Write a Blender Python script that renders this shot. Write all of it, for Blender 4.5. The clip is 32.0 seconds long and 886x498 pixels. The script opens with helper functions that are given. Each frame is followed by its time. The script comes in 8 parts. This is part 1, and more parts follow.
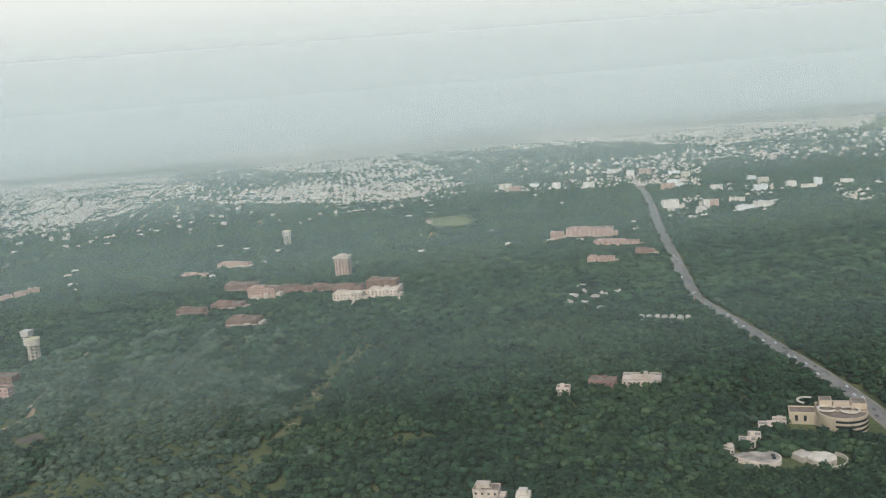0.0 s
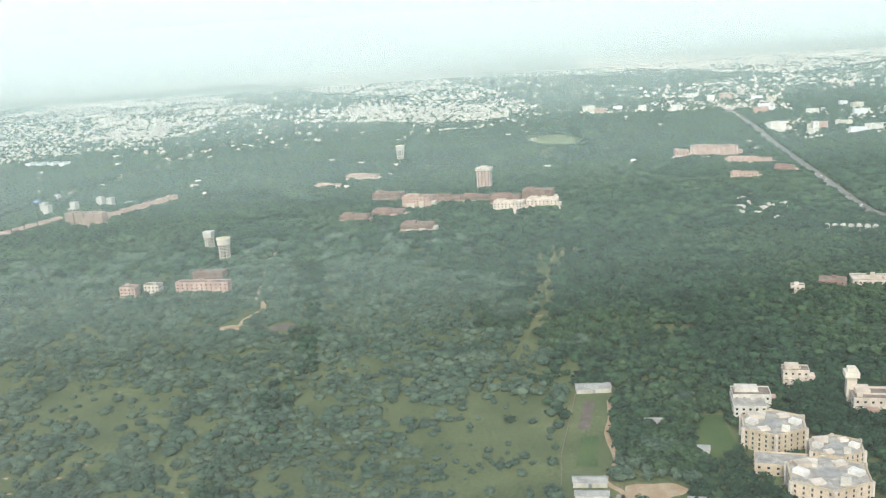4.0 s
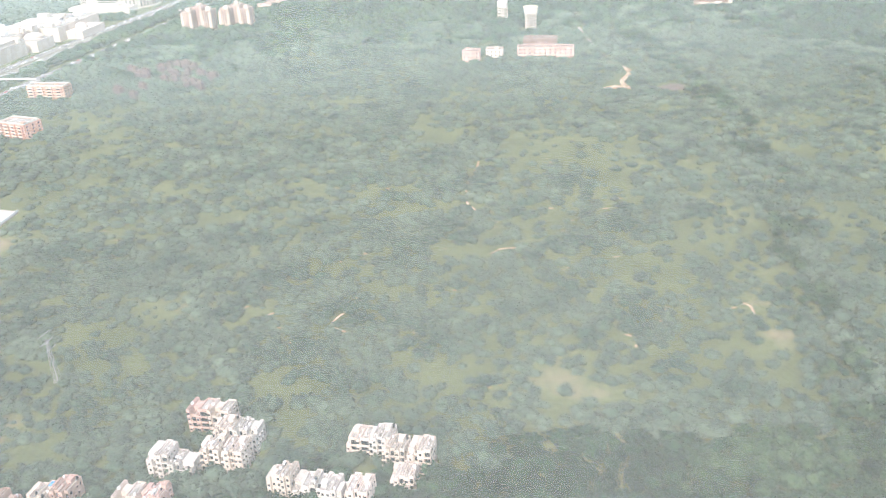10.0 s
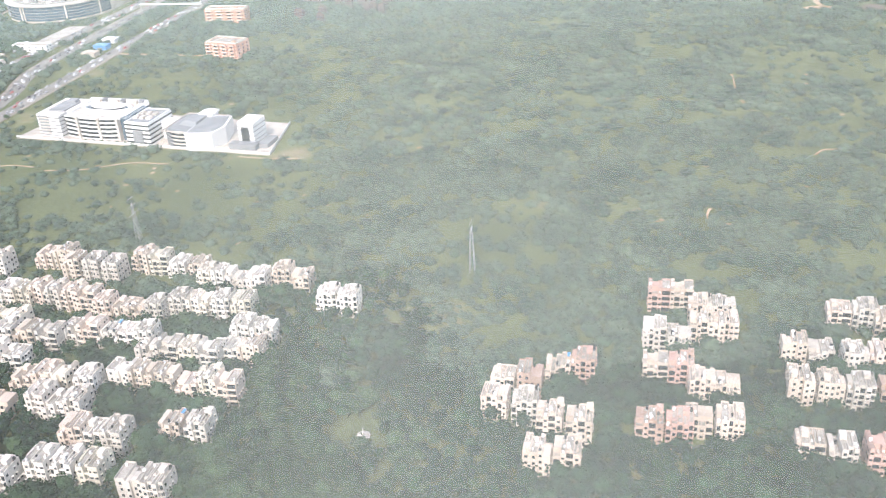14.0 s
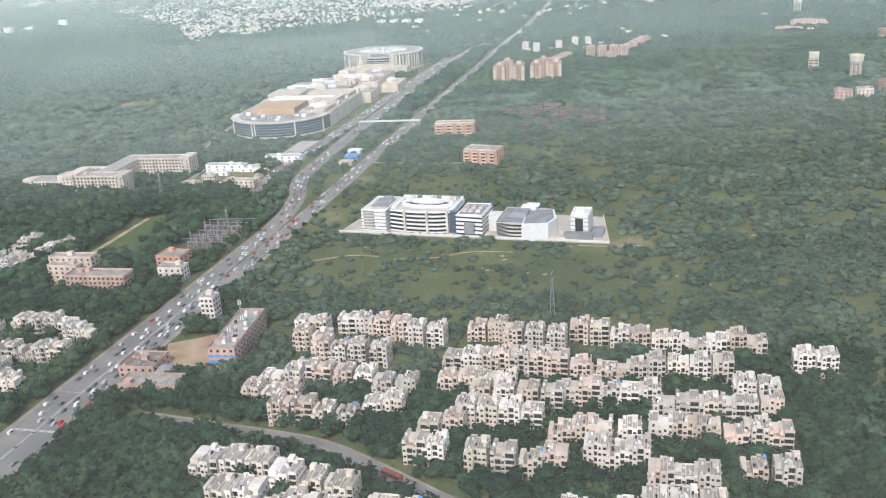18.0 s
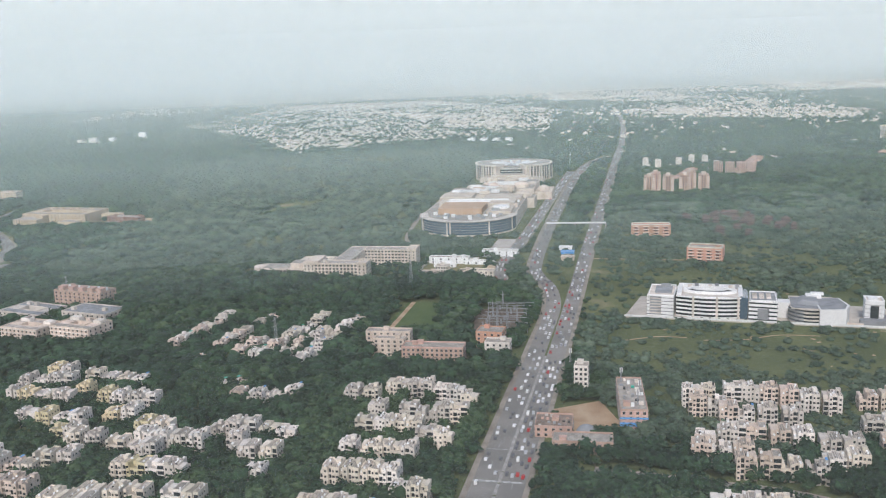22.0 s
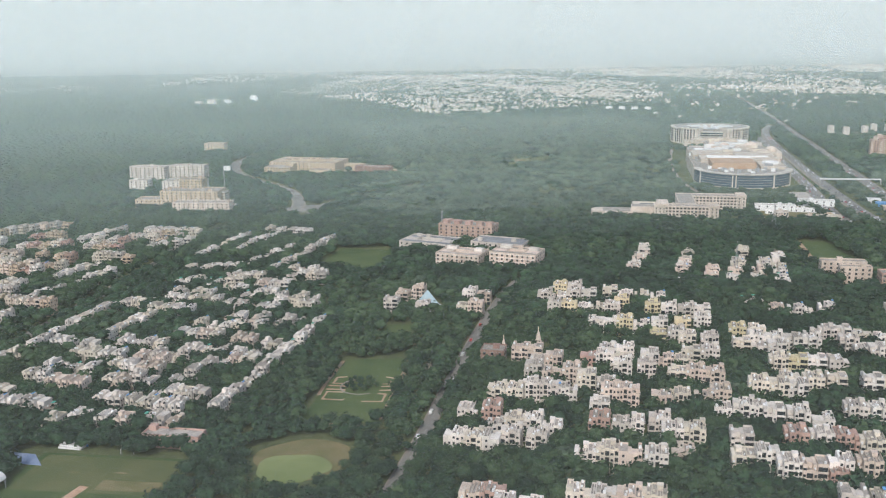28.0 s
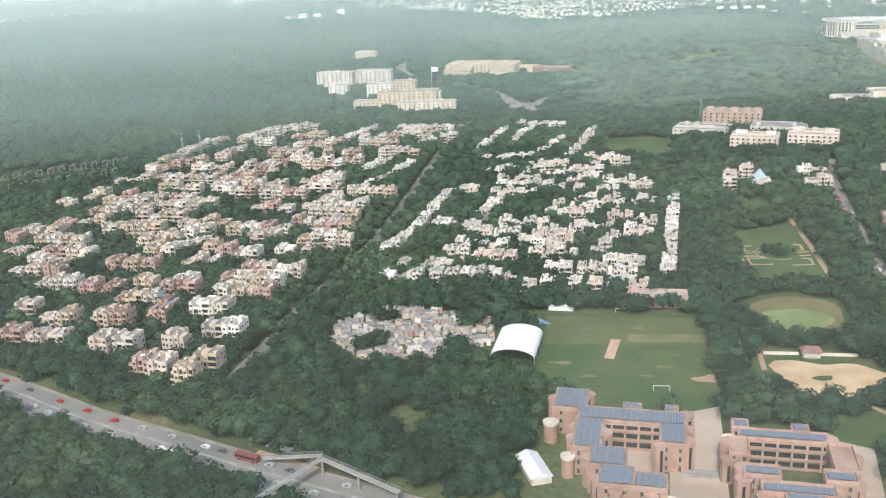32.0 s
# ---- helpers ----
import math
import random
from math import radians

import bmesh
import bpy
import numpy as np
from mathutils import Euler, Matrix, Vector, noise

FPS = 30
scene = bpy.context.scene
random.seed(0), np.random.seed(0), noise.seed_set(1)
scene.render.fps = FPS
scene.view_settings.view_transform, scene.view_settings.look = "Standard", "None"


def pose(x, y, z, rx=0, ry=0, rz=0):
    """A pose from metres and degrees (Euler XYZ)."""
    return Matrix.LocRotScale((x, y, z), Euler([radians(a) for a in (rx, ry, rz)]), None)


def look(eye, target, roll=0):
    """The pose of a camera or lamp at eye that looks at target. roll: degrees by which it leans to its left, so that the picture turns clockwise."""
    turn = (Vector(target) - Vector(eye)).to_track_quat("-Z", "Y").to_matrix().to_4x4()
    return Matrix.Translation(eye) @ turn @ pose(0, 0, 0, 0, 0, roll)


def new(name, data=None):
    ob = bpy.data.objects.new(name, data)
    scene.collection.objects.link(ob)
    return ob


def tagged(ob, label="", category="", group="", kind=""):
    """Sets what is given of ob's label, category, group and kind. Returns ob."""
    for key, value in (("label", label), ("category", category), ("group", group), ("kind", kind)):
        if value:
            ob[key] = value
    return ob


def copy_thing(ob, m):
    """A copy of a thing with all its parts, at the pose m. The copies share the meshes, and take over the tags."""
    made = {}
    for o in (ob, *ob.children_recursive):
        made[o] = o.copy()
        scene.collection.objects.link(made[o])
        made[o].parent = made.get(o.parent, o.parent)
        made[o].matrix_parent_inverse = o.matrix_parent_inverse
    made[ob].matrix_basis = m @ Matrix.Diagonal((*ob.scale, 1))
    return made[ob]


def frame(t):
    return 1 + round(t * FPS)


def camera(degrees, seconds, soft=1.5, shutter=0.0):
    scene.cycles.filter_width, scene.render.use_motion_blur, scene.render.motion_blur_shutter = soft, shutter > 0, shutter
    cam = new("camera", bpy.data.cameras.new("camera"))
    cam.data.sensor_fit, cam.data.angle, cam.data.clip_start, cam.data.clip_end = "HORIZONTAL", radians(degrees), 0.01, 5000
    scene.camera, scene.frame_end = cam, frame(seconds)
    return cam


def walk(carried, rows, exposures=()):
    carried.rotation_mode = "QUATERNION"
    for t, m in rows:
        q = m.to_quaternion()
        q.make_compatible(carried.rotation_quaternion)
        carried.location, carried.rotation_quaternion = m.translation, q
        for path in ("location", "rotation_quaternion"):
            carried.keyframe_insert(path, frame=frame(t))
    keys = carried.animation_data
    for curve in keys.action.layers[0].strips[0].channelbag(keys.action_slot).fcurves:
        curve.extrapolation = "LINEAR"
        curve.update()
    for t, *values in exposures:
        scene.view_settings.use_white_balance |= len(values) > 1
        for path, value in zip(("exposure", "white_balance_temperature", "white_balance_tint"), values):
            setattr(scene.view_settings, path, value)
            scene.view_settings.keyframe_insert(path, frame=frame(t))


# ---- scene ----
cam = camera(51.7, 32.0, soft=1.15)
METRES, EYE, TILT, LEAN, TURN = 1200.0, 183.3, -9.77, 4.54, -7.19
UNIT = 0.6  # metres to one unit of the plan
ROWS = [
    (0.0, -0.0003, -0.0001, -0.0002, -0.00, 0.00, -0.00),
    (0.5, -0.0153, -0.0018, -0.0024, -0.04, -0.47, -0.02),
    (1.0, -0.0306, -0.0033, -0.0046, -0.04, -0.76, -0.00),
    (1.5, -0.0459, -0.0049, -0.0069, -0.13, -0.80, -0.02),
    (2.0, -0.0612, -0.0064, -0.0093, -0.19, -0.82, -0.05),
    (2.5, -0.0766, -0.0079, -0.0115, -0.27, -0.80, -0.05),
    (4.5, -0.1382, -0.0130, -0.0208, 0.15, -5.68, -1.24),
    (5.0, -0.1535, -0.0141, -0.0231, 0.24, -6.75, -1.46),
    (5.5, -0.1689, -0.0152, -0.0256, 0.27, -8.08, -1.70),
    (6.0, -0.1842, -0.0162, -0.0282, 0.11, -9.66, -1.82),
    (6.5, -0.1995, -0.0172, -0.0308, -0.15, -11.25, -2.08),
    (7.0, -0.2148, -0.0182, -0.0333, -0.28, -12.23, -2.19),
    (7.5, -0.2301, -0.0194, -0.0359, -0.26, -13.13, -2.14),
    (8.0, -0.2453, -0.0206, -0.0384, -0.11, -13.71, -1.98),
    (8.5, -0.2604, -0.0218, -0.0409, 0.82, -14.70, -1.73),
    (9.0, -0.2754, -0.0229, -0.0435, 1.91, -15.66, -1.61),
    (9.5, -0.2905, -0.0241, -0.0461, 2.08, -15.86, -1.60),
    (10.0, -0.3054, -0.0252, -0.0487, 2.03, -15.93, -1.59),
    (10.5, -0.3204, -0.0264, -0.0512, 1.90, -16.02, -1.50),
    (11.0, -0.3354, -0.0278, -0.0537, 1.72, -16.14, -1.43),
    (11.5, -0.3503, -0.0292, -0.0563, 1.66, -16.12, -1.45),
    (12.0, -0.3653, -0.0306, -0.0588, 0.70, -15.72, -1.66),
    (12.5, -0.3802, -0.0319, -0.0613, -0.28, -16.21, -2.18),
    (13.0, -0.3951, -0.0333, -0.0638, 0.02, -17.77, -1.91),
    (13.5, -0.4100, -0.0347, -0.0663, 0.15, -18.36, -1.75),
    (14.0, -0.4249, -0.0361, -0.0689, 0.13, -18.58, -1.73),
    (14.5, -0.4397, -0.0376, -0.0713, 0.13, -18.64, -1.73),
    (16.5, -0.4995, -0.0445, -0.0811, 1.46, -14.25, -0.66),
    (17.0, -0.5144, -0.0464, -0.0835, 1.36, -11.85, -0.76),
    (17.5, -0.5296, -0.0484, -0.0859, 1.20, -10.71, -1.01),
    (18.0, -0.5451, -0.0505, -0.0885, 0.88, -9.93, -1.27),
    (18.5, -0.5604, -0.0526, -0.0910, 1.08, -7.57, -1.34),
    (19.0, -0.5757, -0.0549, -0.0935, 0.93, -4.20, -1.85),
    (19.5, -0.5911, -0.0571, -0.0960, 0.74, -2.57, -2.28),
    (20.0, -0.6065, -0.0591, -0.0985, 0.60, -2.09, -2.55),
    (20.5, -0.6220, -0.0610, -0.1009, 0.58, -2.03, -2.61),
    (21.0, -0.6374, -0.0631, -0.1034, 0.54, -2.04, -2.63),
    (21.5, -0.6530, -0.0650, -0.1060, 0.47, -2.05, -2.63),
    (22.0, -0.6685, -0.0668, -0.1085, 0.41, -2.06, -2.64),
    (22.5, -0.6841, -0.0686, -0.1110, 0.33, -2.12, -2.65),
    (23.0, -0.6998, -0.0704, -0.1136, 0.14, -1.63, -2.82),
    (23.5, -0.7155, -0.0722, -0.1162, -0.14, -0.88, -3.04),
    (24.0, -0.7312, -0.0740, -0.1188, -0.20, -0.43, -3.12),
    (24.5, -0.7469, -0.0758, -0.1213, -0.23, -0.30, -3.14),
    (26.5, -0.8095, -0.0826, -0.1315, -0.27, -0.69, -3.63),
    (27.0, -0.8251, -0.0842, -0.1340, -0.14, -1.57, -3.87),
    (27.5, -0.8408, -0.0858, -0.1366, -0.04, -2.65, -4.00),
    (28.0, -0.8564, -0.0873, -0.1391, 0.09, -3.30, -3.97),
    (28.5, -0.8721, -0.0887, -0.1417, 0.15, -3.74, -3.86),
    (29.0, -0.8878, -0.0901, -0.1444, 0.22, -4.29, -3.75),
    (29.5, -0.9034, -0.0916, -0.1472, 0.19, -4.84, -3.72),
    (30.0, -0.9191, -0.0931, -0.1499, 0.15, -5.31, -3.71),
    (30.5, -0.9348, -0.0945, -0.1525, 0.17, -6.09, -3.38),
    (31.0, -0.9504, -0.0960, -0.1551, 0.27, -6.82, -2.95),
    (31.5, -0.9660, -0.0976, -0.1576, 0.73, -7.59, -2.55),
    (32.0, -0.9817, -0.0993, -0.1601, 1.07, -8.34, -2.32),
]
EXPOSURES = [(0.0, -0.14, 6500, 5), (2.5, -0.2, 6500, 5), (4.5, 0.88, 6500, 0), (6.0, 1.13, 6500, 2), (7.0, 1.27, 6500, 8), (8.0, 1.36, 6500, 12), (9.5, 1.28, 6500, 14), (11.0, 1.08, 6500, 14), (12.2, 0.97, 6500, 14),
             (13.0, 1.1, 6500, 14), (14.5, 1.06, 6500, 14), (16.5, 0.68, 6450, 12), (18.0, 0.54, 6400, 12), (19.5, 0.1, 6350, 13), (21.0, 0.12, 6350, 13), (22.5, 0.12, 6350, 12), (24.5, 0.0, 6400, 12), (28.0, 0.14, 6450, 10), (30.0, 0.36, 6500, 11), (31.0, 0.47, 6500, 9), (32.0, 0.66, 6500, 7)]
walk(cam, [(t, pose(0, 0, EYE, TILT, LEAN, TURN) @ pose(METRES * x, METRES * y, METRES * z, 90 + pitch, roll, yaw)) for t, x, y, z, yaw, pitch, roll in ROWS], EXPOSURES)

# ---- world and light: an overcast, hazy monsoon day ----
world = bpy.data.worlds.new("world")
scene.world = world
world.use_nodes = True
wn = world.node_tree
sky = wn.nodes.new("ShaderNodeTexSky")
sky.sky_type = "NISHITA"
sky.sun_disc = False
sky.sun_elevation, sky.sun_rotation = radians(44), radians(196)
sky.air_density, sky.dust_density, sky.ozone_density = 1.0, 2.0, 1.0
wn.links.new(sky.outputs[0], wn.nodes["Background"].inputs[0])
wn.nodes["Background"].inputs[1].default_value = 0.12
sun = new("sun", bpy.data.lights.new("sun", "SUN"))
sun.data.energy, sun.data.angle, sun.data.color = 1.9, radians(9), (1.0, 0.97, 0.93)
sun.matrix_world = look((-260, -900, 900), (0, 0, 0))


# ---- materials ----
def nodes_of(name):
    m = bpy.data.materials.new(name)
    m.use_nodes = True
    return m, m.node_tree, m.node_tree.nodes["Principled BSDF"]


def surface(name, a, b, scale=0.3, fine=3.0, rough=0.85, bump=0.3, metal=0.0, vary=0.0, island=0.0, c=None, stretch=1.0, grain_amp=0.25):
    """A worn surface: colours a and b mixed at a large and a fine scale (per metre), with relief."""
    m, t, p = nodes_of(name)
    n, l = t.nodes, t.links
    geo = n.new("ShaderNodeNewGeometry")
    mapped = n.new("ShaderNodeVectorMath")
    mapped.operation = "MULTIPLY"
    mapped.inputs[1].default_value = (1 / UNIT, 1 / UNIT, 1 / UNIT / stretch)
    l.new(geo.outputs["Position"], mapped.inputs[0])
    big, small = n.new("ShaderNodeTexNoise"), n.new("ShaderNodeTexNoise")
    big.inputs["Scale"].default_value, small.inputs["Scale"].default_value = scale, fine
    big.inputs["Detail"].default_value, small.inputs["Detail"].default_value = 4, 3
    l.new(mapped.outputs[0], big.inputs["Vector"])
    l.new(mapped.outputs[0], small.inputs["Vector"])
    ramp = n.new("ShaderNodeValToRGB")
    ramp.color_ramp.elements[0].position, ramp.color_ramp.elements[1].position = 0.36, 0.64
    ramp.color_ramp.elements[0].color, ramp.color_ramp.elements[1].color = (*a, 1), (*b, 1)
    if c:
        e = ramp.color_ramp.elements.new(0.74)
        e.color = (*c, 1)
    l.new(big.outputs["Fac"], ramp.inputs[0])
    grain = n.new("ShaderNodeMapRange")
    grain.inputs["From Min"].default_value, grain.inputs["From Max"].default_value = 0.3, 0.7
    grain.inputs["To Min"].default_value, grain.inputs["To Max"].default_value = 1 - 1.1 * grain_amp, 1 + 0.9 * grain_amp
    l.new(small.outputs["Fac"], grain.inputs["Value"])
    hsv = n.new("ShaderNodeHueSaturation")
    l.new(ramp.outputs[0], hsv.inputs["Color"])
    l.new(grain.outputs[0], hsv.inputs["Value"])
    if vary or island:
        mul = n.new("ShaderNodeMath")
        mul.operation = "MULTIPLY_ADD"
        k = vary or island
        mul.inputs[1].default_value, mul.inputs[2].default_value = k, 1 - k / 2
        if vary:
            info = n.new("ShaderNodeObjectInfo")
            l.new(info.outputs["Random"], mul.inputs[0])
        else:
            l.new(geo.outputs["Random Per Island"], mul.inputs[0])
        both = n.new("ShaderNodeMath")
        both.operation = "MULTIPLY"
        l.new(mul.outputs[0], both.inputs[0])
        l.new(grain.outputs[0], both.inputs[1])
        l.new(both.outputs[0], hsv.inputs["Value"])
        hue = n.new("ShaderNodeMath")
        hue.operation = "MULTIPLY_ADD"
        hue.inputs[1].default_value, hue.inputs[2].default_value = -0.06 * k, 0.5 + 0.03 * k
        l.new(mul.inputs[0].links[0].from_socket, hue.inputs[0])
        l.new(hue.outputs[0], hsv.inputs["Hue"])
    l.new(hsv.outputs[0], p.inputs["Base Color"])
    p.inputs["Roughness"].default_value, p.inputs["Metallic"].default_value = rough, metal
    p.inputs["Specular IOR Level"].default_value = 0.3
    if bump:
        bp = n.new("ShaderNodeBump")
        bp.inputs["Strength"].default_value, bp.inputs["Distance"].default_value = bump, UNIT / fine
        l.new(small.outputs["Fac"], bp.inputs["Height"])
        l.new(bp.outputs[0], p.inputs["Normal"])
    return m


def glass(name, tint, rough=0.15):
    m, t, p = nodes_of(name)
    p.inputs["Base Color"].default_value = (*tint, 1)
    p.inputs["Roughness"].default_value = rough
    p.inputs["Specular IOR Level"].default_value = 0.6
    return m


M_GROUND = surface("grassland", (0.084, 0.106, 0.046), (0.140, 0.158, 0.070), 0.016, 0.35, 0.95, 0.25, c=(0.27, 0.23, 0.14))
M_LEAF = surface("foliage", (0.017, 0.041, 0.023), (0.038, 0.078, 0.044), 0.03, 1.3, 0.85, 0.8, island=1.0)
M_LEAF2 = surface("foliage_bright", (0.029, 0.060, 0.029), (0.053, 0.097, 0.046), 0.035, 1.3, 0.85, 0.8, island=1.0)
M_SCRUB = surface("thorn_scrub", (0.052, 0.088, 0.060), (0.098, 0.138, 0.092), 0.03, 0.9, 0.9, 0.5, island=0.7)
M_BARK = surface("bark", (0.09, 0.07, 0.05), (0.14, 0.11, 0.08), 1.0, 8.0)
M_LAWN = surface("lawn", (0.060, 0.100, 0.034), (0.092, 0.130, 0.046), 0.04, 1.2, 0.95, 0.1, grain_amp=0.12)
M_DRY = surface("dry_grass", (0.15, 0.15, 0.06), (0.24, 0.20, 0.10), 0.06, 1.0, 0.95, 0.4)
M_SOIL = surface("bare_soil", (0.36, 0.24, 0.15), (0.48, 0.36, 0.24), 0.08, 1.5, 0.95, 0.3)
M_RED = surface("red_earth", (0.42, 0.20, 0.10), (0.52, 0.28, 0.15), 0.1, 1.5, 0.95, 0.3)
M_POND = surface("algae_pond", (0.17, 0.21, 0.06), (0.24, 0.28, 0.10), 0.05, 0.8, 0.4, 0.03, grain_amp=0.06)
M_ROAD = surface("asphalt", (0.20, 0.192, 0.178), (0.285, 0.27, 0.245), 0.03, 1.2, 0.9, 0.03, grain_amp=0.06)
M_PAVE = surface("paving", (0.24, 0.21, 0.175), (0.36, 0.32, 0.27), 0.08, 1.6, 0.9, 0.05, grain_amp=0.08)
M_PALE = surface("pale_paving", (0.42, 0.38, 0.33), (0.56, 0.51, 0.455), 0.06, 1.2, 0.9, 0.05, grain_amp=0.08)
M_LINE = surface("road_paint", (0.22, 0.22, 0.21), (0.60, 0.60, 0.57), 0.5, 3.0, 0.7, 0.1)
M_CONC = surface("concrete", (0.30, 0.29, 0.27), (0.42, 0.40, 0.37), 0.15, 1.5, 0.9, 0.2)
M_ROOF = surface("roof_screed", (0.30, 0.275, 0.245), (0.46, 0.42, 0.37), 0.2, 1.5, 0.9, 0.2, vary=0.3)
M_STEEL = surface("galvanised_steel", (0.32, 0.33, 0.34), (0.42, 0.43, 0.44), 0.5, 4.0, 0.5, 0.1, metal=0.6)
M_TANK = surface("black_plastic", (0.03, 0.03, 0.03), (0.05, 0.05, 0.05), 1.0, 6.0, 0.5, 0.05)
M_SOLAR = glass("solar_cells", (0.17, 0.195, 0.235), 0.35)
M_BLUE = surface("blue_sheet", (0.10, 0.30, 0.62), (0.16, 0.40, 0.72), 0.4, 3.0, 0.5, 0.1)
M_GREEN = surface("green_sheet", (0.06, 0.38, 0.27), (0.10, 0.46, 0.34), 0.4, 3.0, 0.5, 0.1)
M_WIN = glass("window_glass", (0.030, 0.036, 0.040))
M_CURTAIN = glass("curtain_wall_glass", (0.07, 0.11, 0.15), 0.1)
M_CAR = [surface("car_paint_" + k, c, c, 1.0, 5.0, 0.3, 0.0) for k, c in
         (("white", (0.75, 0.75, 0.75)), ("silver", (0.42, 0.43, 0.44)), ("grey", (0.12, 0.12, 0.13)), ("red", (0.40, 0.04, 0.04)), ("white_b", (0.70, 0.70, 0.68)))]
M_RUBBER = surface("rubber", (0.02, 0.02, 0.02), (0.03, 0.03, 0.03), 2.0, 9.0, 0.9, 0.0)


def plaster(name, a, b):
    return surface(name, a, b, 0.12, 1.1, 0.9, 0.12, vary=0.26, stretch=1.6, grain_amp=0.1)


M_BROWN = surface("brown_roof", (0.20, 0.155, 0.125), (0.30, 0.24, 0.20), 0.15, 1.2, 0.9, 0.2)
M_EARTH = surface("dark_earth", (0.12, 0.095, 0.075), (0.19, 0.155, 0.125), 0.1, 1.5, 0.95, 0.3)
WALLS = {"white": plaster("white_plaster", (0.63, 0.575, 0.515), (0.83, 0.775, 0.71)),
         "cream": plaster("cream_plaster", (0.57, 0.51, 0.42), (0.76, 0.69, 0.58)),
         "peach": plaster("peach_plaster", (0.53, 0.435, 0.36), (0.71, 0.60, 0.505)),
         "grey": plaster("grey_plaster", (0.49, 0.44, 0.385), (0.67, 0.615, 0.55)),
         "rose": plaster("rose_plaster", (0.42, 0.28, 0.23), (0.56, 0.39, 0.32)),
         "yellow": plaster("yellow_plaster", (0.62, 0.53, 0.34), (0.74, 0.65, 0.44)),
         "brick": plaster("red_brick", (0.22, 0.135, 0.11), (0.32, 0.21, 0.17)),
         "umber": plaster("dark_brick", (0.13, 0.09, 0.08), (0.19, 0.135, 0.12)),
         "stone": plaster("sandstone", (0.57, 0.48, 0.40), (0.73, 0.64, 0.55)),
         "sand": plaster("sand_stone", (0.50, 0.395, 0.285), (0.64, 0.52, 0.39)),
         "salmon": plaster("salmon_plaster", (0.52, 0.28, 0.20), (0.62, 0.36, 0.27)),
         "pure": plaster("white_cladding", (0.76, 0.76, 0.745), (0.84, 0.84, 0.83)),
         "slate": plaster("grey_cladding", (0.22, 0.23, 0.24), (0.30, 0.31, 0.32))}


# ---- mesh helpers ----
class Geo:
    """Collects boxes, prisms and cylinders into one mesh."""

    def __init__(self):
        self.v, self.f, self.m = [], [], []

    def prism(self, pts, z0, z1, mi=0, top=None):
        k, n = len(self.v), len(pts)
        top = top or pts
        self.v += [(x, y, z0) for x, y in pts] + [(x, y, z1) for x, y in top]
        self.f += [tuple(range(k + n - 1, k - 1, -1)), tuple(range(k + n, k + 2 * n))]
        self.f += [(k + i, k + (i + 1) % n, k + n + (i + 1) % n, k + n + i) for i in range(n)]
        self.m += [mi] * (n + 2)
        return self

    def box(self, x0, y0, z0, x1, y1, z1, mi=0):
        return self.prism([(x0, y0), (x1, y0), (x1, y1), (x0, y1)], z0, z1, mi)

    def hollow(self, cx, cy, z0, w, d, h, deg=0, mi=0):
        """A box with no underside."""
        self.turned(cx, cy, z0, w, d, h, deg, mi)
        del self.f[-6], self.m[-6]
        return self

    def pane(self, x0, y0, z0, x1, y1, z1, mi=0):
        """An upright pane from (x0, y0) to (x1, y1), facing its right-hand side."""
        k = len(self.v)
        self.v += [(x0, y0, z0), (x1, y1, z0), (x1, y1, z1), (x0, y0, z1)]
        self.f.append((k, k + 1, k + 2, k + 3))
        self.m.append(mi)
        return self

    def turned(self, cx, cy, z0, w, d, h, deg=0, mi=0):
        c, s = math.cos(radians(deg)), math.sin(radians(deg))
        return self.prism([(cx + c * x - s * y, cy + s * x + c * y) for x, y in ((-w / 2, -d / 2), (w / 2, -d / 2), (w / 2, d / 2), (-w / 2, d / 2))], z0, z0 + h, mi)

    def cyl(self, cx, cy, z0, r, h, n=10, mi=0, r2=None):
        ring = [(math.cos(math.tau * i / n), math.sin(math.tau * i / n)) for i in range(n)]
        r2 = r if r2 is None else r2
        return self.prism([(cx + r * a, cy + r * b) for a, b in ring], z0, z0 + h, mi, [(cx + r2 * a, cy + r2 * b) for a, b in ring])

    def beam(self, a, b, w, mi=0):
        """A square bar from a to b."""
        a, b = Vector(a), Vector(b)
        q = (b - a).to_track_quat("Z", "Y")
        k = len(self.v)
        for e in (a, b):
            for x, y in ((-1, -1), (1, -1), (1, 1), (-1, 1)):
                self.v.append(tuple(e + q @ Vector((x * w / 2, y * w / 2, 0))))
        self.f += [(k + 3, k + 2, k + 1, k), (k + 4, k + 5, k + 6, k + 7)] + [(k + i, k + (i + 1) % 4, k + 4 + (i + 1) % 4, k + 4 + i) for i in range(4)]
        self.m += [mi] * 6
        return self

    def arc(self, cx, cy, z0, z1, r0, r1, a0, a1, n=24, mi=0, sy=1.0):
        """A wall bent along part of an ellipse."""
        st = [(math.cos(radians(a0 + (a1 - a0) * i / n)), sy * math.sin(radians(a0 + (a1 - a0) * i / n))) for i in range(n + 1)]
        return self.prism([(cx + r1 * c, cy + r1 * s) for c, s in st] + [(cx + r0 * c, cy + r0 * s) for c, s in reversed(st)], z0, z1, mi)

    def ring(self, x0, y0, x1, y1, z0, h, t=0.2, mi=0):
        """A low wall round a rectangle."""
        self.box(x0, y0, z0, x1, y0 + t, z0 + h, mi).box(x0, y1 - t, z0, x1, y1, z0 + h, mi)
        return self.box(x0, y0 + t, z0, x0 + t, y1 - t, z0 + h, mi).box(x1 - t, y0 + t, z0, x1, y1 - t, z0 + h, mi)

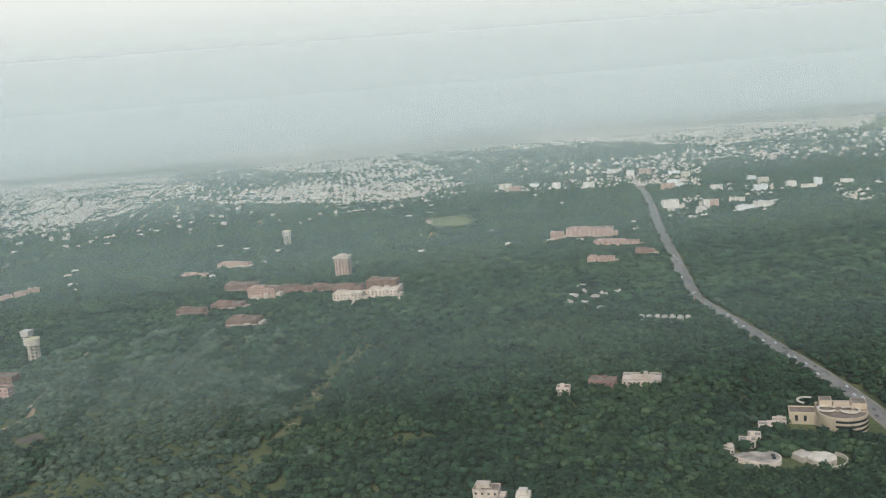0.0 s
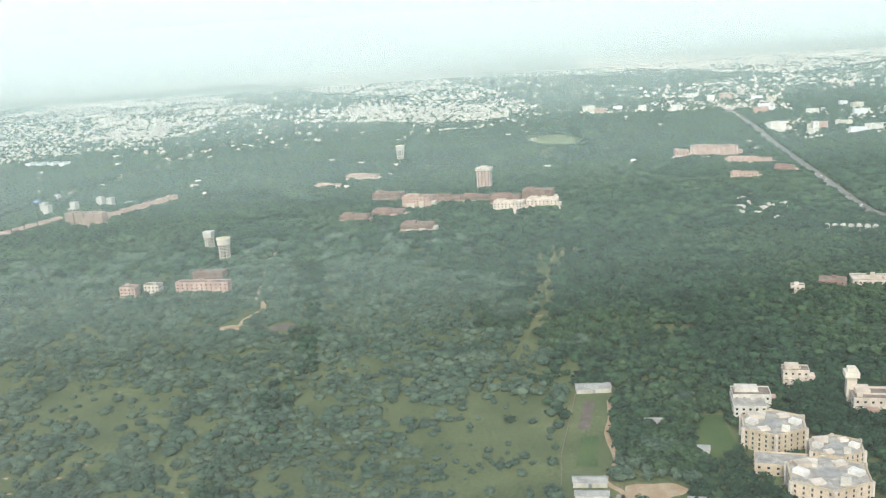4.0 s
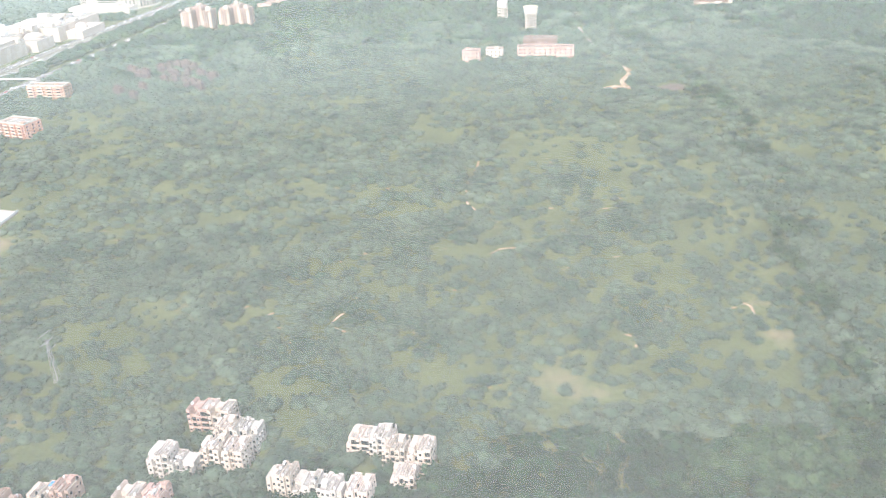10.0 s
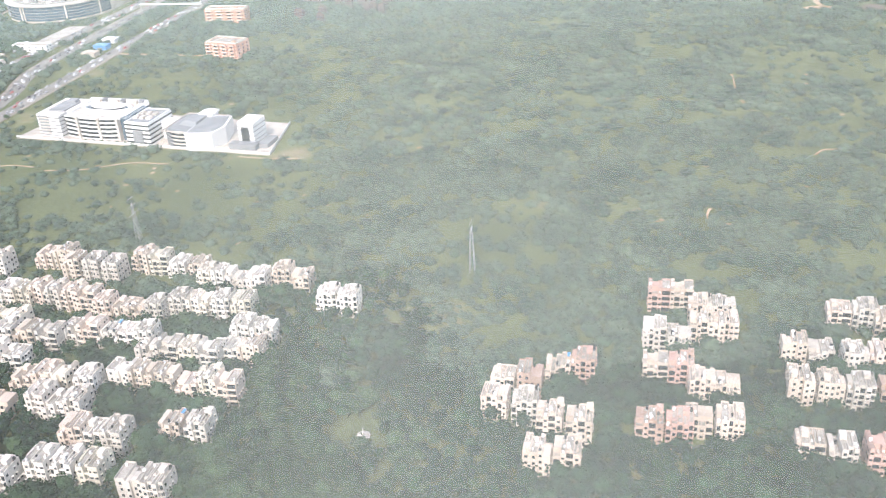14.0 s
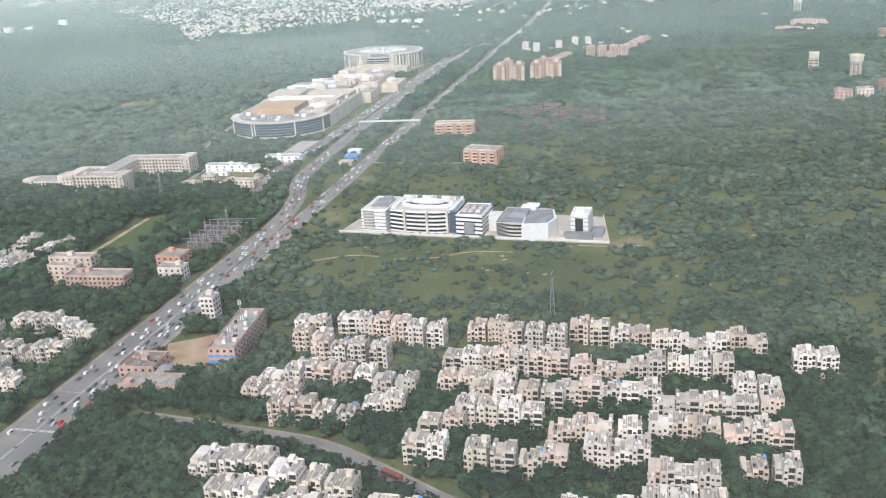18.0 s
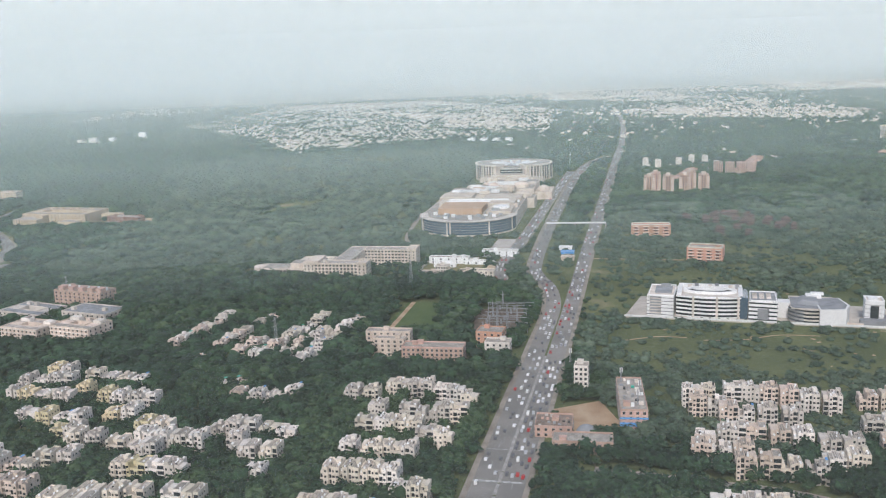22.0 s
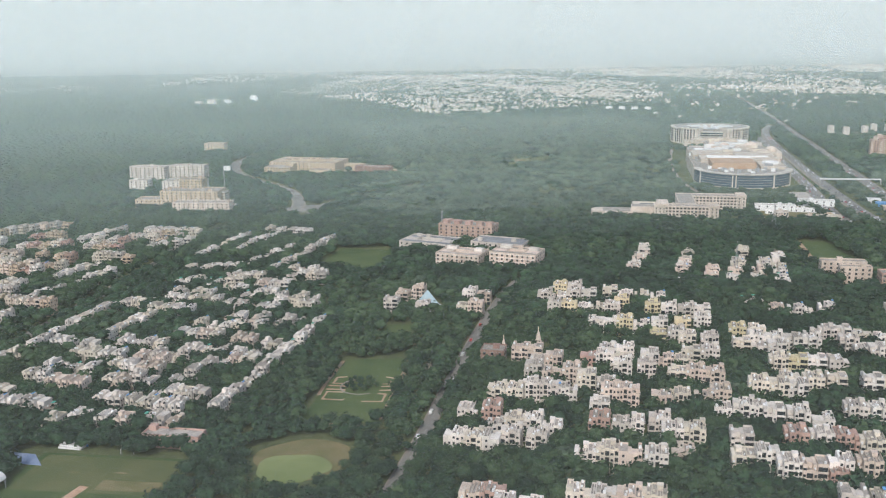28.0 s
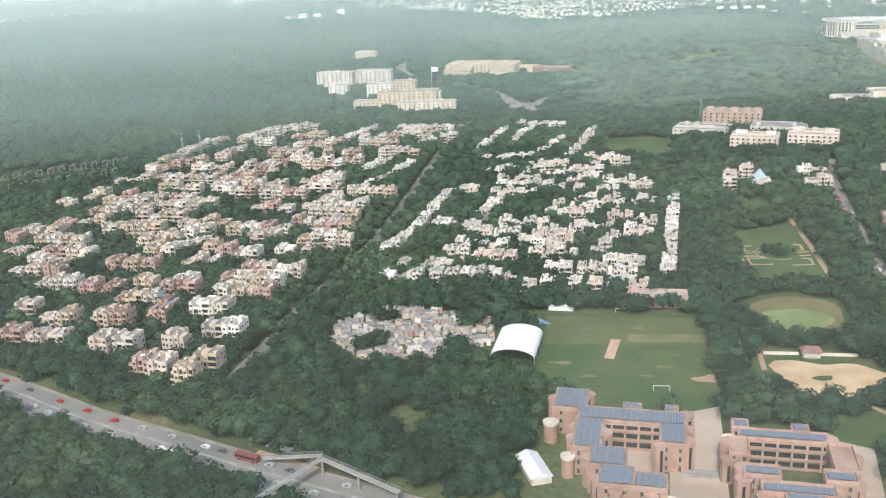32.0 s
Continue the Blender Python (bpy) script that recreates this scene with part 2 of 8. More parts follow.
    def mesh(self, name, *mats):
        me = bpy.data.meshes.new(name)
        me.from_pydata(self.v, [], self.f)
        for m in mats:
            me.materials.append(m)
        if len(mats) > 1:
            me.polygons.foreach_set("material_index", self.m)
        return me


def put(ob, x, y, z=0.0, deg=0.0):
    ob.matrix_basis = pose(x, y, z, 0, 0, deg)
    return ob


def part(name, geo, mats, parent, label=""):
    me = geo if isinstance(geo, bpy.types.Mesh) else geo.mesh(name, *(mats if isinstance(mats, (list, tuple)) else [mats]))
    ob = new(name, me)
    ob.parent = parent
    return tagged(ob, label)


def thing(name, geo, mats, label, category, group="", kind=""):
    me = None if geo is None else geo.mesh(name, *(mats if isinstance(mats, (list, tuple)) else [mats]))
    return tagged(new(name, me), label, category, group, kind)


def strip(pts, w, off=0.0):
    """The outline of a band of width w along a line, shifted off to its right."""
    out_l, out_r = [], []
    for i, p in enumerate(pts):
        a, b = Vector(pts[max(0, i - 1)]), Vector(pts[min(len(pts) - 1, i + 1)])
        d = (b - a).normalized()
        n = Vector((d.y, -d.x))
        out_l.append(tuple(Vector(p) + n * (off - w / 2)))
        out_r.append(tuple(Vector(p) + n * (off + w / 2)))
    return out_l, out_r


def smooth_line(pts, step=12.0):
    """A Catmull-Rom curve through the points, at even steps."""
    p = [Vector(q) for q in pts]
    p = [2 * p[0] - p[1]] + p + [2 * p[-1] - p[-2]]
    out = []
    for i in range(1, len(p) - 2):
        n = max(1, int((p[i + 1] - p[i]).length / step))
        for k in range(n):
            t = k / n
            out.append(tuple(0.5 * (2 * p[i] + (p[i + 1] - p[i - 1]) * t + (2 * p[i - 1] - 5 * p[i] + 4 * p[i + 1] - p[i + 2]) * t * t + (3 * p[i] - p[i - 1] - 3 * p[i + 1] + p[i + 2]) * t ** 3)))
    return out + [tuple(p[-2])]


def band(geo, pts, w, z0, z1, off=0.0, mi=0):
    a, b = strip(pts, w, off)
    for i in range(len(pts) - 1):
        geo.prism([a[i], b[i], b[i + 1], a[i + 1]], z0, z1, mi)
    return geo


# ---- where trees may grow: a grid over the land ----
CELL, GX, GY, NX, NY = 3.0, -3400.0, 150.0, 1950, 1400
bare, thin = np.zeros((NX, NY), bool), np.zeros((NX, NY), bool)
gx, gy = np.meshgrid(GX + CELL * np.arange(NX), GY + CELL * np.arange(NY), indexing="ij")


def window_of(x0, x1, y0, y1):
    i0, i1 = max(0, int((x0 - GX) / CELL) - 1), min(NX, int((x1 - GX) / CELL) + 2)
    j0, j1 = max(0, int((y0 - GY) / CELL) - 1), min(NY, int((y1 - GY) / CELL) + 2)
    return slice(i0, max(i0, i1)), slice(j0, max(j0, j1))


def clear_line(pts, w):
    for (ax, ay), (bx, by) in zip(pts, pts[1:]):
        s = window_of(min(ax, bx) - w, max(ax, bx) + w, min(ay, by) - w, max(ay, by) + w)
        x, y = gx[s] - ax, gy[s] - ay
        dx, dy = bx - ax, by - ay
        t = np.clip((x * dx + y * dy) / max(1e-6, dx * dx + dy * dy), 0, 1)
        bare[s] |= np.hypot(x - t * dx, y - t * dy) < w / 2


def clear_box(cx, cy, w, d, deg):
    r = math.hypot(w, d) / 2
    s = window_of(cx - r, cx + r, cy - r, cy + r)
    c, k = math.cos(radians(deg)), math.sin(radians(deg))
    x, y = gx[s] - cx, gy[s] - cy
    bare[s] |= (np.abs(c * x + k * y) < w / 2) & (np.abs(-k * x + c * y) < d / 2)


def clear_poly(pts, grid=bare):
    xs, ys = [p[0] for p in pts], [p[1] for p in pts]
    s = window_of(min(xs), max(xs), min(ys), max(ys))
    x, y = gx[s], gy[s]
    inside = np.zeros(x.shape, bool)
    for (ax, ay), (bx, by) in zip(pts, pts[1:] + pts[:1]):
        if ay != by:
            inside ^= ((ay > y) != (by > y)) & (x < (bx - ax) * (y - ay) / (by - ay) + ax)
    grid[s] |= inside


NOISE = {}


def value_noise(x, y, size, seed):
    """Smooth noise from 0 to 1 with bumps of that size in metres."""
    if seed not in NOISE:
        NOISE[seed] = np.random.RandomState(seed).rand(256, 256)
    g = NOISE[seed]
    u, v = x / size + 1000, y / size + 1000
    i, j = np.floor(u).astype(int), np.floor(v).astype(int)
    a, b = u - i, v - j
    a, b = a * a * (3 - 2 * a), b * b * (3 - 2 * b)
    q = lambda m, n: g[m % 256, n % 256]
    return (q(i, j) * (1 - a) + q(i + 1, j) * a) * (1 - b) + (q(i, j + 1) * (1 - a) + q(i + 1, j + 1) * a) * b


rnd = random.Random(7)


def land(x, y):
    """How high the land lies: it falls away gently in the west."""
    return -14.0 * np.clip((-1560.0 - x) / 170.0, 0, 1) * (1 - 0.45 * np.clip((y - 600.0) / 400.0, 0, 1))


# ---- the land, the far haze ----
sheet = Geo()
cols = [-12000, -6000, -3500] + sorted([-1560, -1730, *range(-2500, -1399, 25)]) + [-700, 0, 900, 3000, 10000]
lanes = [-3500, 0] + list(range(200, 1251, 50)) + [2200, 4000, 8200]
sheet.v = [(x, y, 0.0) for x in cols for y in lanes]
sheet.f = [(i * len(lanes) + j, (i + 1) * len(lanes) + j, (i + 1) * len(lanes) + j + 1, i * len(lanes) + j + 1) for i in range(len(cols) - 1) for j in range(len(lanes) - 1)]
ground = tagged(new("ground", sheet.mesh("ground", M_GROUND)), "flat scrubland with olive grass and bare soil", "ground", kind="structure")

# the backdrop glows: haze and sky brightness are an emission ramp by height
hz, ht, hp = nodes_of("far_haze_glow")
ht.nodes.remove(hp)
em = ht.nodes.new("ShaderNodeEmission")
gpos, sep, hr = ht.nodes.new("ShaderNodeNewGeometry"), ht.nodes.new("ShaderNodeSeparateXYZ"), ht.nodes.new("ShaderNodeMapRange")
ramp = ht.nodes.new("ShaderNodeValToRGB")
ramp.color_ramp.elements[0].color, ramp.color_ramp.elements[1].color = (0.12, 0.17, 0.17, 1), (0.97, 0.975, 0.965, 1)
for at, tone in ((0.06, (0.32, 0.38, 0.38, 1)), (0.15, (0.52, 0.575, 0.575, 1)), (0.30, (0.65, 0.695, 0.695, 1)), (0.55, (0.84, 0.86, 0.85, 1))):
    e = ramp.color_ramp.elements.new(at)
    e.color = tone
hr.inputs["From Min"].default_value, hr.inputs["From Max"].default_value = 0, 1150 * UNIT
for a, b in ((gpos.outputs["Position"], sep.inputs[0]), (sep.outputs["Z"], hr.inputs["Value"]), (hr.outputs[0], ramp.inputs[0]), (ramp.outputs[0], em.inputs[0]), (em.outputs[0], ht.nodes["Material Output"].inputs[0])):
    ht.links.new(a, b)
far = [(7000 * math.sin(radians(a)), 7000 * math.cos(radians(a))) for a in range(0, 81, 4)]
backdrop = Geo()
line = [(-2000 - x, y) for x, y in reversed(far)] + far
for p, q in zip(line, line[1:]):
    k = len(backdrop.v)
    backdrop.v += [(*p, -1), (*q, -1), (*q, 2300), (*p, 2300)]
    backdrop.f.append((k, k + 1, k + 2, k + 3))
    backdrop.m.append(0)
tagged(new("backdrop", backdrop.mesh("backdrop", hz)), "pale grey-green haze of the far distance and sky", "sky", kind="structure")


def haze_sheet(y, z0, z1, thick, along=None, tint=(0.84, 0.93, 0.95, 1)):
    """A pale see-through sheet standing in for haze, its opacity rising off the ground and thinning high up; along: how
    its opacity changes from east to west.
    """
    m, t, p = nodes_of("haze_veil")
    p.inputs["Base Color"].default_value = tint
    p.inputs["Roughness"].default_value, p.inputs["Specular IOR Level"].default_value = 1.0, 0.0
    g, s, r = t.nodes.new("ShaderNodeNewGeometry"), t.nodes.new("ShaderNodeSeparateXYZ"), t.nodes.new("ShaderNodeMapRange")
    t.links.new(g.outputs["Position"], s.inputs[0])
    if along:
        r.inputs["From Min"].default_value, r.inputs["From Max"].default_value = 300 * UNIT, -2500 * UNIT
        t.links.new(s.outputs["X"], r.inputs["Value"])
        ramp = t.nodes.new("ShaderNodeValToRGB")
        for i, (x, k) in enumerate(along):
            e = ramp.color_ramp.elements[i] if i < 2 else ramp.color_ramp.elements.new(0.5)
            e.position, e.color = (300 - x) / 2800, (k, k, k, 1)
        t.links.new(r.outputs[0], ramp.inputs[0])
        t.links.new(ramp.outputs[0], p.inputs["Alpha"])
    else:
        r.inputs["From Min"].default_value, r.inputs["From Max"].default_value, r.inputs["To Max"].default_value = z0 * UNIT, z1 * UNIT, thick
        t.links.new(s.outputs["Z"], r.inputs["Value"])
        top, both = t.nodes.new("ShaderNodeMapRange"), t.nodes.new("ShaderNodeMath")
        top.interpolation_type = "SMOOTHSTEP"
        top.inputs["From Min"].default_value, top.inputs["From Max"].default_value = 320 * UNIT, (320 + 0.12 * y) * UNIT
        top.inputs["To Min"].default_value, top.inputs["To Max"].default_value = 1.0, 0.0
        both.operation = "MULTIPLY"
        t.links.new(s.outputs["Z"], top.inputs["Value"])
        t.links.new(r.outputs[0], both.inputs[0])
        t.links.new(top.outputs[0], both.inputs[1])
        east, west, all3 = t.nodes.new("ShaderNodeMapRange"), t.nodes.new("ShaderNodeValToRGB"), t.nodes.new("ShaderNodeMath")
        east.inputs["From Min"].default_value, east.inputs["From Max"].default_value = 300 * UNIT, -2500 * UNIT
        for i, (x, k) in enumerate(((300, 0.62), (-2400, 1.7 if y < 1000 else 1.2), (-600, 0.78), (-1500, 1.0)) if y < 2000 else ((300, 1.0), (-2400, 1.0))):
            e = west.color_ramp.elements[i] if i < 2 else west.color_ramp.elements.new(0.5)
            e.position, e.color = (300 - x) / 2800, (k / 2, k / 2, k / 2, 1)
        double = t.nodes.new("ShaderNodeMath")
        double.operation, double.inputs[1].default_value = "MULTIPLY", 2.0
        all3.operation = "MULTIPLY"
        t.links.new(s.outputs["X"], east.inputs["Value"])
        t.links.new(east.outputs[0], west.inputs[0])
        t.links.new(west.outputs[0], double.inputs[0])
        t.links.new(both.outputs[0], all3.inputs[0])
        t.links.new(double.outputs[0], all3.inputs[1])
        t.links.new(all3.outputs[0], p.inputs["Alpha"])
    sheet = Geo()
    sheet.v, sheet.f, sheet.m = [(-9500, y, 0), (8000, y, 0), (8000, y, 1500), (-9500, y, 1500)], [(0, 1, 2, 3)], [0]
    ob = tagged(new("haze", sheet.mesh("haze", m)), "thin pale sheet standing in for haze and glare", "haze", kind="structure")
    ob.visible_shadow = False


# near veil sheet: stands in for window glare, most opaque over the thorn scrub
haze_sheet(215, 0, 0, 0, [(300, 0.015), (-2400, 0.075), (-150, 0.045), (-290, 0.06), (-430, 0.10), (-560, 0.135), (-730, 0.13), (-860, 0.165), (-905, 0.13), (-965, 0.05), (-1060, 0.045), (-1190, 0.02), (-1400, 0.005), (-1750, 0.008), (-1950, 0.05)], (0.88, 0.95, 0.92, 1))
BLUISH = (0.66, 0.86, 0.87, 1)  # bluish aerial-haze tint, painted into the sheet's base colour over the woods
haze_sheet(850, 0, 60, 0.12, None, BLUISH)
haze_sheet(1500, 0, 60, 0.19, None, (0.66, 0.84, 0.86, 1))
haze_sheet(2500, 0, 70, 0.24, None, (0.70, 0.81, 0.83, 1))
haze_sheet(3700, 0, 70, 0.30, None, (0.74, 0.80, 0.81, 1))
haze_sheet(5200, 0, 60, 0.60, None, (0.76, 0.80, 0.805, 1))

# ---- roads ----
EAST_WAY = smooth_line([(-1345, 250), (-1287, 422), (-1241, 554), (-1204, 660), (-1153, 811), (-1074, 1048), (-932, 1463), (-794, 1868), (-668, 2236), (-494, 2792), (-330, 3400)])
WEST_WAY = smooth_line([(-1362, 250), (-1302, 425), (-1256, 557), (-1219, 663), (-1181, 776), (-1168, 850), (-1169, 893), (-1158, 955), (-1091, 1174), (-967, 1551), (-876, 1791), (-796, 1930)])
MALL_LANE = smooth_line([(-1212, 870), (-1196, 950), (-1140, 1104), (-1029, 1428), (-929, 1711)])
RIDGE_ROAD = smooth_line([(900, 2700), (781, 2230), (648, 1789), (562, 1488), (500, 1271), (474, 1166), (468, 1038), (462, 889), (457, 791), (445, 693), (420, 560)])
PARK_ROAD = smooth_line([(-1597, 730), (-1626, 670), (-1671, 549), (-1700, 462), (-1726, 391), (-1749, 331), (-1777, 257)])
COLONY_ROAD = smooth_line([(-1875, 1032), (-1908, 916), (-1978, 658), (-2014, 554), (-2040, 491), (-2050, 454), (-2067, 404)])
SOUTH_ROAD = smooth_line([(-2313, 528), (-2178, 425), (-2128, 384), (-2084, 353), (-2047, 327), (-2012, 304), (-1957, 267)])
CURVE_ROAD = smooth_line([(-1885, 1704), (-1917, 1575), (-1899, 1439), (-1852, 1343), (-1812, 1260), (-1797, 1169), (-1802, 1101)])
CURVE_ROAD_B = smooth_line([(-1789, 1071), (-1746, 1180), (-1638, 1262)])
LOCAL_ROAD = smooth_line([(-1235, 448), (-1177, 420), (-1140, 400), (-1111, 371), (-1088, 345), (-1064, 321), (-1030, 270)])


def road(name, pts, w, label, walk_w=2.0, margin=6.0, sides=(-1, 1)):
    g = band(Geo(), pts, w, -0.5, 0.25)
    ob = thing(name, g, M_ROAD, label, "road", kind="structure")
    if walk_w:
        for side in sides:
            part("pavement", band(Geo(), pts, walk_w, -0.5, 0.40, side * (w + walk_w) / 2), M_PAVE, ob)
    lines = Geo()
    for a, b in zip(pts[::2], pts[1::2]):
        band(lines, [a, ((a[0] + b[0]) / 2, (a[1] + b[1]) / 2)], 0.22, 0.25, 0.258)
    part("lane_marking", lines, M_LINE, ob)
    clear_line(pts, w + 2 * walk_w + margin)
    return ob


road("road_east", EAST_WAY, 13.5, "busy grey asphalt carriageway lined with trees", 3.0, sides=(1,))
road("road_west", WEST_WAY, 13.5, "worn asphalt carriageway crowded with traffic", 3.4, sides=(-1,))
road("road_mall", MALL_LANE, 13.0, "narrow asphalt service lane beside the shopping malls", 1.5)
road("road_ridge", RIDGE_ROAD, 15.0, "straight grey road cut through dense woodland")
road("road_park", PARK_ROAD, 7.0, "shaded asphalt street beside the park", 1.0, 2.0)
road("road_colony", COLONY_ROAD, 8.0, "straight asphalt street under roadside trees", 1.2, 2.0)
road("road_south", SOUTH_ROAD, 17.0, "wide grey asphalt road with a fenced median")
road("road_curve", CURVE_ROAD, 13.0, "curving pale asphalt road through the woods")
road("road_curve_b", CURVE_ROAD_B, 9.0, "pale asphalt side road in the woods", 1.5)
road("road_local", LOCAL_ROAD, 10.0, "grey local road between housing pockets", 1.5)
median = Geo()
for a, b in zip(EAST_WAY[:34], WEST_WAY[:34]):
    if a[1] < 800:
        median.turned((a[0] + b[0]) / 2, (a[1] + b[1]) / 2, 0, 1.8, 12.2, 0.5, -19)
thing("median", median, M_CONC, "low concrete median between two carriageways", "median", kind="structure")
thing("median", band(Geo(), SOUTH_ROAD[2:-2], 0.9, 0, 0.8), M_CONC, "low concrete barrier along the wide road", "median", kind="structure")
thing("crossing", Geo().turned(-1288, 446, 0.256, 28, 2.2, 0.006, -19).turned(-1274, 484, 0.256, 28, 0.6, 0.006, -19), M_LINE, "worn white pedestrian crossing on asphalt", "crossing", kind="structure")


def trail(pts, w, mat, label):
    line = smooth_line(pts, 6.0)
    thing("footpath", band(Geo(), line, w, -0.3, 0.06), mat, label, "path", kind="structure")
    clear_line(line, w + 3)


def patch(name, pts, mat, label, category, h=0.1, clear=True):
    if clear:
        cx, cy = sum(p[0] for p in pts) / len(pts), sum(p[1] for p in pts) / len(pts)
        far = [max(0.1, math.hypot(x - cx, y - cy)) for x, y in pts]
        clear_poly([(cx + (x - cx) * (1 + 3.0 / f), cy + (y - cy) * (1 + 3.0 / f)) for (x, y), f in zip(pts, far)])
        clear_poly([(x + 1, y - 6) for x, y in pts])
    return thing(name, Geo().prism(pts, -0.5, h), mat, label, category, kind="structure")


def oval(cx, cy, rx, ry, n=20, wob=0.12, deg=0.0):
    c, s = math.cos(radians(deg)), math.sin(radians(deg))
    out = []
    for i in range(n):
        a = math.tau * i / n
        k = 1 + wob * math.sin(3 * a + cx) + wob * 0.7 * math.sin(5 * a + cy)
        x, y = rx * k * math.cos(a), ry * k * math.sin(a)
        out.append((cx + c * x - s * y, cy + s * x + c * y))
    return out


# clearings in the scrub, where only grass grows
for cx, cy, rx, ry in [(-520, 693, 23, 75), (-503, 601, 18, 41), (-588, 501, 24, 42), (-766, 504, 21, 23), (-408, 503, 9, 15), (-359, 438, 15, 16), (-872, 763, 23, 47),
                       (-596, 417, 24, 14), (-700, 502, 21, 15), (-559, 518, 21, 27), (-499, 770, 30, 39), (-441, 675, 13, 38), (-770, 503, 14, 30), (-531, 668, 16, 70),
                       (-583, 519, 16, 50), (-814, 410, 12, 16), (-856, 406, 7, 13), (-897, 963, 28, 46), (-755, 891, 14, 51), (-672, 548, 11, 23), (-817, 409, 12, 7), (-782, 411, 12, 7), (-858, 407, 9, 7), (-766, 511, 22, 17)]:
    clear_poly(oval(cx, cy, rx * 0.8, ry * 0.8, 24, 0.25, -15), thin)
for cx, cy, rx, ry in [(-574, 421, 15, 20), (-923, 544, 26, 21), (-1003, 632, 25, 22), (-1040, 640, 17, 23), (-112, 680, 30, 69), (-138, 575, 27, 62),
                       (-188, 467, 24, 42), (-512, 702, 24, 80), (-472, 755, 30, 36), (-583, 538, 30, 50), (-316, 551, 7, 34), (-395, 494, 17, 20), (-237, 768, 30, 38),
                       (-450, 645, 22, 44), (-76, 698, 14, 35), (-263, 584, 16, 19), (-344, 430, 18, 8), (-1137, 766, 20, 22), (-1114, 663, 47, 22), (-1001, 632, 41, 18)]:
    clear_poly(oval(cx, cy, rx * 0.8, ry * 0.8, 24, 0.25, -15), thin)
for cx, cy, rx, ry in [(-1461, 1161, 30, 39), (-1263, 2070, 68, 60), (-1488, 2053, 60, 120), (-36, 987, 9, 130), (18, 1090, 36, 8), (262, 2150, 60, 70), (38, 775, 31, 25), (-139, 659, 31, 21)]:
    clear_poly(oval(cx, cy, rx * 0.8, ry * 0.8, 24, 0.25, -15), thin)
trail([(60, 1290), (27, 1204), (12, 1109), (-28, 985), (-52, 882), (-80, 826), (-128, 700)], 1.0, M_DRY, "pale dirt trail through woodland")
trail([(18, 1106), (34, 1098), (62, 1086)], 3.0, M_PAVE, "short pale concrete wall path in the woods")
trail([(204, 2010), (172, 1850), (158, 1763), (176, 1660), (166, 1572)], 2.5, M_SOIL, "pale winding track below the woodland field")
for cx, cy, rx, ry, deg in ((4, 1060, 7, 60, -15), (-40, 930, 8, 60, -14), (-75, 830, 12, 50, -18), (-108, 750, 20, 50, -20), (190, 1900, 14, 90, -12)):
    clear_poly(oval(cx, cy, rx, ry, 24, 0.25, deg), thin)
trail([(-286, 1385), (-344, 1267), (-357, 1032), (-351, 1007)], 4.0, M_PAVE, "pale lane running into the woods")
trail([(-351, 1007), (-347, 975), (-363, 945), (-366, 925)], 6.0, M_SOIL, "bare earth track in a clearing")
patch("bare_ground", oval(-375, 918, 17, 9), M_SOIL, "patch of bare earth and rubble among trees", "clearing")
patch("bare_ground", oval(-322, 905, 14, 12), M_EARTH, "dull brown earth patch among trees", "clearing", 0.05)
for pts in ([(-556, 556), (-548, 563), (-538, 562), (-530, 555)], [(-577, 595), (-573, 588), (-579, 580)], [(-700, 500), (-690, 504)], [(-420, 446), (-418, 458), (-421, 462)], [(-1150, 668), (-1120, 672), (-1100, 664)], [(-1090, 655), (-1060, 650), (-1030, 655), (-1000, 646)],
            [(-950, 648), (-930, 640), (-905, 634)], [(-905, 628), (-898, 618), (-890, 622)], [(-540, 745), (-546, 720), (-556, 690), (-562, 650), (-556, 630)], [(-650, 470), (-660, 480), (-655, 492)]):
    trail(pts, 1.6, M_SOIL, "thin worn dirt path in scrub")
flecks = Geo()
for cx, cy, n, w in ((-560, 600, 26, 40), (-690, 520, 22, 45), (-640, 470, 20, 40), (-735, 690, 20, 50), (-420, 470, 18, 40), (-480, 640, 26, 60), (-800, 600, 20, 60), (-350, 520, 18, 70), (-560, 450, 22, 50), (-1040, 650, 22, 60), (-900, 560, 16, 60), (-44, 1000, 24, 40), (10, 1080, 26, 16), (-34, 950, 26, 16), (-60, 870, 20, 14)):
    for _ in range(n):
        x, y = rnd.gauss(cx, w), rnd.gauss(cy, w)
        flecks.prism(oval(x, y, rnd.uniform(0.7, 2.6), rnd.uniform(0.5, 1.5), 7, 0.2, rnd.uniform(0, 180)), -0.3, 0.07)
tagged(new("bare_soil_flecks", flecks.mesh("bare_soil_flecks", M_SOIL)), "scattered flecks of pale bare soil and stones", "soil", kind="stuff")

for cx, cy, rx, ry in ((-1095, 668, 62, 20), (-1030, 640, 60, 22), (-960, 612, 55, 22), (-1000, 590, 40, 14), (-905, 590, 40, 20), (-1120, 620, 36, 18), (-1485, 1140, 30, 16), (-1450, 1160, 40, 12), (-1438, 1462, 40, 60), (-1470, 1931, 50, 60), (-1379, 1670, 30, 70), (-1580, 1578, 36, 40), (-1536, 2448, 60, 60), (-1075, 830, 45, 70), (-1000, 850, 50, 40), (-1120, 860, 30, 90), (-930, 700, 30, 60), (-950, 960, 40, 30), (-1060, 590, 70, 26), (-900, 880, 26, 18)):
    clear_poly(oval(cx, cy, rx, ry, 24, 0.25, -19), thin)
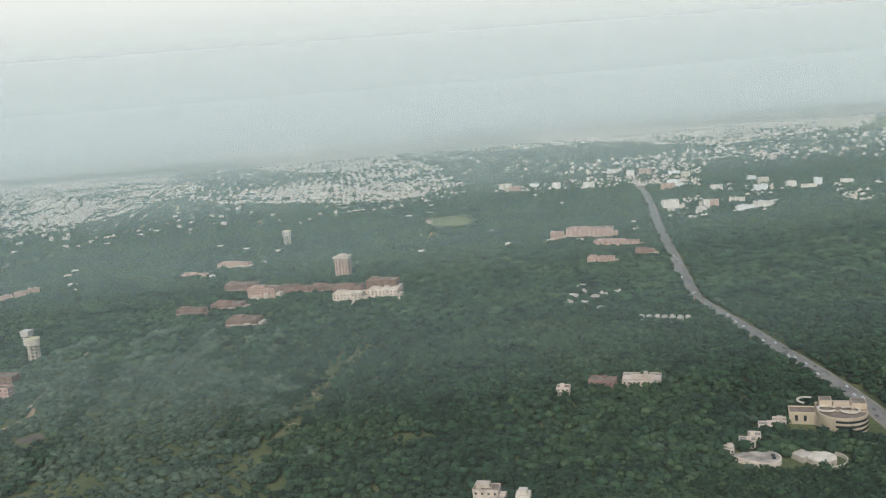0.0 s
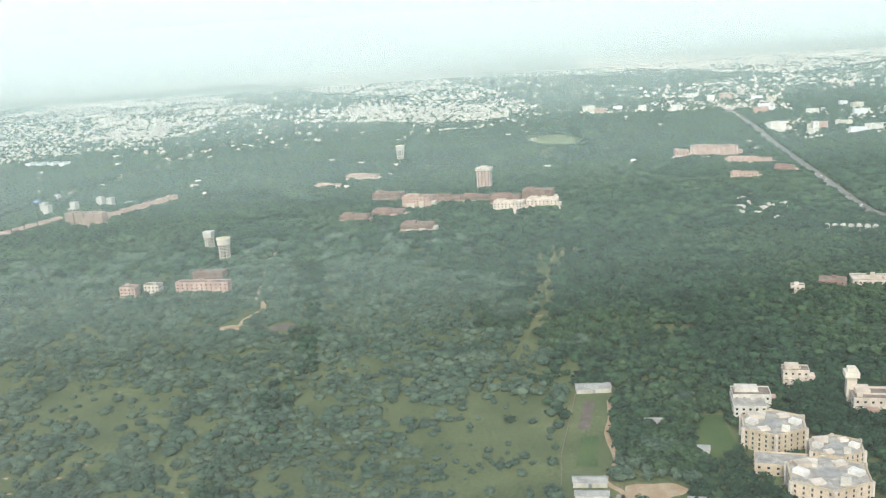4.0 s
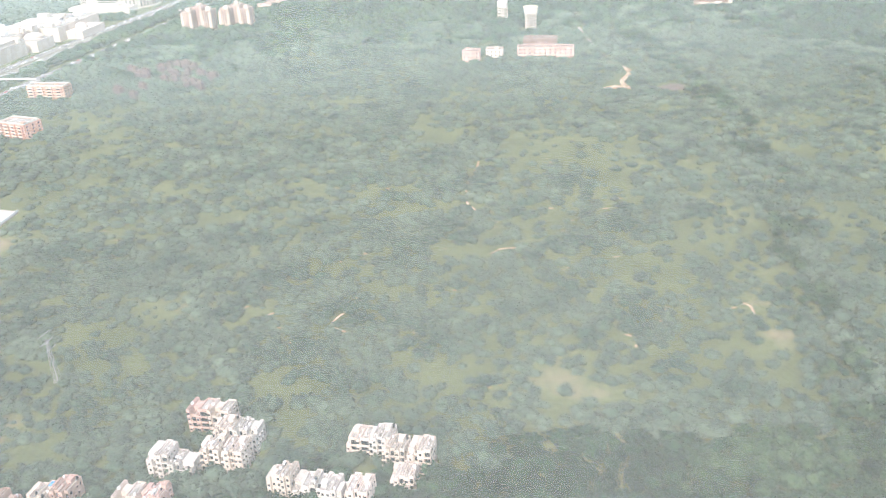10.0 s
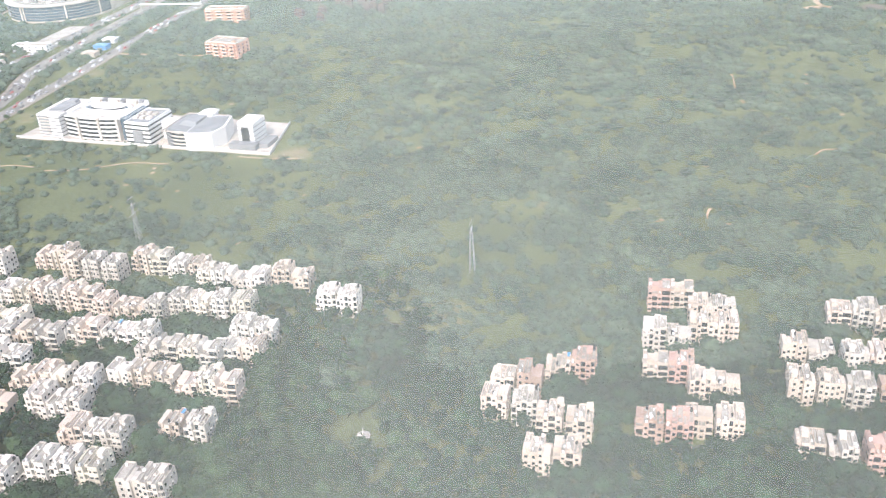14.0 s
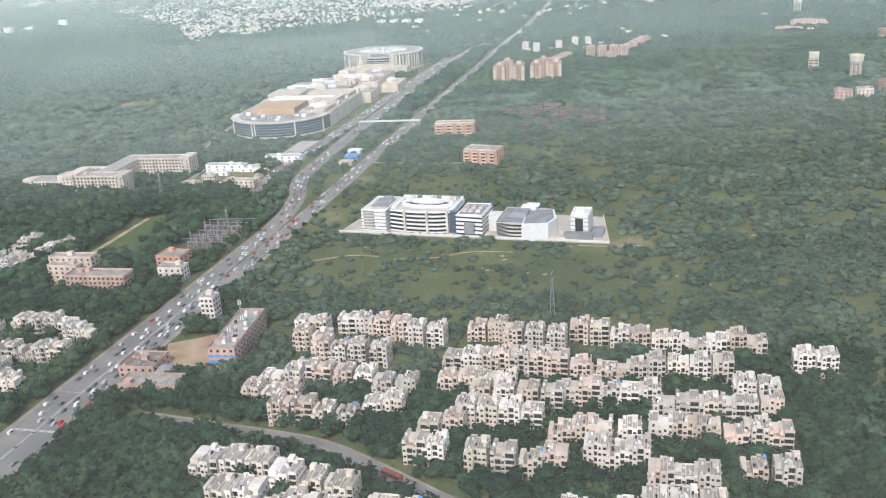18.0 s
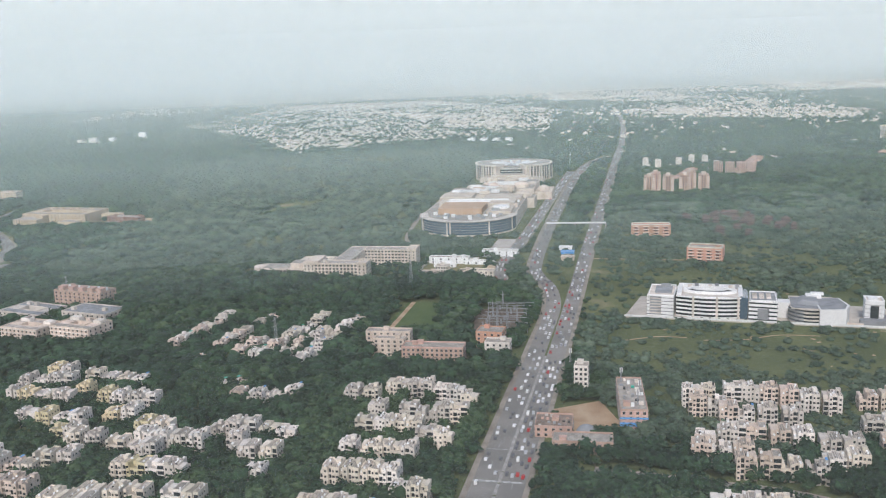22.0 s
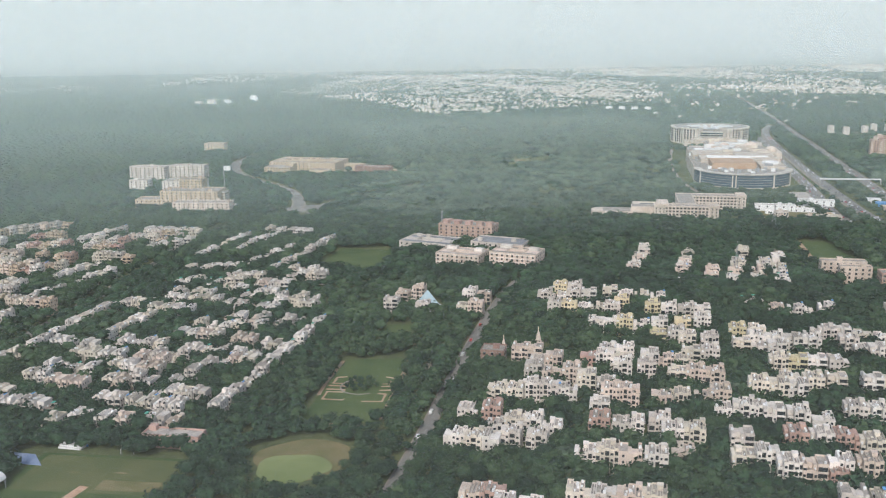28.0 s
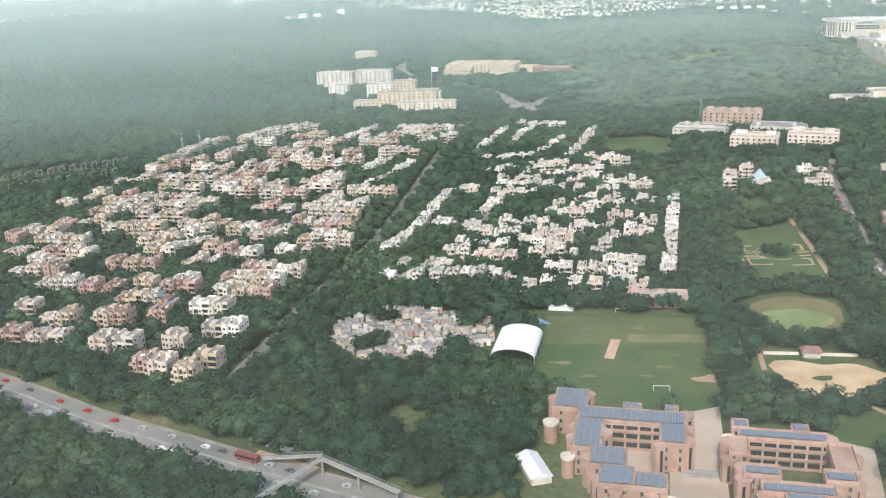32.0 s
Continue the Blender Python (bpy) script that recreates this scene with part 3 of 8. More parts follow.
clear_poly([(-140, 735), (-92, 700), (-125, 560), (-158, 415), (-180, 370), (-235, 400), (-225, 480), (-190, 540), (-200, 600), (-160, 660)], thin)

# ---- housing ----
GRID = -19.0


def flat_block(name, style, w, d, storeys, seed):
    """One house: stepped bays and recessed balconies, parapets, roof terraces, stair head, tanks and windows. The front looks along -y."""
    r = random.Random(seed)
    wall, H = WALLS[style], 3.1
    h = storeys * H
    g, g1 = Geo(), Geo()
    cuts = r.choice(((0.0, 0.28, 0.46, 0.74, 1.0), (0.0, 0.2, 0.4, 0.62, 0.82, 1.0), (0.0, 0.34, 0.58, 1.0), (0.0, 0.16, 0.44, 0.6, 1.0)))
    start = r.randrange(2)
    drop = r.choice((-1, 0, 0, len(cuts) - 3, 1))  # where the top floor steps back to a terrace
    tops = []
    for i, (p, q) in enumerate(zip(cuts, cuts[1:])):
        x0, x1, bay = (p - 0.5) * w, (q - 0.5) * w, (i + start) % 2 == 0
        f = -d / 2 - r.choice((0.5, 0.9, 1.3)) if bay else -d / 2 + r.choice((0.3, 0.7))
        k = d / 2 + r.choice((0.0, 0.0, 0.7, -1.2))
        n = storeys - (1 if i in (drop, drop + 1) else 0)
        top = n * H + 0.02 * i
        tops.append((x0, x1, f, k, top))
        g.box(x0, f, -2.5, x1, k, top).ring(x0 + 0.02, f + 0.02, x1 - 0.02, k - 0.02, top, 0.85 + 0.02 * i, 0.16)
        g.box(x0 + 0.2, f + 0.2, top, x1 - 0.2, k - 0.2, top + 0.04, 1)
        if n < storeys and r.random() < 0.7:  # a set-back room on the terrace
            g.box(x0 + 0.05, f + r.uniform(2.5, 4.0), top, x1 - 0.05, k - 0.05, storeys * H - 0.3)
        for s in range(n):
            z = s * H
            g.box(x0 - 0.04, f - 0.2, z + H - 0.32, x1 + 0.04, f, z + H - 0.12)
            if bay:
                m = max(1, int((x1 - x0) / 1.9))
                for j in range(m):
                    c = x0 + (j + 0.5) * (x1 - x0) / m
                    ww = r.choice((0.45, 0.6, 0.6, 0.75))
                    g1.pane(c - ww, f - 0.03, z + 0.95, c + ww, f - 0.03, z + 2.3)
                    if r.random() < 0.75:
                        g1.box(c - ww - 0.15, f - 0.55, z + 2.36, c + ww + 0.15, f, z + 2.46, 1)
            else:
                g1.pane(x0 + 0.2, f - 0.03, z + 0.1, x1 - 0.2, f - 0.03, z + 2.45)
                if s:
                    g.box(x0, f - 1.25, z - 0.16, x1, f, z).box(x0, f - 1.25, z, x1, f - 1.13, z + r.choice((0.5, 0.9, 0.9)))
            for j in range(max(1, int((x1 - x0) / 2.4))):
                c = x0 + (j + 0.5) * (x1 - x0) / max(1, int((x1 - x0) / 2.4))
                g1.pane(c + 0.55, k + 0.03, z + 0.95, c - 0.55, k + 0.03, z + 2.25)
    for side, (x0, x1, f, k, top) in ((-1, tops[0]), (1, tops[-1])):
        x = x0 - 0.03 if side < 0 else x1 + 0.03
        for s in range(int(top / H + 0.2)):
            for t in (0.16, 0.38, 0.62, 0.84):
                y, z, ww = f + t * (k - f), s * H, r.choice((0.4, 0.6, 0.6))
                if r.random() < 0.85:
                    g1.pane(x, y + side * -ww, z + 0.95, x, y + side * ww, z + 2.25)
                    if r.random() < 0.5:
                        g1.box(min(x, x + side * 0.5), y - ww - 0.1, z + 2.34, max(x, x + side * 0.5), y + ww + 0.1, z + 2.44, 1)
    for _ in range(12):  # pots, low walls, cabins, coolers and small tanks on the terraces
        x0, x1, f, k, top = r.choice(tops)
        cx, cy, sz = r.uniform(x0 + 0.5, x1 - 0.5), r.uniform(f + 0.6, k - 0.6), r.uniform(0.2, 0.7)
        kind = r.random()
        if kind < 0.35:
            g.cyl(cx, cy, top, 0.5, 1.3, 6, r.choice((2, 3, 3)))
        elif kind < 0.6:
            g.box(cx - 0.08, f + 0.3, top, cx + 0.08, k - 0.3, top + r.uniform(0.5, 1.0))
        else:
            g.box(cx - sz, cy - sz * 0.8, top, cx + sz, cy + sz * 0.8, top + r.uniform(0.4, 1.5), r.choice((0, 0, 1, 3)))
    x0, x1, f, k, top = r.choice(tops)
    sx, sy = (x0 + x1) / 2, k - r.uniform(1.9, 4.2)
    hut = Geo().box(sx - 1.2, sy - 1.6, top, sx + 1.2, sy + 1.6, top + 2.2).box(sx - 1.35, sy - 1.75, top + 2.2, sx + 1.35, sy + 1.75, top + 2.36)
    if name not in {"apartment_block", "apartment_house"}:
        g.box(sx - 1.2, sy - 1.6, top, sx + 1.2, sy + 1.6, top + 2.2).box(sx - 1.35, sy - 1.75, top + 2.2, sx + 1.35, sy + 1.75, top + 2.36)
    ob = thing(name, g, [wall, M_ROOF, M_TANK, WALLS["pure"]], "", "building")
    if name in {"apartment_block", "apartment_house"}:
        part("stair_head", hut, wall, ob)
    x0, x1, f, k, top = r.choice(tops)
    tx, ty = r.uniform(x0 + 0.8, x1 - 0.8), r.uniform(f + 1.2, k - 1)
    part("water_tank", Geo().cyl(tx, ty, top, 0.7, 1.6, 8, 0, 0.65).cyl(tx, ty, top + 1.6, 0.3, 0.2, 8), r.choice((M_TANK, M_TANK, WALLS["pure"])), ob)
    if r.random() < 0.15:
        x0, x1, f, k, top = r.choice(tops)
        part("awning", Geo().box(x0 + 0.3, k - 3.6, top + 2.2, x1 - 0.3, k - 0.5, top + 2.3), r.choice((M_BLUE, M_GREEN, WALLS["pure"], M_STEEL)), ob)
    tagged(part("window_row", g1, [M_WIN, wall], ob), kind="stuff")
    return ob


BLOCKS = {}
PHRASE = {"white": "weathered white plaster", "cream": "cream-painted", "peach": "peach-painted", "grey": "unpainted grey", "rose": "dusty pink", "yellow": "pale yellow", "sand": "sandy beige"}


def housing(rows, storeys, palette, group, name, w=11.0, d=10.5):
    for x0, y0, x1, y1 in rows:
        run = math.hypot(x1 - x0, y1 - y0)
        along = abs(math.degrees(math.atan2(y1 - y0, x1 - x0)) - GRID) < 50
        n = max(1, round(run / (w if along else d + 1.0)))
        for i in range(n):
            t = (i + 0.5) / n
            x, y = x0 + (x1 - x0) * t, y0 + (y1 - y0) * t
            if along:
                x, y = x - math.sin(radians(GRID)) * d / 2, y + math.cos(radians(GRID)) * d / 2
            y += rnd.uniform(-1.2, 1.2)
            if n > 2 and rnd.random() < 0.03:
                continue
            st = storeys if rnd.random() < 0.72 else storeys - 1
            style, k = rnd.choice(palette), rnd.randrange(6)
            key = (name, style, st, k, w)
            m = pose(x, y, 0, 0, 0, GRID + rnd.uniform(-1.5, 1.5) + (180 if rnd.random() < 0.1 else 0))
            if key not in BLOCKS:
                BLOCKS[key] = flat_block(name, style, w - 0.3, d, st, 100 * k + st)
                tagged(BLOCKS[key], f"{PHRASE[style]} {['', 'one', 'two', 'three', 'four', 'five'][st]}-storey {name.replace('_', ' ')} with roof terrace and tank", group=group)
                BLOCKS[key].matrix_basis = m
            else:
                tagged(copy_thing(BLOCKS[key], m), group=group)
            clear_box(x, y - 0.5, w + 1.0, d + 3.0, GRID)


SOUTH_FLATS = [(-727, 388, -706, 382), (-713, 372, -691, 365), (-717, 358, -696, 350), (-740, 357, -719, 348), (-749, 330, -727, 323),
    (-733, 315, -712, 309), (-764, 292, -741, 286), (-742, 293, -721, 285), (-649, 359, -629, 349), (-634, 344, -611, 337), (-633, 328, -618, 325),
    (-684, 334, -662, 325), (-662, 321, -639, 316), (-693, 306, -671, 300), (-672, 297, -647, 293), (-656, 281, -634, 276), (-706, 270, -684, 265),
    (-683, 262, -672, 259), (-669, 264, -641, 258), (-790, 340, -768, 336), (-816, 336, -793, 328), (-822, 320, -799, 310), (-802, 304, -780, 295),
    (-812, 282, -789, 277)]
POCKET_A = [(-1155, 527, -1129, 516), (-1130, 525, -1088, 510), (-1091, 503, -1067, 493), (-1158, 512, -1135, 507), (-1145, 494, -1126, 490),
    (-1126, 486, -1101, 477), (-1173, 461, -1149, 458), (-1181, 447, -1150, 437), (-1153, 465, -1134, 458), (-1133, 454, -1111, 446),
    (-1113, 438, -1089, 432), (-1166, 427, -1142, 419), (-1144, 422, -1121, 411), (-1119, 422, -1097, 414), (-1054, 502, -1031, 492),
    (-1035, 485, -1000, 473), (-996, 483, -953, 467), (-956, 455, -919, 441), (-916, 450, -896, 441), (-1072, 463, -1043, 453),
    (-1046, 457, -1007, 441), (-1007, 435, -970, 423), (-969, 429, -924, 418), (-1078, 436, -1039, 424)]
POCKET_B = [(-1064, 421, -1017, 407), (-1017, 416, -971, 397), (-977, 390, -937, 374), (-934, 397, -912, 389), (-939, 382, -918, 374),
    (-1093, 395, -1069, 390), (-1073, 406, -1031, 392), (-1099, 377, -1074, 364), (-1074, 364, -1039, 351), (-1039, 360, -1027, 355),
    (-1032, 377, -1011, 370), (-1015, 373, -990, 363), (-1019, 358, -993, 348), (-986, 369, -965, 362), (-966, 363, -944, 353),
    (-945, 356, -927, 347), (-959, 330, -935, 321), (-998, 332, -971, 322), (-1041, 312, -1012, 304), (-1008, 313, -975, 303),
    (-976, 299, -949, 287), (-892, 420, -871, 412)]
CORNER_FLATS = [(-1197, 379, -1161, 370), (-1160, 361, -1138, 357), (-1188, 354, -1165, 348), (-1140, 347, -1120, 343), (-1169, 339, -1125, 329),
    (-1119, 329, -1099, 322)]
VILLAS = [(-1504, 715, -1464, 797), (-1466, 704, -1425, 788), (-1449, 681, -1427, 731), (-1435, 674, -1381, 774), (-1416, 675, -1380, 730),
    (-1403, 652, -1352, 768), (-1455, 614, -1437, 613), (-1446, 588, -1420, 583), (-1423, 589, -1396, 584), (-1485, 676, -1473, 677)]
POCKET_C = [(-1583, 666, -1552, 651), (-1550, 644, -1506, 628), (-1596, 623, -1550, 599), (-1549, 617, -1522, 594), (-1522, 594, -1490, 582),
    (-1577, 583, -1558, 572), (-1562, 568, -1529, 559), (-1522, 569, -1497, 561), (-1547, 544, -1526, 535), (-1534, 530, -1509, 520),
    (-1496, 540, -1472, 532), (-1504, 513, -1475, 503), (-1496, 481, -1454, 469), (-1523, 448, -1495, 436), (-1505, 452, -1468, 442),
    (-1460, 444, -1441, 434), (-1449, 526, -1421, 526), (-1431, 518, -1425, 494), (-1418, 525, -1398, 511), (-1429, 490, -1404, 485),
    (-1422, 468, -1413, 462)]
POCKET_D = [(-1369, 570, -1345, 565), (-1340, 576, -1300, 565), (-1301, 557, -1284, 547), (-1353, 539, -1324, 531), (-1325, 528, -1293, 525),
    (-1361, 517, -1323, 505), (-1327, 494, -1308, 481), (-1373, 484, -1348, 475), (-1348, 475, -1330, 468), (-1381, 456, -1360, 449),
    (-1360, 449, -1341, 441), (-1345, 431, -1328, 421), (-1394, 422, -1356, 409)]
TEMPLE_FLATS = [(-1588, 516, -1568, 513), (-1588, 491, -1563, 482), (-1567, 500, -1540, 493), (-1542, 498, -1518, 502), (-1559, 477, -1532, 461),
    (-1637, 506, -1607, 490), (-1630, 520, -1613, 513), (-1611, 481, -1592, 470), (-1644, 479, -1615, 466), (-1604, 457, -1585, 450),
    (-1580, 445, -1559, 441), (-1557, 437, -1540, 438), (-1664, 478, -1645, 471), (-1637, 538, -1622, 530), (-1713, 678, -1679, 662),
    (-1704, 701, -1678, 697), (-1659, 649, -1642, 642), (-1652, 679, -1630, 670)]
POCKET_E = [(-1684, 462, -1660, 449), (-1694, 425, -1669, 413), (-1671, 438, -1635, 423), (-1668, 419, -1644, 409), (-1615, 450, -1602, 441),
    (-1621, 422, -1599, 415), (-1604, 420, -1582, 405), (-1590, 401, -1571, 391), (-1635, 393, -1617, 384), (-1618, 381, -1596, 372),
    (-1594, 380, -1581, 373), (-1564, 383, -1550, 380), (-1554, 419, -1527, 411), (-1534, 409, -1501, 397), (-1536, 381, -1503, 374),
    (-1568, 366, -1548, 362), (-1553, 351, -1525, 345), (-1532, 351, -1507, 345), (-1490, 406, -1473, 400), (-1506, 365, -1494, 366),
    (-1695, 365, -1676, 357), (-1650, 352, -1610, 336), (-1541, 321, -1522, 321)]
HOUSES_A = [(-2011, 946, -1976, 1006), (-1955, 989, -1895, 971), (-1937, 910, -1893, 939), (-1886, 855, -1840, 953), (-1886, 819, -1834, 816),
    (-1846, 883, -1805, 974), (-1832, 827, -1792, 894), (-1807, 808, -1752, 926), (-1825, 971, -1777, 949), (-1897, 778, -1828, 770),
    (-1887, 726, -1832, 712), (-1827, 729, -1798, 731), (-1996, 745, -1948, 825), (-1995, 805, -1968, 854), (-1960, 625, -1923, 726),
    (-1919, 716, -1895, 719), (-1913, 642, -1888, 691), (-1853, 658, -1832, 645), (-1834, 645, -1802, 645), (-1850, 599, -1823, 599),
    (-1798, 652, -1773, 654), (-1821, 585, -1799, 586), (-1819, 496, -1759, 658)]
HOUSES_B = [(-1992, 574, -1959, 618), (-1936, 606, -1890, 595), (-1948, 564, -1929, 565), (-1934, 555, -1903, 542), (-1884, 587, -1864, 595),
    (-1867, 583, -1846, 605), (-1893, 551, -1878, 542), (-1877, 553, -1863, 544), (-1889, 516, -1874, 513), (-1851, 547, -1827, 579),
    (-1860, 521, -1843, 522), (-1827, 573, -1803, 574), (-1845, 517, -1817, 516), (-1961, 522, -1932, 516), (-1935, 521, -1908, 505),
    (-1990, 523, -1964, 523), (-1911, 491, -1900, 484), (-1899, 493, -1886, 490), (-1884, 490, -1873, 483), (-1873, 483, -1862, 480),
    (-1859, 484, -1845, 481), (-1845, 481, -1836, 479), (-2120, 586, -2096, 586), (-2118, 546, -2104, 543)]
PEACH_A = [(-2186, 882, -2137, 989), (-2127, 903, -2114, 939), (-2117, 968, -2091, 1006), (-2102, 993, -2042, 1025), (-2195, 851, -2125, 890),
    (-2215, 814, -2172, 823), (-2170, 812, -2103, 784), (-2239, 746, -2212, 784), (-2213, 723, -2162, 711), (-2198, 762, -2159, 752),
    (-2248, 672, -2218, 672), (-2227, 681, -2191, 694), (-2188, 665, -2145, 661), (-2258, 660, -2244, 664), (-2155, 624, -2137, 633),
    (-2137, 633, -2108, 646), (-2168, 585, -2131, 571), (-2147, 604, -2125, 605), (-2127, 618, -2106, 632), (-2095, 643, -2051, 639),
    (-2106, 607, -2090, 597), (-2095, 598, -2069, 580), (-2077, 619, -2058, 621), (-2059, 590, -2044, 592)]
PEACH_B = [(-2040, 585, -2018, 593), (-2038, 630, -2006, 629), (-2085, 700, -2052, 692), (-2045, 698, -1993, 685), (-2247, 626, -2226, 628),
    (-2231, 582, -2192, 579), (-2173, 538, -2146, 542), (-2140, 541, -2125, 537), (-2123, 527, -2099, 527), (-2090, 510, -2077, 517),
    (-2075, 507, -2053, 507), (-2097, 493, -2076, 485), (-2200, 511, -2187, 508), (-2183, 494, -2160, 489), (-2150, 487, -2131, 483),
    (-2124, 495, -2108, 491), (-2193, 472, -2159, 465), (-2144, 451, -2117, 445), (-2106, 443, -2091, 444), (-2084, 454, -2066, 454),
    (-2114, 421, -2096, 411), (-2095, 404, -2079, 404), (-2086, 415, -2070, 419)]
POCKET_F = [(-1682, 351, -1663, 340), (-1706, 343, -1685, 334), (-1686, 336, -1667, 324), (-1669, 315, -1651, 305), (-1652, 305, -1633, 298), (-1641, 336, -1624, 322), (-1600, 515, -1574, 501)]


housing(SOUTH_FLATS, 4, ["peach", "peach", "rose", "grey", "peach"], "southern apartment blocks", "apartment_block")
housing(POCKET_A, 4, ["white", "peach", "cream", "grey", "peach"], "roadside apartment pocket", "apartment_block")
housing(POCKET_B, 4, ["white", "peach", "cream", "white", "grey"], "roadside apartment pocket", "apartment_block")
housing(CORNER_FLATS, 4, ["cream", "white", "cream"], "corner apartment blocks", "apartment_block", 14.0, 13.0)
housing(VILLAS, 3, ["white", "white", "peach", "cream"], "villa rows", "villa")
housing(POCKET_C, 4, ["white", "white", "cream", "grey", "white", "cream", "white", "yellow"], "central apartment blocks", "apartment_house")
housing(POCKET_D, 4, ["white", "white", "cream", "cream", "grey"], "central apartment blocks", "apartment_house")
housing(TEMPLE_FLATS, 4, ["peach", "cream", "white", "peach", "grey"], "blocks round the temple", "apartment_house")
housing(POCKET_E, 4, ["white", "white", "peach", "cream", "grey", "rose"], "western apartment blocks", "apartment_house")
housing(POCKET_F, 4, ["cream", "peach", "white", "cream", "rose"], "western apartment blocks", "apartment_house")
housing(HOUSES_A, 3, ["white", "white", "grey", "cream"], "colony houses", "town_house", 9.0, 11.0)
housing(HOUSES_B, 3, ["white", "white", "grey", "cream", "peach"], "colony houses", "town_house", 9.0, 11.0)
housing(PEACH_A, 4, ["peach", "sand", "cream", "peach", "grey", "sand", "rose", "white"], "peach colony blocks", "tenement", 12.0, 11.0)
housing(PEACH_B, 4, ["peach", "sand", "cream", "peach", "grey", "sand", "rose", "white"], "peach colony blocks", "tenement", 12.0, 11.0)

# ---- larger buildings ----
WINDOW = {}


def window_mesh(w, h):
    """One window: glass, frame, sill and sunshade; it stands on y = 0 and looks along -y."""
    key = (round(w, 1), round(h, 1))
    if key not in WINDOW:
        g = Geo().box(-w / 2, -0.06, 0, w / 2, 0.02, h, 0)
        g.box(-0.05, -0.09, 0, 0.05, -0.06, h, 1).box(-w / 2 - 0.15, -0.2, -0.12, w / 2 + 0.15, 0.02, 0, 1).box(-w / 2 - 0.15, -0.5, h, w / 2 + 0.15, 0.02, h + 0.12, 1)
        WINDOW[key] = g.mesh("window", M_WIN, M_CONC)
    return WINDOW[key]


def windows(ob, x0, y0, x1, y1, n, storeys, H, ww=1.6, wh=1.7, z0=0.0):
    """Rows of windows on the wall from (x0, y0) to (x1, y1), seen with x0 to its left."""
    deg = math.degrees(math.atan2(y1 - y0, x1 - x0))
    for k in range(storeys):
        for i in range(n):
            t = (i + 0.5) / n
            o = part("window", window_mesh(ww, wh), None, ob)
            o.matrix_basis = pose(x0 + (x1 - x0) * t, y0 + (y1 - y0) * t, z0 + k * H + 0.9, 0, 0, deg)


def window_rows(ob, x0, y0, x1, y1, n, storeys, H, ww=1.6, wh=1.7):
    """The same for a wall that stays far off: all its windows in one mesh."""
    a = math.atan2(y1 - y0, x1 - x0)
    g = Geo()
    for k in range(storeys):
        for i in range(n):
            t = (i + 0.5) / n
            x, y, z = x0 + (x1 - x0) * t, y0 + (y1 - y0) * t, k * H + 0.9
            g.turned(x, y, z, ww, 0.14, wh, math.degrees(a), 0).turned(x + math.sin(a) * 0.25, y - math.cos(a) * 0.25, z + wh, ww + 0.4, 0.6, 0.14, math.degrees(a), 1)
    tagged(part("window_row", g, [M_WIN, M_CONC], ob), kind="stuff")


def slab(name, cx, cy, w, d, storeys, style, label, deg=GRID, H=3.4, nf=0, ns=0, court=None, category="building", group="", extra=None, roof=None, clear=5.0, ww=1.6, near=False):
    """A long building: walls, roof, parapet, roof huts and windows in the front and both ends; court: the size of an open yard in it."""
    wall, h = WALLS[style], storeys * H
    a, b, f, k = -w / 2, w / 2, -d / 2, d / 2
    g = Geo()
    if court:
        p, q = court[0] / 2, court[1] / 2
        g.box(a, f, -1, b, -q, h).box(a, q, -1, b, k, h).box(a, -q, -1, -p, q, h).box(p, -q, -1, b, q, h)
    else:
        g.box(a, f, -1, b, k, h)
    rim = Geo() if near else g
    rim.ring(a - 0.05, f - 0.05, b + 0.05, k + 0.05, h - 0.1, 1.1, 0.3)
    top, mi = (Geo(), 0) if near else (g, 1)
    if court:
        rim.ring(-p - 0.25, -q - 0.25, p + 0.25, q + 0.25, h, 0.9, 0.25)
        top.box(a + 0.3, f + 0.3, h, b - 0.3, -q - 0.3, h + 0.04, mi).box(a + 0.3, q + 0.3, h, b - 0.3, k - 0.3, h + 0.04, mi)
    else:
        top.box(a + 0.3, f + 0.3, h, b - 0.3, k - 0.3, h + 0.04, mi)
    ob = thing(name, g, [wall, roof or M_ROOF], label, category, group)
    if near:
        part("parapet", rim, wall, ob)
        part("roof", top, roof or M_ROOF, ob)
    r = random.Random(int(cx * 7 + cy))
    for _ in range(max(1, int(w / 22)) if name != "cottage" else 0):
        x, y = r.uniform(a + 3, b - 3), (r.uniform(f + 2, k - 2) if not court else (q + k) / 2)
        part("roof_hut", Geo().box(x - 2, y - 1.6, h, x + 2, y + 1.6, h + 2.6).box(x - 2.2, y - 1.8, h + 2.6, x + 2.2, y + 1.8, h + 2.8), wall, ob)
    glaze = windows if near else window_rows
    if nf:
        glaze(ob, a, f, b, f, nf, storeys, H, ww)
        back = Geo()
        for s in range(storeys):
            for i in range(nf):
                x = b - (i + 0.5) / nf * w
                back.box(x - ww / 2, k - 0.02, s * H + 0.9, x + ww / 2, k + 0.06, s * H + 2.6)
        tagged(part("window_row", back, M_WIN, ob), kind="stuff")
    if ns:
        glaze(ob, b, f, b, k, ns, storeys, H, ww)
        glaze(ob, a, k, a, f, ns, storeys, H, ww)
    put(ob, cx, cy, 0, deg)
    clear_box(cx, cy, w + clear, d + clear, deg)
    return ob


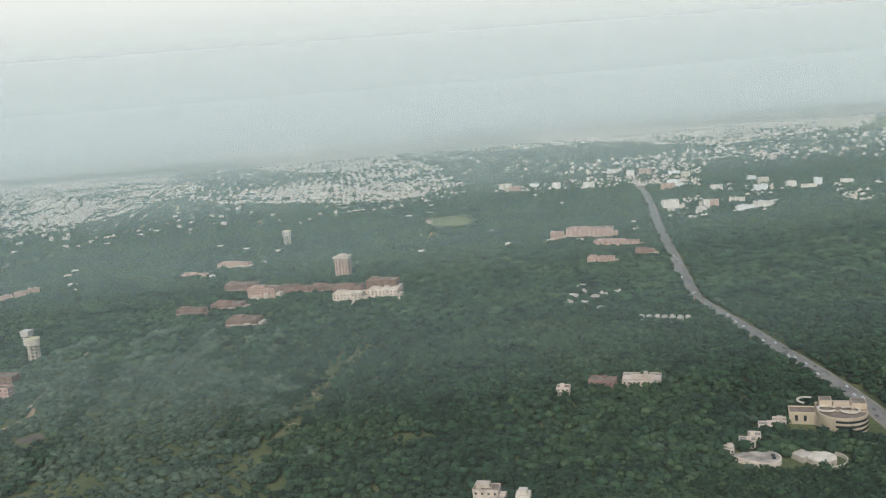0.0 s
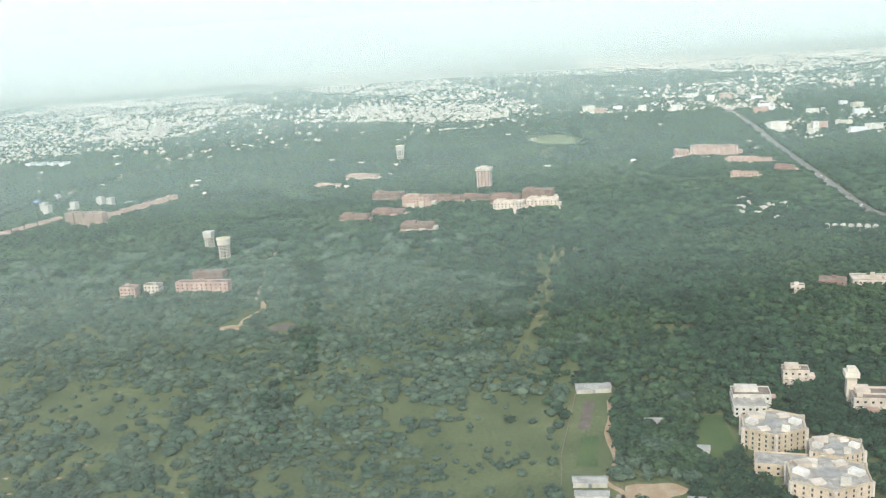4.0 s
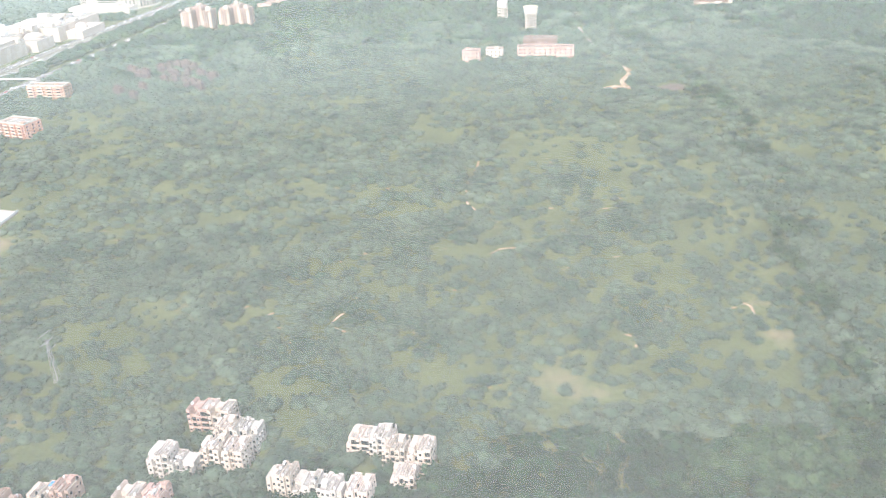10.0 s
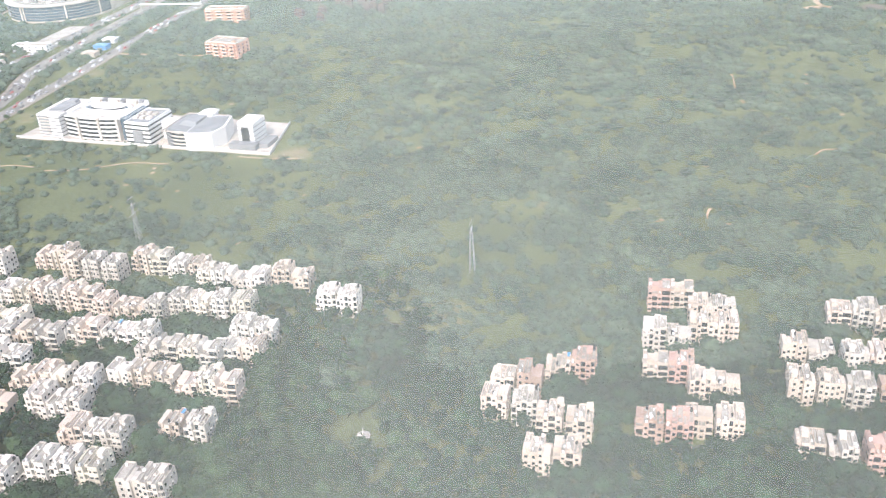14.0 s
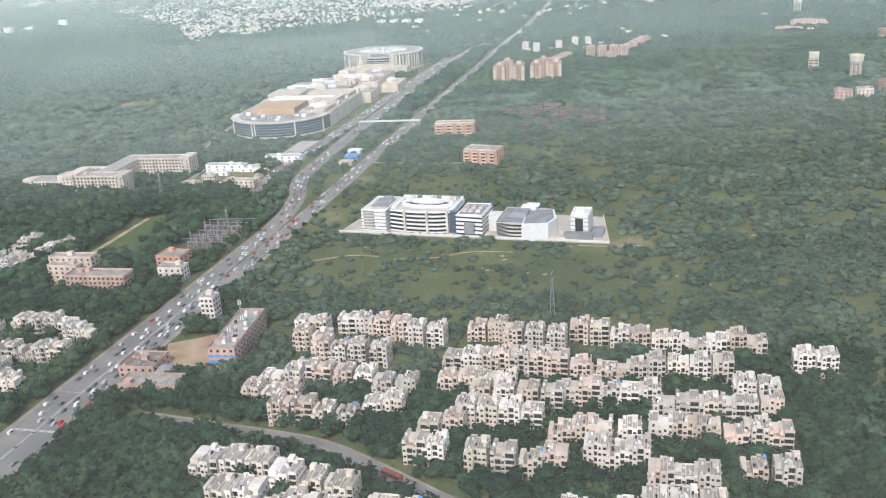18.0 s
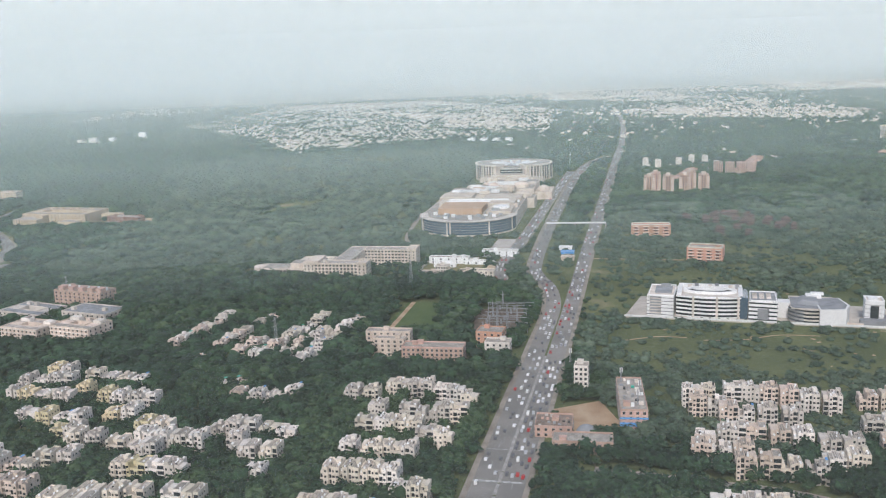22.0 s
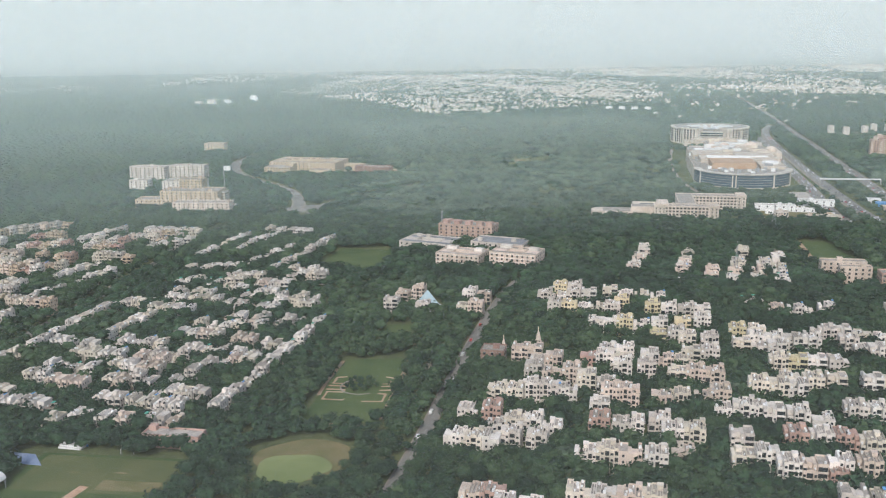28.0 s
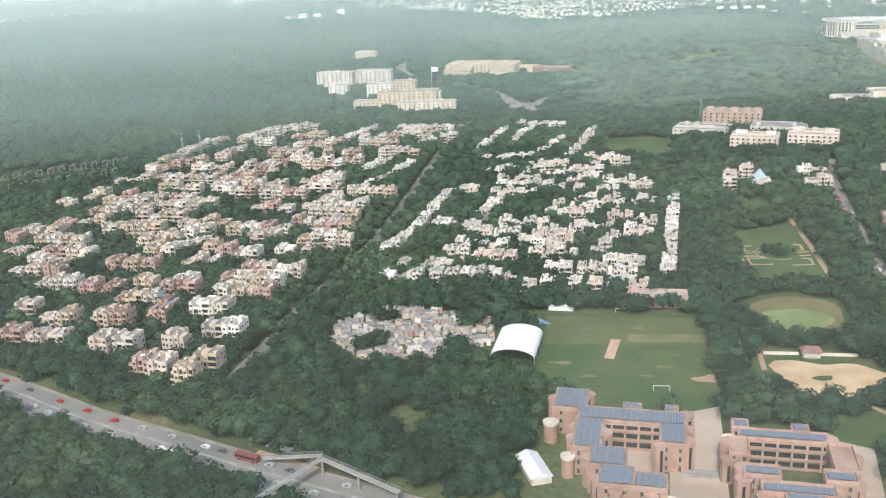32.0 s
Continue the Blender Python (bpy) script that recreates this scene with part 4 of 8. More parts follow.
def front(x0, y0, x1, y1, d):
    """The middle, width and turn of a building whose front wall runs between two points."""
    w, a = math.hypot(x1 - x0, y1 - y0), math.atan2(y1 - y0, x1 - x0)
    return (x0 + x1) / 2 - math.sin(a) * d / 2, (y0 + y1) / 2 + math.cos(a) * d / 2, w, math.degrees(a)


def at_front(name, x0, y0, x1, y1, d, storeys, style, label, **more):
    x, y, w, deg = front(x0, y0, x1, y1, d)
    return slab(name, x, y, w, d, storeys, style, label, deg, **more)


# the five-storey hotel with its wings
PILASTER = Geo().box(-0.55, -0.75, -1, 0.55, 0.1, 16.4).mesh("pilaster", WALLS["stone"])
hotel = slab("hotel", -1370, 937, 58, 17, 5, "stone", "sandstone five-storey hotel with long wings and flat roofs", -17, 3.4, 15, 5, ww=2.2, near=True)
part("string_course", Geo().ring(-29.6, -9.1, 29.6, 9.1, 13.2, 0.5, 0.7).ring(-29.8, -9.3, 29.8, 9.3, 17.0, 0.7, 1.0).ring(-29.5, -9.0, 29.5, 9.0, 3.2, 0.4, 0.6), WALLS["stone"], hotel)
wing = Geo().box(-9, 8.5, -1, 9, 78, 17).box(8.5, 62, -1, 66, 79, 17).box(-33, -8.4, -1, -21, 20, 20)
part("wing", wing, WALLS["stone"], hotel)
windows(hotel, 9, 62, 66, 62, 15, 5, 3.4, 2.2)
windows(hotel, 66, 62, 66, 79, 3, 5, 3.4)
windows(hotel, 9, 10, 9, 61, 13, 5, 3.4, 2.2)
part("wing_roof", Geo().box(-8.6, 9, 17, 8.6, 78, 17.06).box(9, 62.5, 17, 65.5, 78.5, 17.06), M_ROOF, hotel)
part("cornice", Geo().ring(-9.4, 8, 9.4, 79.4, 16.6, 1.2, 0.5).ring(8.6, 61.6, 66.4, 79.5, 16.62, 1.2, 0.5), WALLS["stone"], hotel)
part("podium", Geo().box(-92, 12, -1, -20, 36, 7).arc(-92, 24, -1, 7, 0.5, 12, 90, 270, 12).box(-60, 16, 7, -24, 34, 12), WALLS["stone"], hotel)
part("podium_roof", Geo().box(-91, 13, 7, -61, 35, 7.05).box(-59, 17, 12, -25, 33, 12.05), M_ROOF, hotel)
for x0, y0, x1, y1, n in ((-29, -8.5, 29, -8.5, 15), (9, 62, 66, 62, 15), (9, 10, 9, 61, 13)):
    a = math.atan2(y1 - y0, x1 - x0)
    for i in range(n + 1):
        t = i / n
        p = part("pilaster", PILASTER, None, hotel)
        p.matrix_basis = pose(x0 + (x1 - x0) * t, y0 + (y1 - y0) * t, 0, 0, 0, math.degrees(a))
part("end_pavilion", Geo().box(-36, -11, -1, -24, 4, 18.5).box(22, -10.5, -1, 31, 9.5, 18.3).box(58, 60, -1, 68, 81, 18.4), WALLS["stone"], hotel)
part("pavilion_cornice", Geo().ring(-36.4, -11.4, -23.6, 4.4, 18.3, 1.0, 0.8).ring(21.6, -10.9, 31.4, 9.9, 18.1, 1.0, 0.8).ring(57.6, 59.6, 68.4, 81.4, 18.2, 1.0, 0.8), WALLS["stone"], hotel)
windows(hotel, -36, -11, -24, -11, 3, 5, 3.4, 1.2)
windows(hotel, 22, -10.5, 31, -10.5, 2, 5, 3.4, 1.2)
windows(hotel, 31, -10.5, 31, 9.5, 4, 5, 3.4, 1.2)
windows(hotel, 58, 60, 68, 60, 2, 5, 3.4, 1.2)
windows(hotel, 68, 60, 68, 81, 4, 5, 3.4, 1.2)
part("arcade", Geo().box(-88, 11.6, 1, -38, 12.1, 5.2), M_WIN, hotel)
for i in range(13):
    p = part("column", Geo().box(-0.6, -0.5, -1, 0.6, 0.5, 6), WALLS["stone"], hotel) if i == 0 else part("column", p.data, None, hotel)
    p.matrix_basis = pose(-88 + 4.1 * i, 11.5, 0)
part("court_roof", Geo().box(-58, 34, -1, -22, 60, 9).ring(-58, 34, -22, 60, 9, 1.2, 1.0), WALLS["cream"], hotel)
part("court_glass", Geo().box(-50, 40, 9, -30, 54, 9.3), M_WIN, hotel)
clear_box(-1355, 985, 30, 100, -17)
clear_box(-1325, 1000, 90, 40, -17)
clear_box(-1425, 975, 90, 40, -17)
patch("forecourt", oval(-1320, 918, 20, 12, 20, 0.0, -19), M_LAWN, "oval lawn in front of the hotel", "lawn")

# the shopping mall: a curved glass front, long halls, a ring of white offices behind
mall = thing("shopping_mall", Geo().arc(0, 0, -1, 19, 1, 62, 180, 360, 40, 0, 1.0).box(-62, 0, -1, 62, 150, 19), WALLS["stone"], "sandstone shopping mall with a curved blue glass front", "mall")
for k in range(5):
    z = 2.4 + 3.2 * k
    part("glass_band", Geo().arc(0, 0, z, z + 2.5, 61.9, 62.5, 182, 358, 44), M_CURTAIN, mall)
    part("spandrel", Geo().arc(0, 0, z + 2.55, z + 3.15, 61.9, 63.2, 181, 359, 44), WALLS["slate"], mall)
for a in (205, 252, 256, 302, 340):
    part("fin", Geo().arc(0, 0, 0, 19.5, 62, 63.6, a, a + 1.4, 2), WALLS["grey"], mall)
part("canopy", Geo().arc(0, 0, 19, 19.8, 55, 65, 178, 362, 44), WALLS["grey"], mall)
deck = part("roof", Geo().arc(0, 0, 19, 19.06, 1, 54.8, 180, 360, 40).box(-61, 0, 19, 61, 149, 19.06), M_ROOF, mall)
part("terracotta_hall", Geo().box(-40, -6, 19, 18, 48, 27), surface("terracotta_cladding", (0.46, 0.30, 0.19), (0.54, 0.38, 0.26), 0.1, 1.0), mall, "tan terracotta-clad upper hall")
part("upper_hall", Geo().box(-50, 52, 19, 54, 95, 25).box(24, -5, 19, 56, 48, 23).box(-58, 98, 19, -12, 146, 26).box(4, 100, 19, 58, 146, 24), WALLS["stone"], mall)
part("skylight", Geo().box(-40, 60, 25, 20, 66, 26.5).box(-40, 76, 25, 44, 82, 26.5).cyl(40, 24, 23, 11, 3, 24), WALLS["pure"], mall)
for i in range(16):
    a, r = math.tau * (0.5 + 0.5 * (i % 8 + 0.5) / 8), 30 + 14 * (i // 8)
    part("cooling_unit", Geo().box(r * math.cos(a) - 2.5, r * math.sin(a) - 1.6, 19, r * math.cos(a) + 2.5, r * math.sin(a) + 1.6, 21 + i % 3), M_STEEL if i % 2 else WALLS["pure"], deck)
part("cooling_unit", Geo().box(30, 0, 23, 40, 6, 26).box(-30, -30, 19, -22, -24, 22), M_STEEL, mall)
part("middle_hall", Geo().box(-58, 150, -1, 34, 222, 22).box(34, 160, -1, 72, 200, 15).box(-22, 222, -1, 66, 330, 20).box(-48, 222, -1, -22, 300, 15).box(66, 240, -1, 92, 300, 12), WALLS["stone"], mall)
part("middle_roof", Geo().box(-57, 151, 22, 33, 221, 22.06).box(-21, 223, 20, 65, 329, 20.06).box(35, 161, 15, 71, 199, 15.06), M_ROOF, mall)
part("roof_canopy", Geo().box(-50, 166, 22.1, 0, 178, 25.5).box(-14, 200, 22.1, 28, 212, 26).box(-10, 262, 20.1, 40, 274, 24.5), WALLS["pure"], mall)
for x, y, z, r in ((54, 182, 15, 13), (44, 246, 20, 11), (78, 262, 12, 9), (2, 240, 20, 8)):
    part("dome", Geo().cyl(x, y, z, r, 4, 20).cyl(x, y, z + 4, r * 0.95, 2.4, 20, 0, r * 0.7).cyl(x, y, z + 6.4, r * 0.7, 1.6, 20, 0, r * 0.2), WALLS["stone"], mall)
mr = random.Random(77)
for i in range(64):
    x, y = mr.uniform(-54, 60), mr.choice((mr.uniform(52, 148), mr.uniform(152, 220), mr.uniform(225, 326)))
    z = 19 if y < 150 else 22 if y < 221 else 20
    if (y > 150 and x > 32 and y < 221) or (y > 221 and x < -20):
        continue
    w, d, h = mr.uniform(2, 9), mr.uniform(2, 7), mr.uniform(1.2, 5.5)
    part("roof_hut", Geo().box(x - w, y - d, z - 2, x + w, y + d, z + h).ring(x - w - 0.1, y - d - 0.1, x + w + 0.1, y + d + 0.1, z + h - 0.2, 0.9, 0.4), mr.choice((WALLS["stone"], WALLS["stone"], WALLS["cream"], WALLS["pure"], WALLS["grey"], M_STEEL)), deck)
put(mall, -1200, 1182, 0, -17)
clear_box(-1140, 1350, 170, 370, -17)
clear_poly([(-1192 + 84 * math.cos(math.tau * i / 24), 1190 + 84 * math.sin(math.tau * i / 24)) for i in range(24)])
ring_office = thing("office_ring", Geo().arc(0, 0, -1, 28, 40, 70, 292, 608, 48, 0, 0.8), WALLS["stone"], "pale stone curved office building round an open court", "office")
for k in range(6):
    row = Geo()
    for i in range(44):
        a = 150 + 5.4 * i
        if a < 244 or a > 294:
            row.arc(0, 0, 3 + 4.1 * k, 6.1 + 4.1 * k, 69.8, 70.5, a, a + 2.7, 2, 0, 0.8)
    tagged(part("window_row", row, M_WIN, ring_office), kind="stuff")
for a in range(296, 606, 22):
    part("fin", Geo().arc(0, 0, -1, 29, 69.9, 71.2, a, a + 1.6, 2, 0, 0.8), WALLS["cream"], ring_office)
part("cornice", Geo().arc(0, 0, 28, 29.4, 38.5, 72, 291, 609, 48, 0, 0.8), WALLS["cream"], ring_office)
part("roof", Geo().arc(0, 0, 29.4, 29.5, 43, 67, 293, 607, 48, 0, 0.8), M_ROOF, ring_office)
part("recessed_front", Geo().box(-27, -40, -1, 27, -30, 22), WALLS["grey"], ring_office)
for k in range(5):
    part("glass_band", Geo().box(-25, -40.3, 2 + 4 * k, 25, -39.9, 4.6 + 4 * k), M_WIN, ring_office)
court = part("court_roof", Geo().cyl(0, 0, 20, 34, 1.2, 28), M_CURTAIN, ring_office, "dark glass roof over the court")
for i in range(14):
    a = math.tau * i / 14
    part("roof_rib", Geo().beam((9 * math.cos(a), 7 * math.sin(a), 25), (42 * math.cos(a), 33 * math.sin(a), 28.6), 3.0), WALLS["pure"], court)
part("podium", Geo().box(-52, -78, -1, 60, -52, 10).box(-30, -70, 10, 36, -56, 14), WALLS["stone"], ring_office)
put(ring_office, -1050, 1660, 0, -17)
clear_box(-1050, 1650, 160, 170, -17)
for i in range(4):
    slab("pavilion", -1022 + i * 31, 2412 - i * 14, 16, 30, 3, "pure", "small white block in the woods behind the mall", -19, 3.4)

# the white striped offices on their paved plinth
UX, UY, UA = -1127.0, 732.0, -23.0


def office_at(u, v):
    c, s = math.cos(radians(UA)), math.sin(radians(UA))
    return UX + c * u - s * v, UY + s * u + c * v


plaza = patch("plaza", [office_at(-2, -3), office_at(219, -3), office_at(206, 60), office_at(6, 66)], M_PALE, "pale paved plinth round the white offices", "plaza", 1.0)
part("boundary_wall", band(Geo(), [office_at(-2, -3), office_at(219, -3), office_at(206, 60)], 0.4, 1.0, 2.6), WALLS["pure"], plaza)


def striped(name, outline, h, storeys, label, wall="pure", dark="", win=0.5, top="slate"):
    """A white office whose storeys are told apart by long dark window bands."""
    g = Geo().prism(outline, -1, h)
    ob = thing(name, g, WALLS[wall], label, "office")
    cx, cy = sum(p[0] for p in outline) / len(outline), sum(p[1] for p in outline) / len(outline)
    H = h / storeys
    for k in range(storeys):
        out = [(cx + (x - cx) * 1.006 + (0.12 if x > cx else -0.12), cy + (y - cy) * 1.006 + (0.12 if y > cy else -0.12)) for x, y in outline]
        part("window_band", Geo().prism(out, k * H + 1.2, k * H + 1.2 + H * win), M_WIN, ob)
        if dark:
            part("spandrel", Geo().prism([(cx + (x - cx) * 1.011, cy + (y - cy) * 1.011) for x, y in out], k * H + 1.25 + H * win, k * H + 1.6 + H * win), WALLS[dark], ob)
    inner = [(cx + (x - cx) * 0.97, cy + (y - cy) * 0.97) for x, y in outline]
    part("roof", Geo().prism(inner, h, h + 0.1), WALLS[top], ob)
    part("parapet", Geo().prism(outline, h - 0.02, h + 0.09).ring(min(p[0] for p in inner) + 1, min(p[1] for p in inner) + 1, max(p[0] for p in inner) - 1, max(p[1] for p in inner) - 1, h + 0.1, 0.9, 0.4), WALLS[wall], ob)
    return ob


def pill(u0, v0, u1, v1, n=8):
    r = (v1 - v0) / 2
    m = (v0 + v1) / 2
    return [(u0 + r * math.cos(radians(90 + 180 * i / n)) * 0.55, m + r * math.sin(radians(90 + 180 * i / n))) for i in range(n + 1)] + \
           [(u1 + r * math.cos(radians(-90 + 180 * i / n)) * 0.55, m + r * math.sin(radians(-90 + 180 * i / n))) for i in range(n + 1)]


o1 = striped("office_block", [(40, 7), (52, 4), (66, 2.5), (80, 3.5), (94, 7), (94, 42), (84, 46), (48, 46), (40, 42)], 17, 5, "long white office with gently curved striped front", top="grey")
part("roof_ring", Geo().arc(67, 25, 17.1, 19.4, 20, 22, 0, 360, 40, 0, 0.45).arc(67, 25, 17.1, 18.6, 11, 12.5, 0, 360, 30, 0, 0.45), WALLS["pure"], o1)
part("atrium_glass", Geo().arc(67, 25, 17.1, 17.8, 12.6, 19.8, 0, 360, 40, 0, 0.45), M_CURTAIN, o1, "dark oval atrium glazing")
for u in (54, 73, 90):
    part("fin", Geo().box(u - 0.9, 1.6, 0, u + 0.9, 8, 18), WALLS["grey"], o1)
for i in range(9):
    part("roof_unit", Geo().box(43 + 5.6 * i, 37, 17.1, 46.2 + 5.6 * i, 41, 18.6 + i % 3), WALLS[("pure", "grey", "slate")[i % 3]], o1)
part("glass_link", Geo().box(91.5, 5, -1, 97.5, 34, 18), M_CURTAIN, o1, "dark glass link between blocks")
o2 = striped("office_block", [(16, 4), (38, 2), (40, 38), (18, 42)], 17.5, 6, "white cubic office with dark louvred front", win=0.12, top="grey")
part("louvre", Geo().box(18.5, 2.9, 2, 28, 4.2, 17), WALLS["slate"], o2)
for k in range(6):
    part("louvre_slat", Geo().box(18.3, 2.6, 2.5 + 2.5 * k, 28.2, 3.2, 3.3 + 2.5 * k), WALLS["grey"], o2)
part("roof_plant", Geo().box(22, 12, 17.6, 36, 34, 18.8).box(26, 30, 18.8, 34, 36, 20.5), WALLS["slate"], o2)
o3 = striped("office_block", [(98, 0), (120, -2), (121, 30), (99, 32)], 17, 5, "white office with broad grey roof and square windows", win=0.36)
part("front_panel", Geo().box(105, -1.6, 2, 114, 0.2, 11), WALLS["slate"], o3)
for i in range(6):
    part("roof_unit", Geo().box(101 + 5.5 * (i % 3), 8 + 9 * (i // 3), 17.1, 104.6 + 5.5 * (i % 3), 13 + 9 * (i // 3), 18.6), WALLS["grey"], o3)
part("link_wall", Geo().box(121, 14, -1, 131, 26, 13).box(123, 13.6, 3, 125.4, 14.2, 9), WALLS["pure"], o3)
o4 = striped("office_block", [(130, 12)] + [(146 + 17 * math.cos(radians(a)), 12 + 15 * math.sin(radians(a))) for a in range(190, 300, 12)] + [(166, 8), (166, 40), (131, 40)], 12, 4, "low curved grey and white auditorium", wall="grey")
part("fan_wall", Geo().prism([(152, -5), (172, -1), (176, 14), (170, 36), (150, 34)], -1, 13), WALLS["pure"], o4)
part("fan_roof", Geo().prism([(153, -3), (171, 1), (174, 14), (169, 34), (151, 32)], 13, 13.3), WALLS["slate"], o4)
part("roof_hood", Geo().prism([(136, 14), (152, 10), (152, 36), (138, 38)], 12, 15.0, 0, [(140, 17), (152, 14), (152, 33), (142, 34)]), WALLS["slate"], o4)
part("roof_crown", Geo().box(144, 30, 12, 156, 40, 15.5).box(148, 33, 15.5, 158, 39, 17), WALLS["pure"], o4)
for i in range(7):
    part("louvre_slat", Geo().arc(146, 12, 1.2 + 1.5 * i, 1.9 + 1.5 * i, 17.2, 17.9, 195, 250, 12, 0, 0.9), WALLS["slate"], o4)
o5 = striped("office_block", [(187, 12), (201, 10), (202, 28), (188, 30)], 16.5, 5, "slim white office tower with a dark central window", win=0.08, top="grey")
part("window_tall", Geo().box(191.0, 9.6, 4, 197.0, 11.6, 14), M_WIN, o5)
part("stair_head", Geo().box(190, 16, 16.5, 197, 26, 18.6), WALLS["pure"], o5)
part("entrance_podium", Geo().box(183, 2, -1, 205, 10, 4).box(203, 8, -1, 212, 26, 3.2), WALLS["slate"], o5)
part("parapet_wall", Geo().ring(187.6, 12.4, 201.4, 28.6, 16.6, 1.4, 0.5), WALLS["pure"], o5)
part("court_drum", Geo().arc(67, 26, 17.1, 20.4, 13.5, 15, 0, 360, 40, 0, 0.42), WALLS["pure"], o1)
part("drum_window", Geo().arc(67, 26, 18.2, 19.2, 14.9, 15.2, 180, 360, 40, 0, 0.42), M_WIN, o1)
part("roof_edge", Geo().box(41, 40, 17.1, 93, 43, 19.6).box(40.5, 10, 17.1, 44, 40, 19.0).box(90, 10, 17.1, 93.5, 40, 18.6), WALLS["pure"], o1)
for i in range(9):
    part("shrub", Geo().box(60 + 7 * i, -1.8, 0, 62 + 7 * i, -0.6, 1.6), M_LEAF2, o1)
for x, d in ((150, 3), (160, 2), (176, 3), (182, 2)):
    part("terrace_wall", Geo().box(x - 3, -3 + d, 0, x + 3, -2.2 + d, 2.2), WALLS["stone"], o4)
for o in (o1, o2, o3, o4, o5):
    put(o, UX, UY, 1.0, UA)
clear_poly([office_at(-6, -8), office_at(224, -8), office_at(212, 66), office_at(2, 70)])

# red and pink flats in the woods
for x0, y0, x1, y1, d, st in ((-1018, 1062, -973, 1049, 16, 4), (-1002, 922, -970, 904, 22, 4)):
    ob = at_front("apartment_block", x0, y0, x1, y1, d, st, "salmon", "dusty red apartment block standing in scrub", nf=8, ns=3)
    w = math.hypot(x1 - x0, y1 - y0)
    for i in range(4):
        x = -w / 2 + (i + 0.5) * w / 4
        part("balcony_stack", Geo().box(x - w * 0.07, -d / 2 - 2.2, -1, x + w * 0.07, -d / 2, st * 3.4 + 0.8), WALLS["salmon"], ob)
        rails = Geo()
        for k in range(st):
            rails.box(x - w * 0.08, -d / 2 - 2.6, 3.4 * k + 2.9, x + w * 0.08, -d / 2 - 2.1, 3.4 * k + 3.6).box(x - w * 0.05, -d / 2 - 2.25, 3.4 * k + 0.9, x + w * 0.05, -d / 2 - 2.18, 3.4 * k + 2.3, 1)
        tagged(part("balcony_row", rails, [WALLS["cream"], M_WIN], ob), kind="stuff")
    part("roof_frame", Geo().ring(-w / 2 + 1, -d / 2 + 1, w / 2 - 1, d / 2 - 1, st * 3.4 + 1.0, 1.3, 0.7), WALLS["cream"], ob)
patch("track", [(-1100, 960), (-1003, 925), (-1003, 928), (-1098, 963)], M_SOIL, "pale dirt track through scrub", "path")
for i, (x, y, st) in enumerate(((-886, 1376, 9), (-872, 1388, 10), (-857, 1372, 9), (-831, 1370, 9), (-817, 1382, 10), (-802, 1366, 9))):
    tower = slab("apartment_tower", x, y + 8, 15, 17, st, "rose", "pink high-rise apartment tower above the trees", -19, 3.2, 4, 3, group="pink apartment towers")
    for x0, x1 in ((-8.6, -4.6), (4.6, 8.6)):
        part("balcony_stack", Geo().box(x0, -10.4, -1, x1, -8.4, st * 3.2 - 1.5), WALLS["rose"], tower)
        rails = Geo()
        for k in range(st):
            rails.box(x0 - 0.2, -10.8, 3.2 * k + 0.2, x1 + 0.2, -10.3, 3.2 * k + 1.3)
        tagged(part("balcony_row", rails, WALLS["cream"], tower), kind="stuff")
    part("roof_tank", Geo().box(-3, -2, st * 3.2, 3, 4, st * 3.2 + 4).box(-3.4, -2.4, st * 3.2 + 4, 3.4, 4.4, st * 3.2 + 4.5), WALLS["peach"], tower)
for x, y in ((-700, 1560), (-682, 1552), (-664, 1546), (-648, 1540)):
    slab("apartment_tower", x, y, 15, 15, 7, "rose", "distant pink apartment tower", -19, 3.2, 4, 0, group="far pink towers")
for x, y in ((-785, 1703), (-771, 1672), (-727, 1682), (-689, 1715), (-668, 1700)):
    slab("apartment_tower", x, y, 11, 12, 6, "grey", "grey apartment block among distant trees", -19, 3.2, group="far pink towers")
for i in range(26):
    x, y = -880 + rnd.uniform(-62, 70), 1075 + rnd.uniform(-60, 80)
    slab("brick_house", x, y, rnd.uniform(6, 11), 6, 3, "umber", "low dark red brick house among trees", -19, 3.0, 3, 0, group="brick house cluster", clear=2.0, roof=M_BROWN)
for i in range(8):
    x, y = -669 + i * 15.5, 1537 + i * 24
    slab("apartment_block", x, y, 20, 13, 4, "rose", "distant pinkish apartment block among trees", 25, 3.2, group="far pink blocks")
for i in range(5):
    slab("apartment_block", -791 + i * 14, 1507 + i * 22, 18, 12, 3, "rose", "distant low pink block among trees", 25, 3.2, group="far pink blocks")

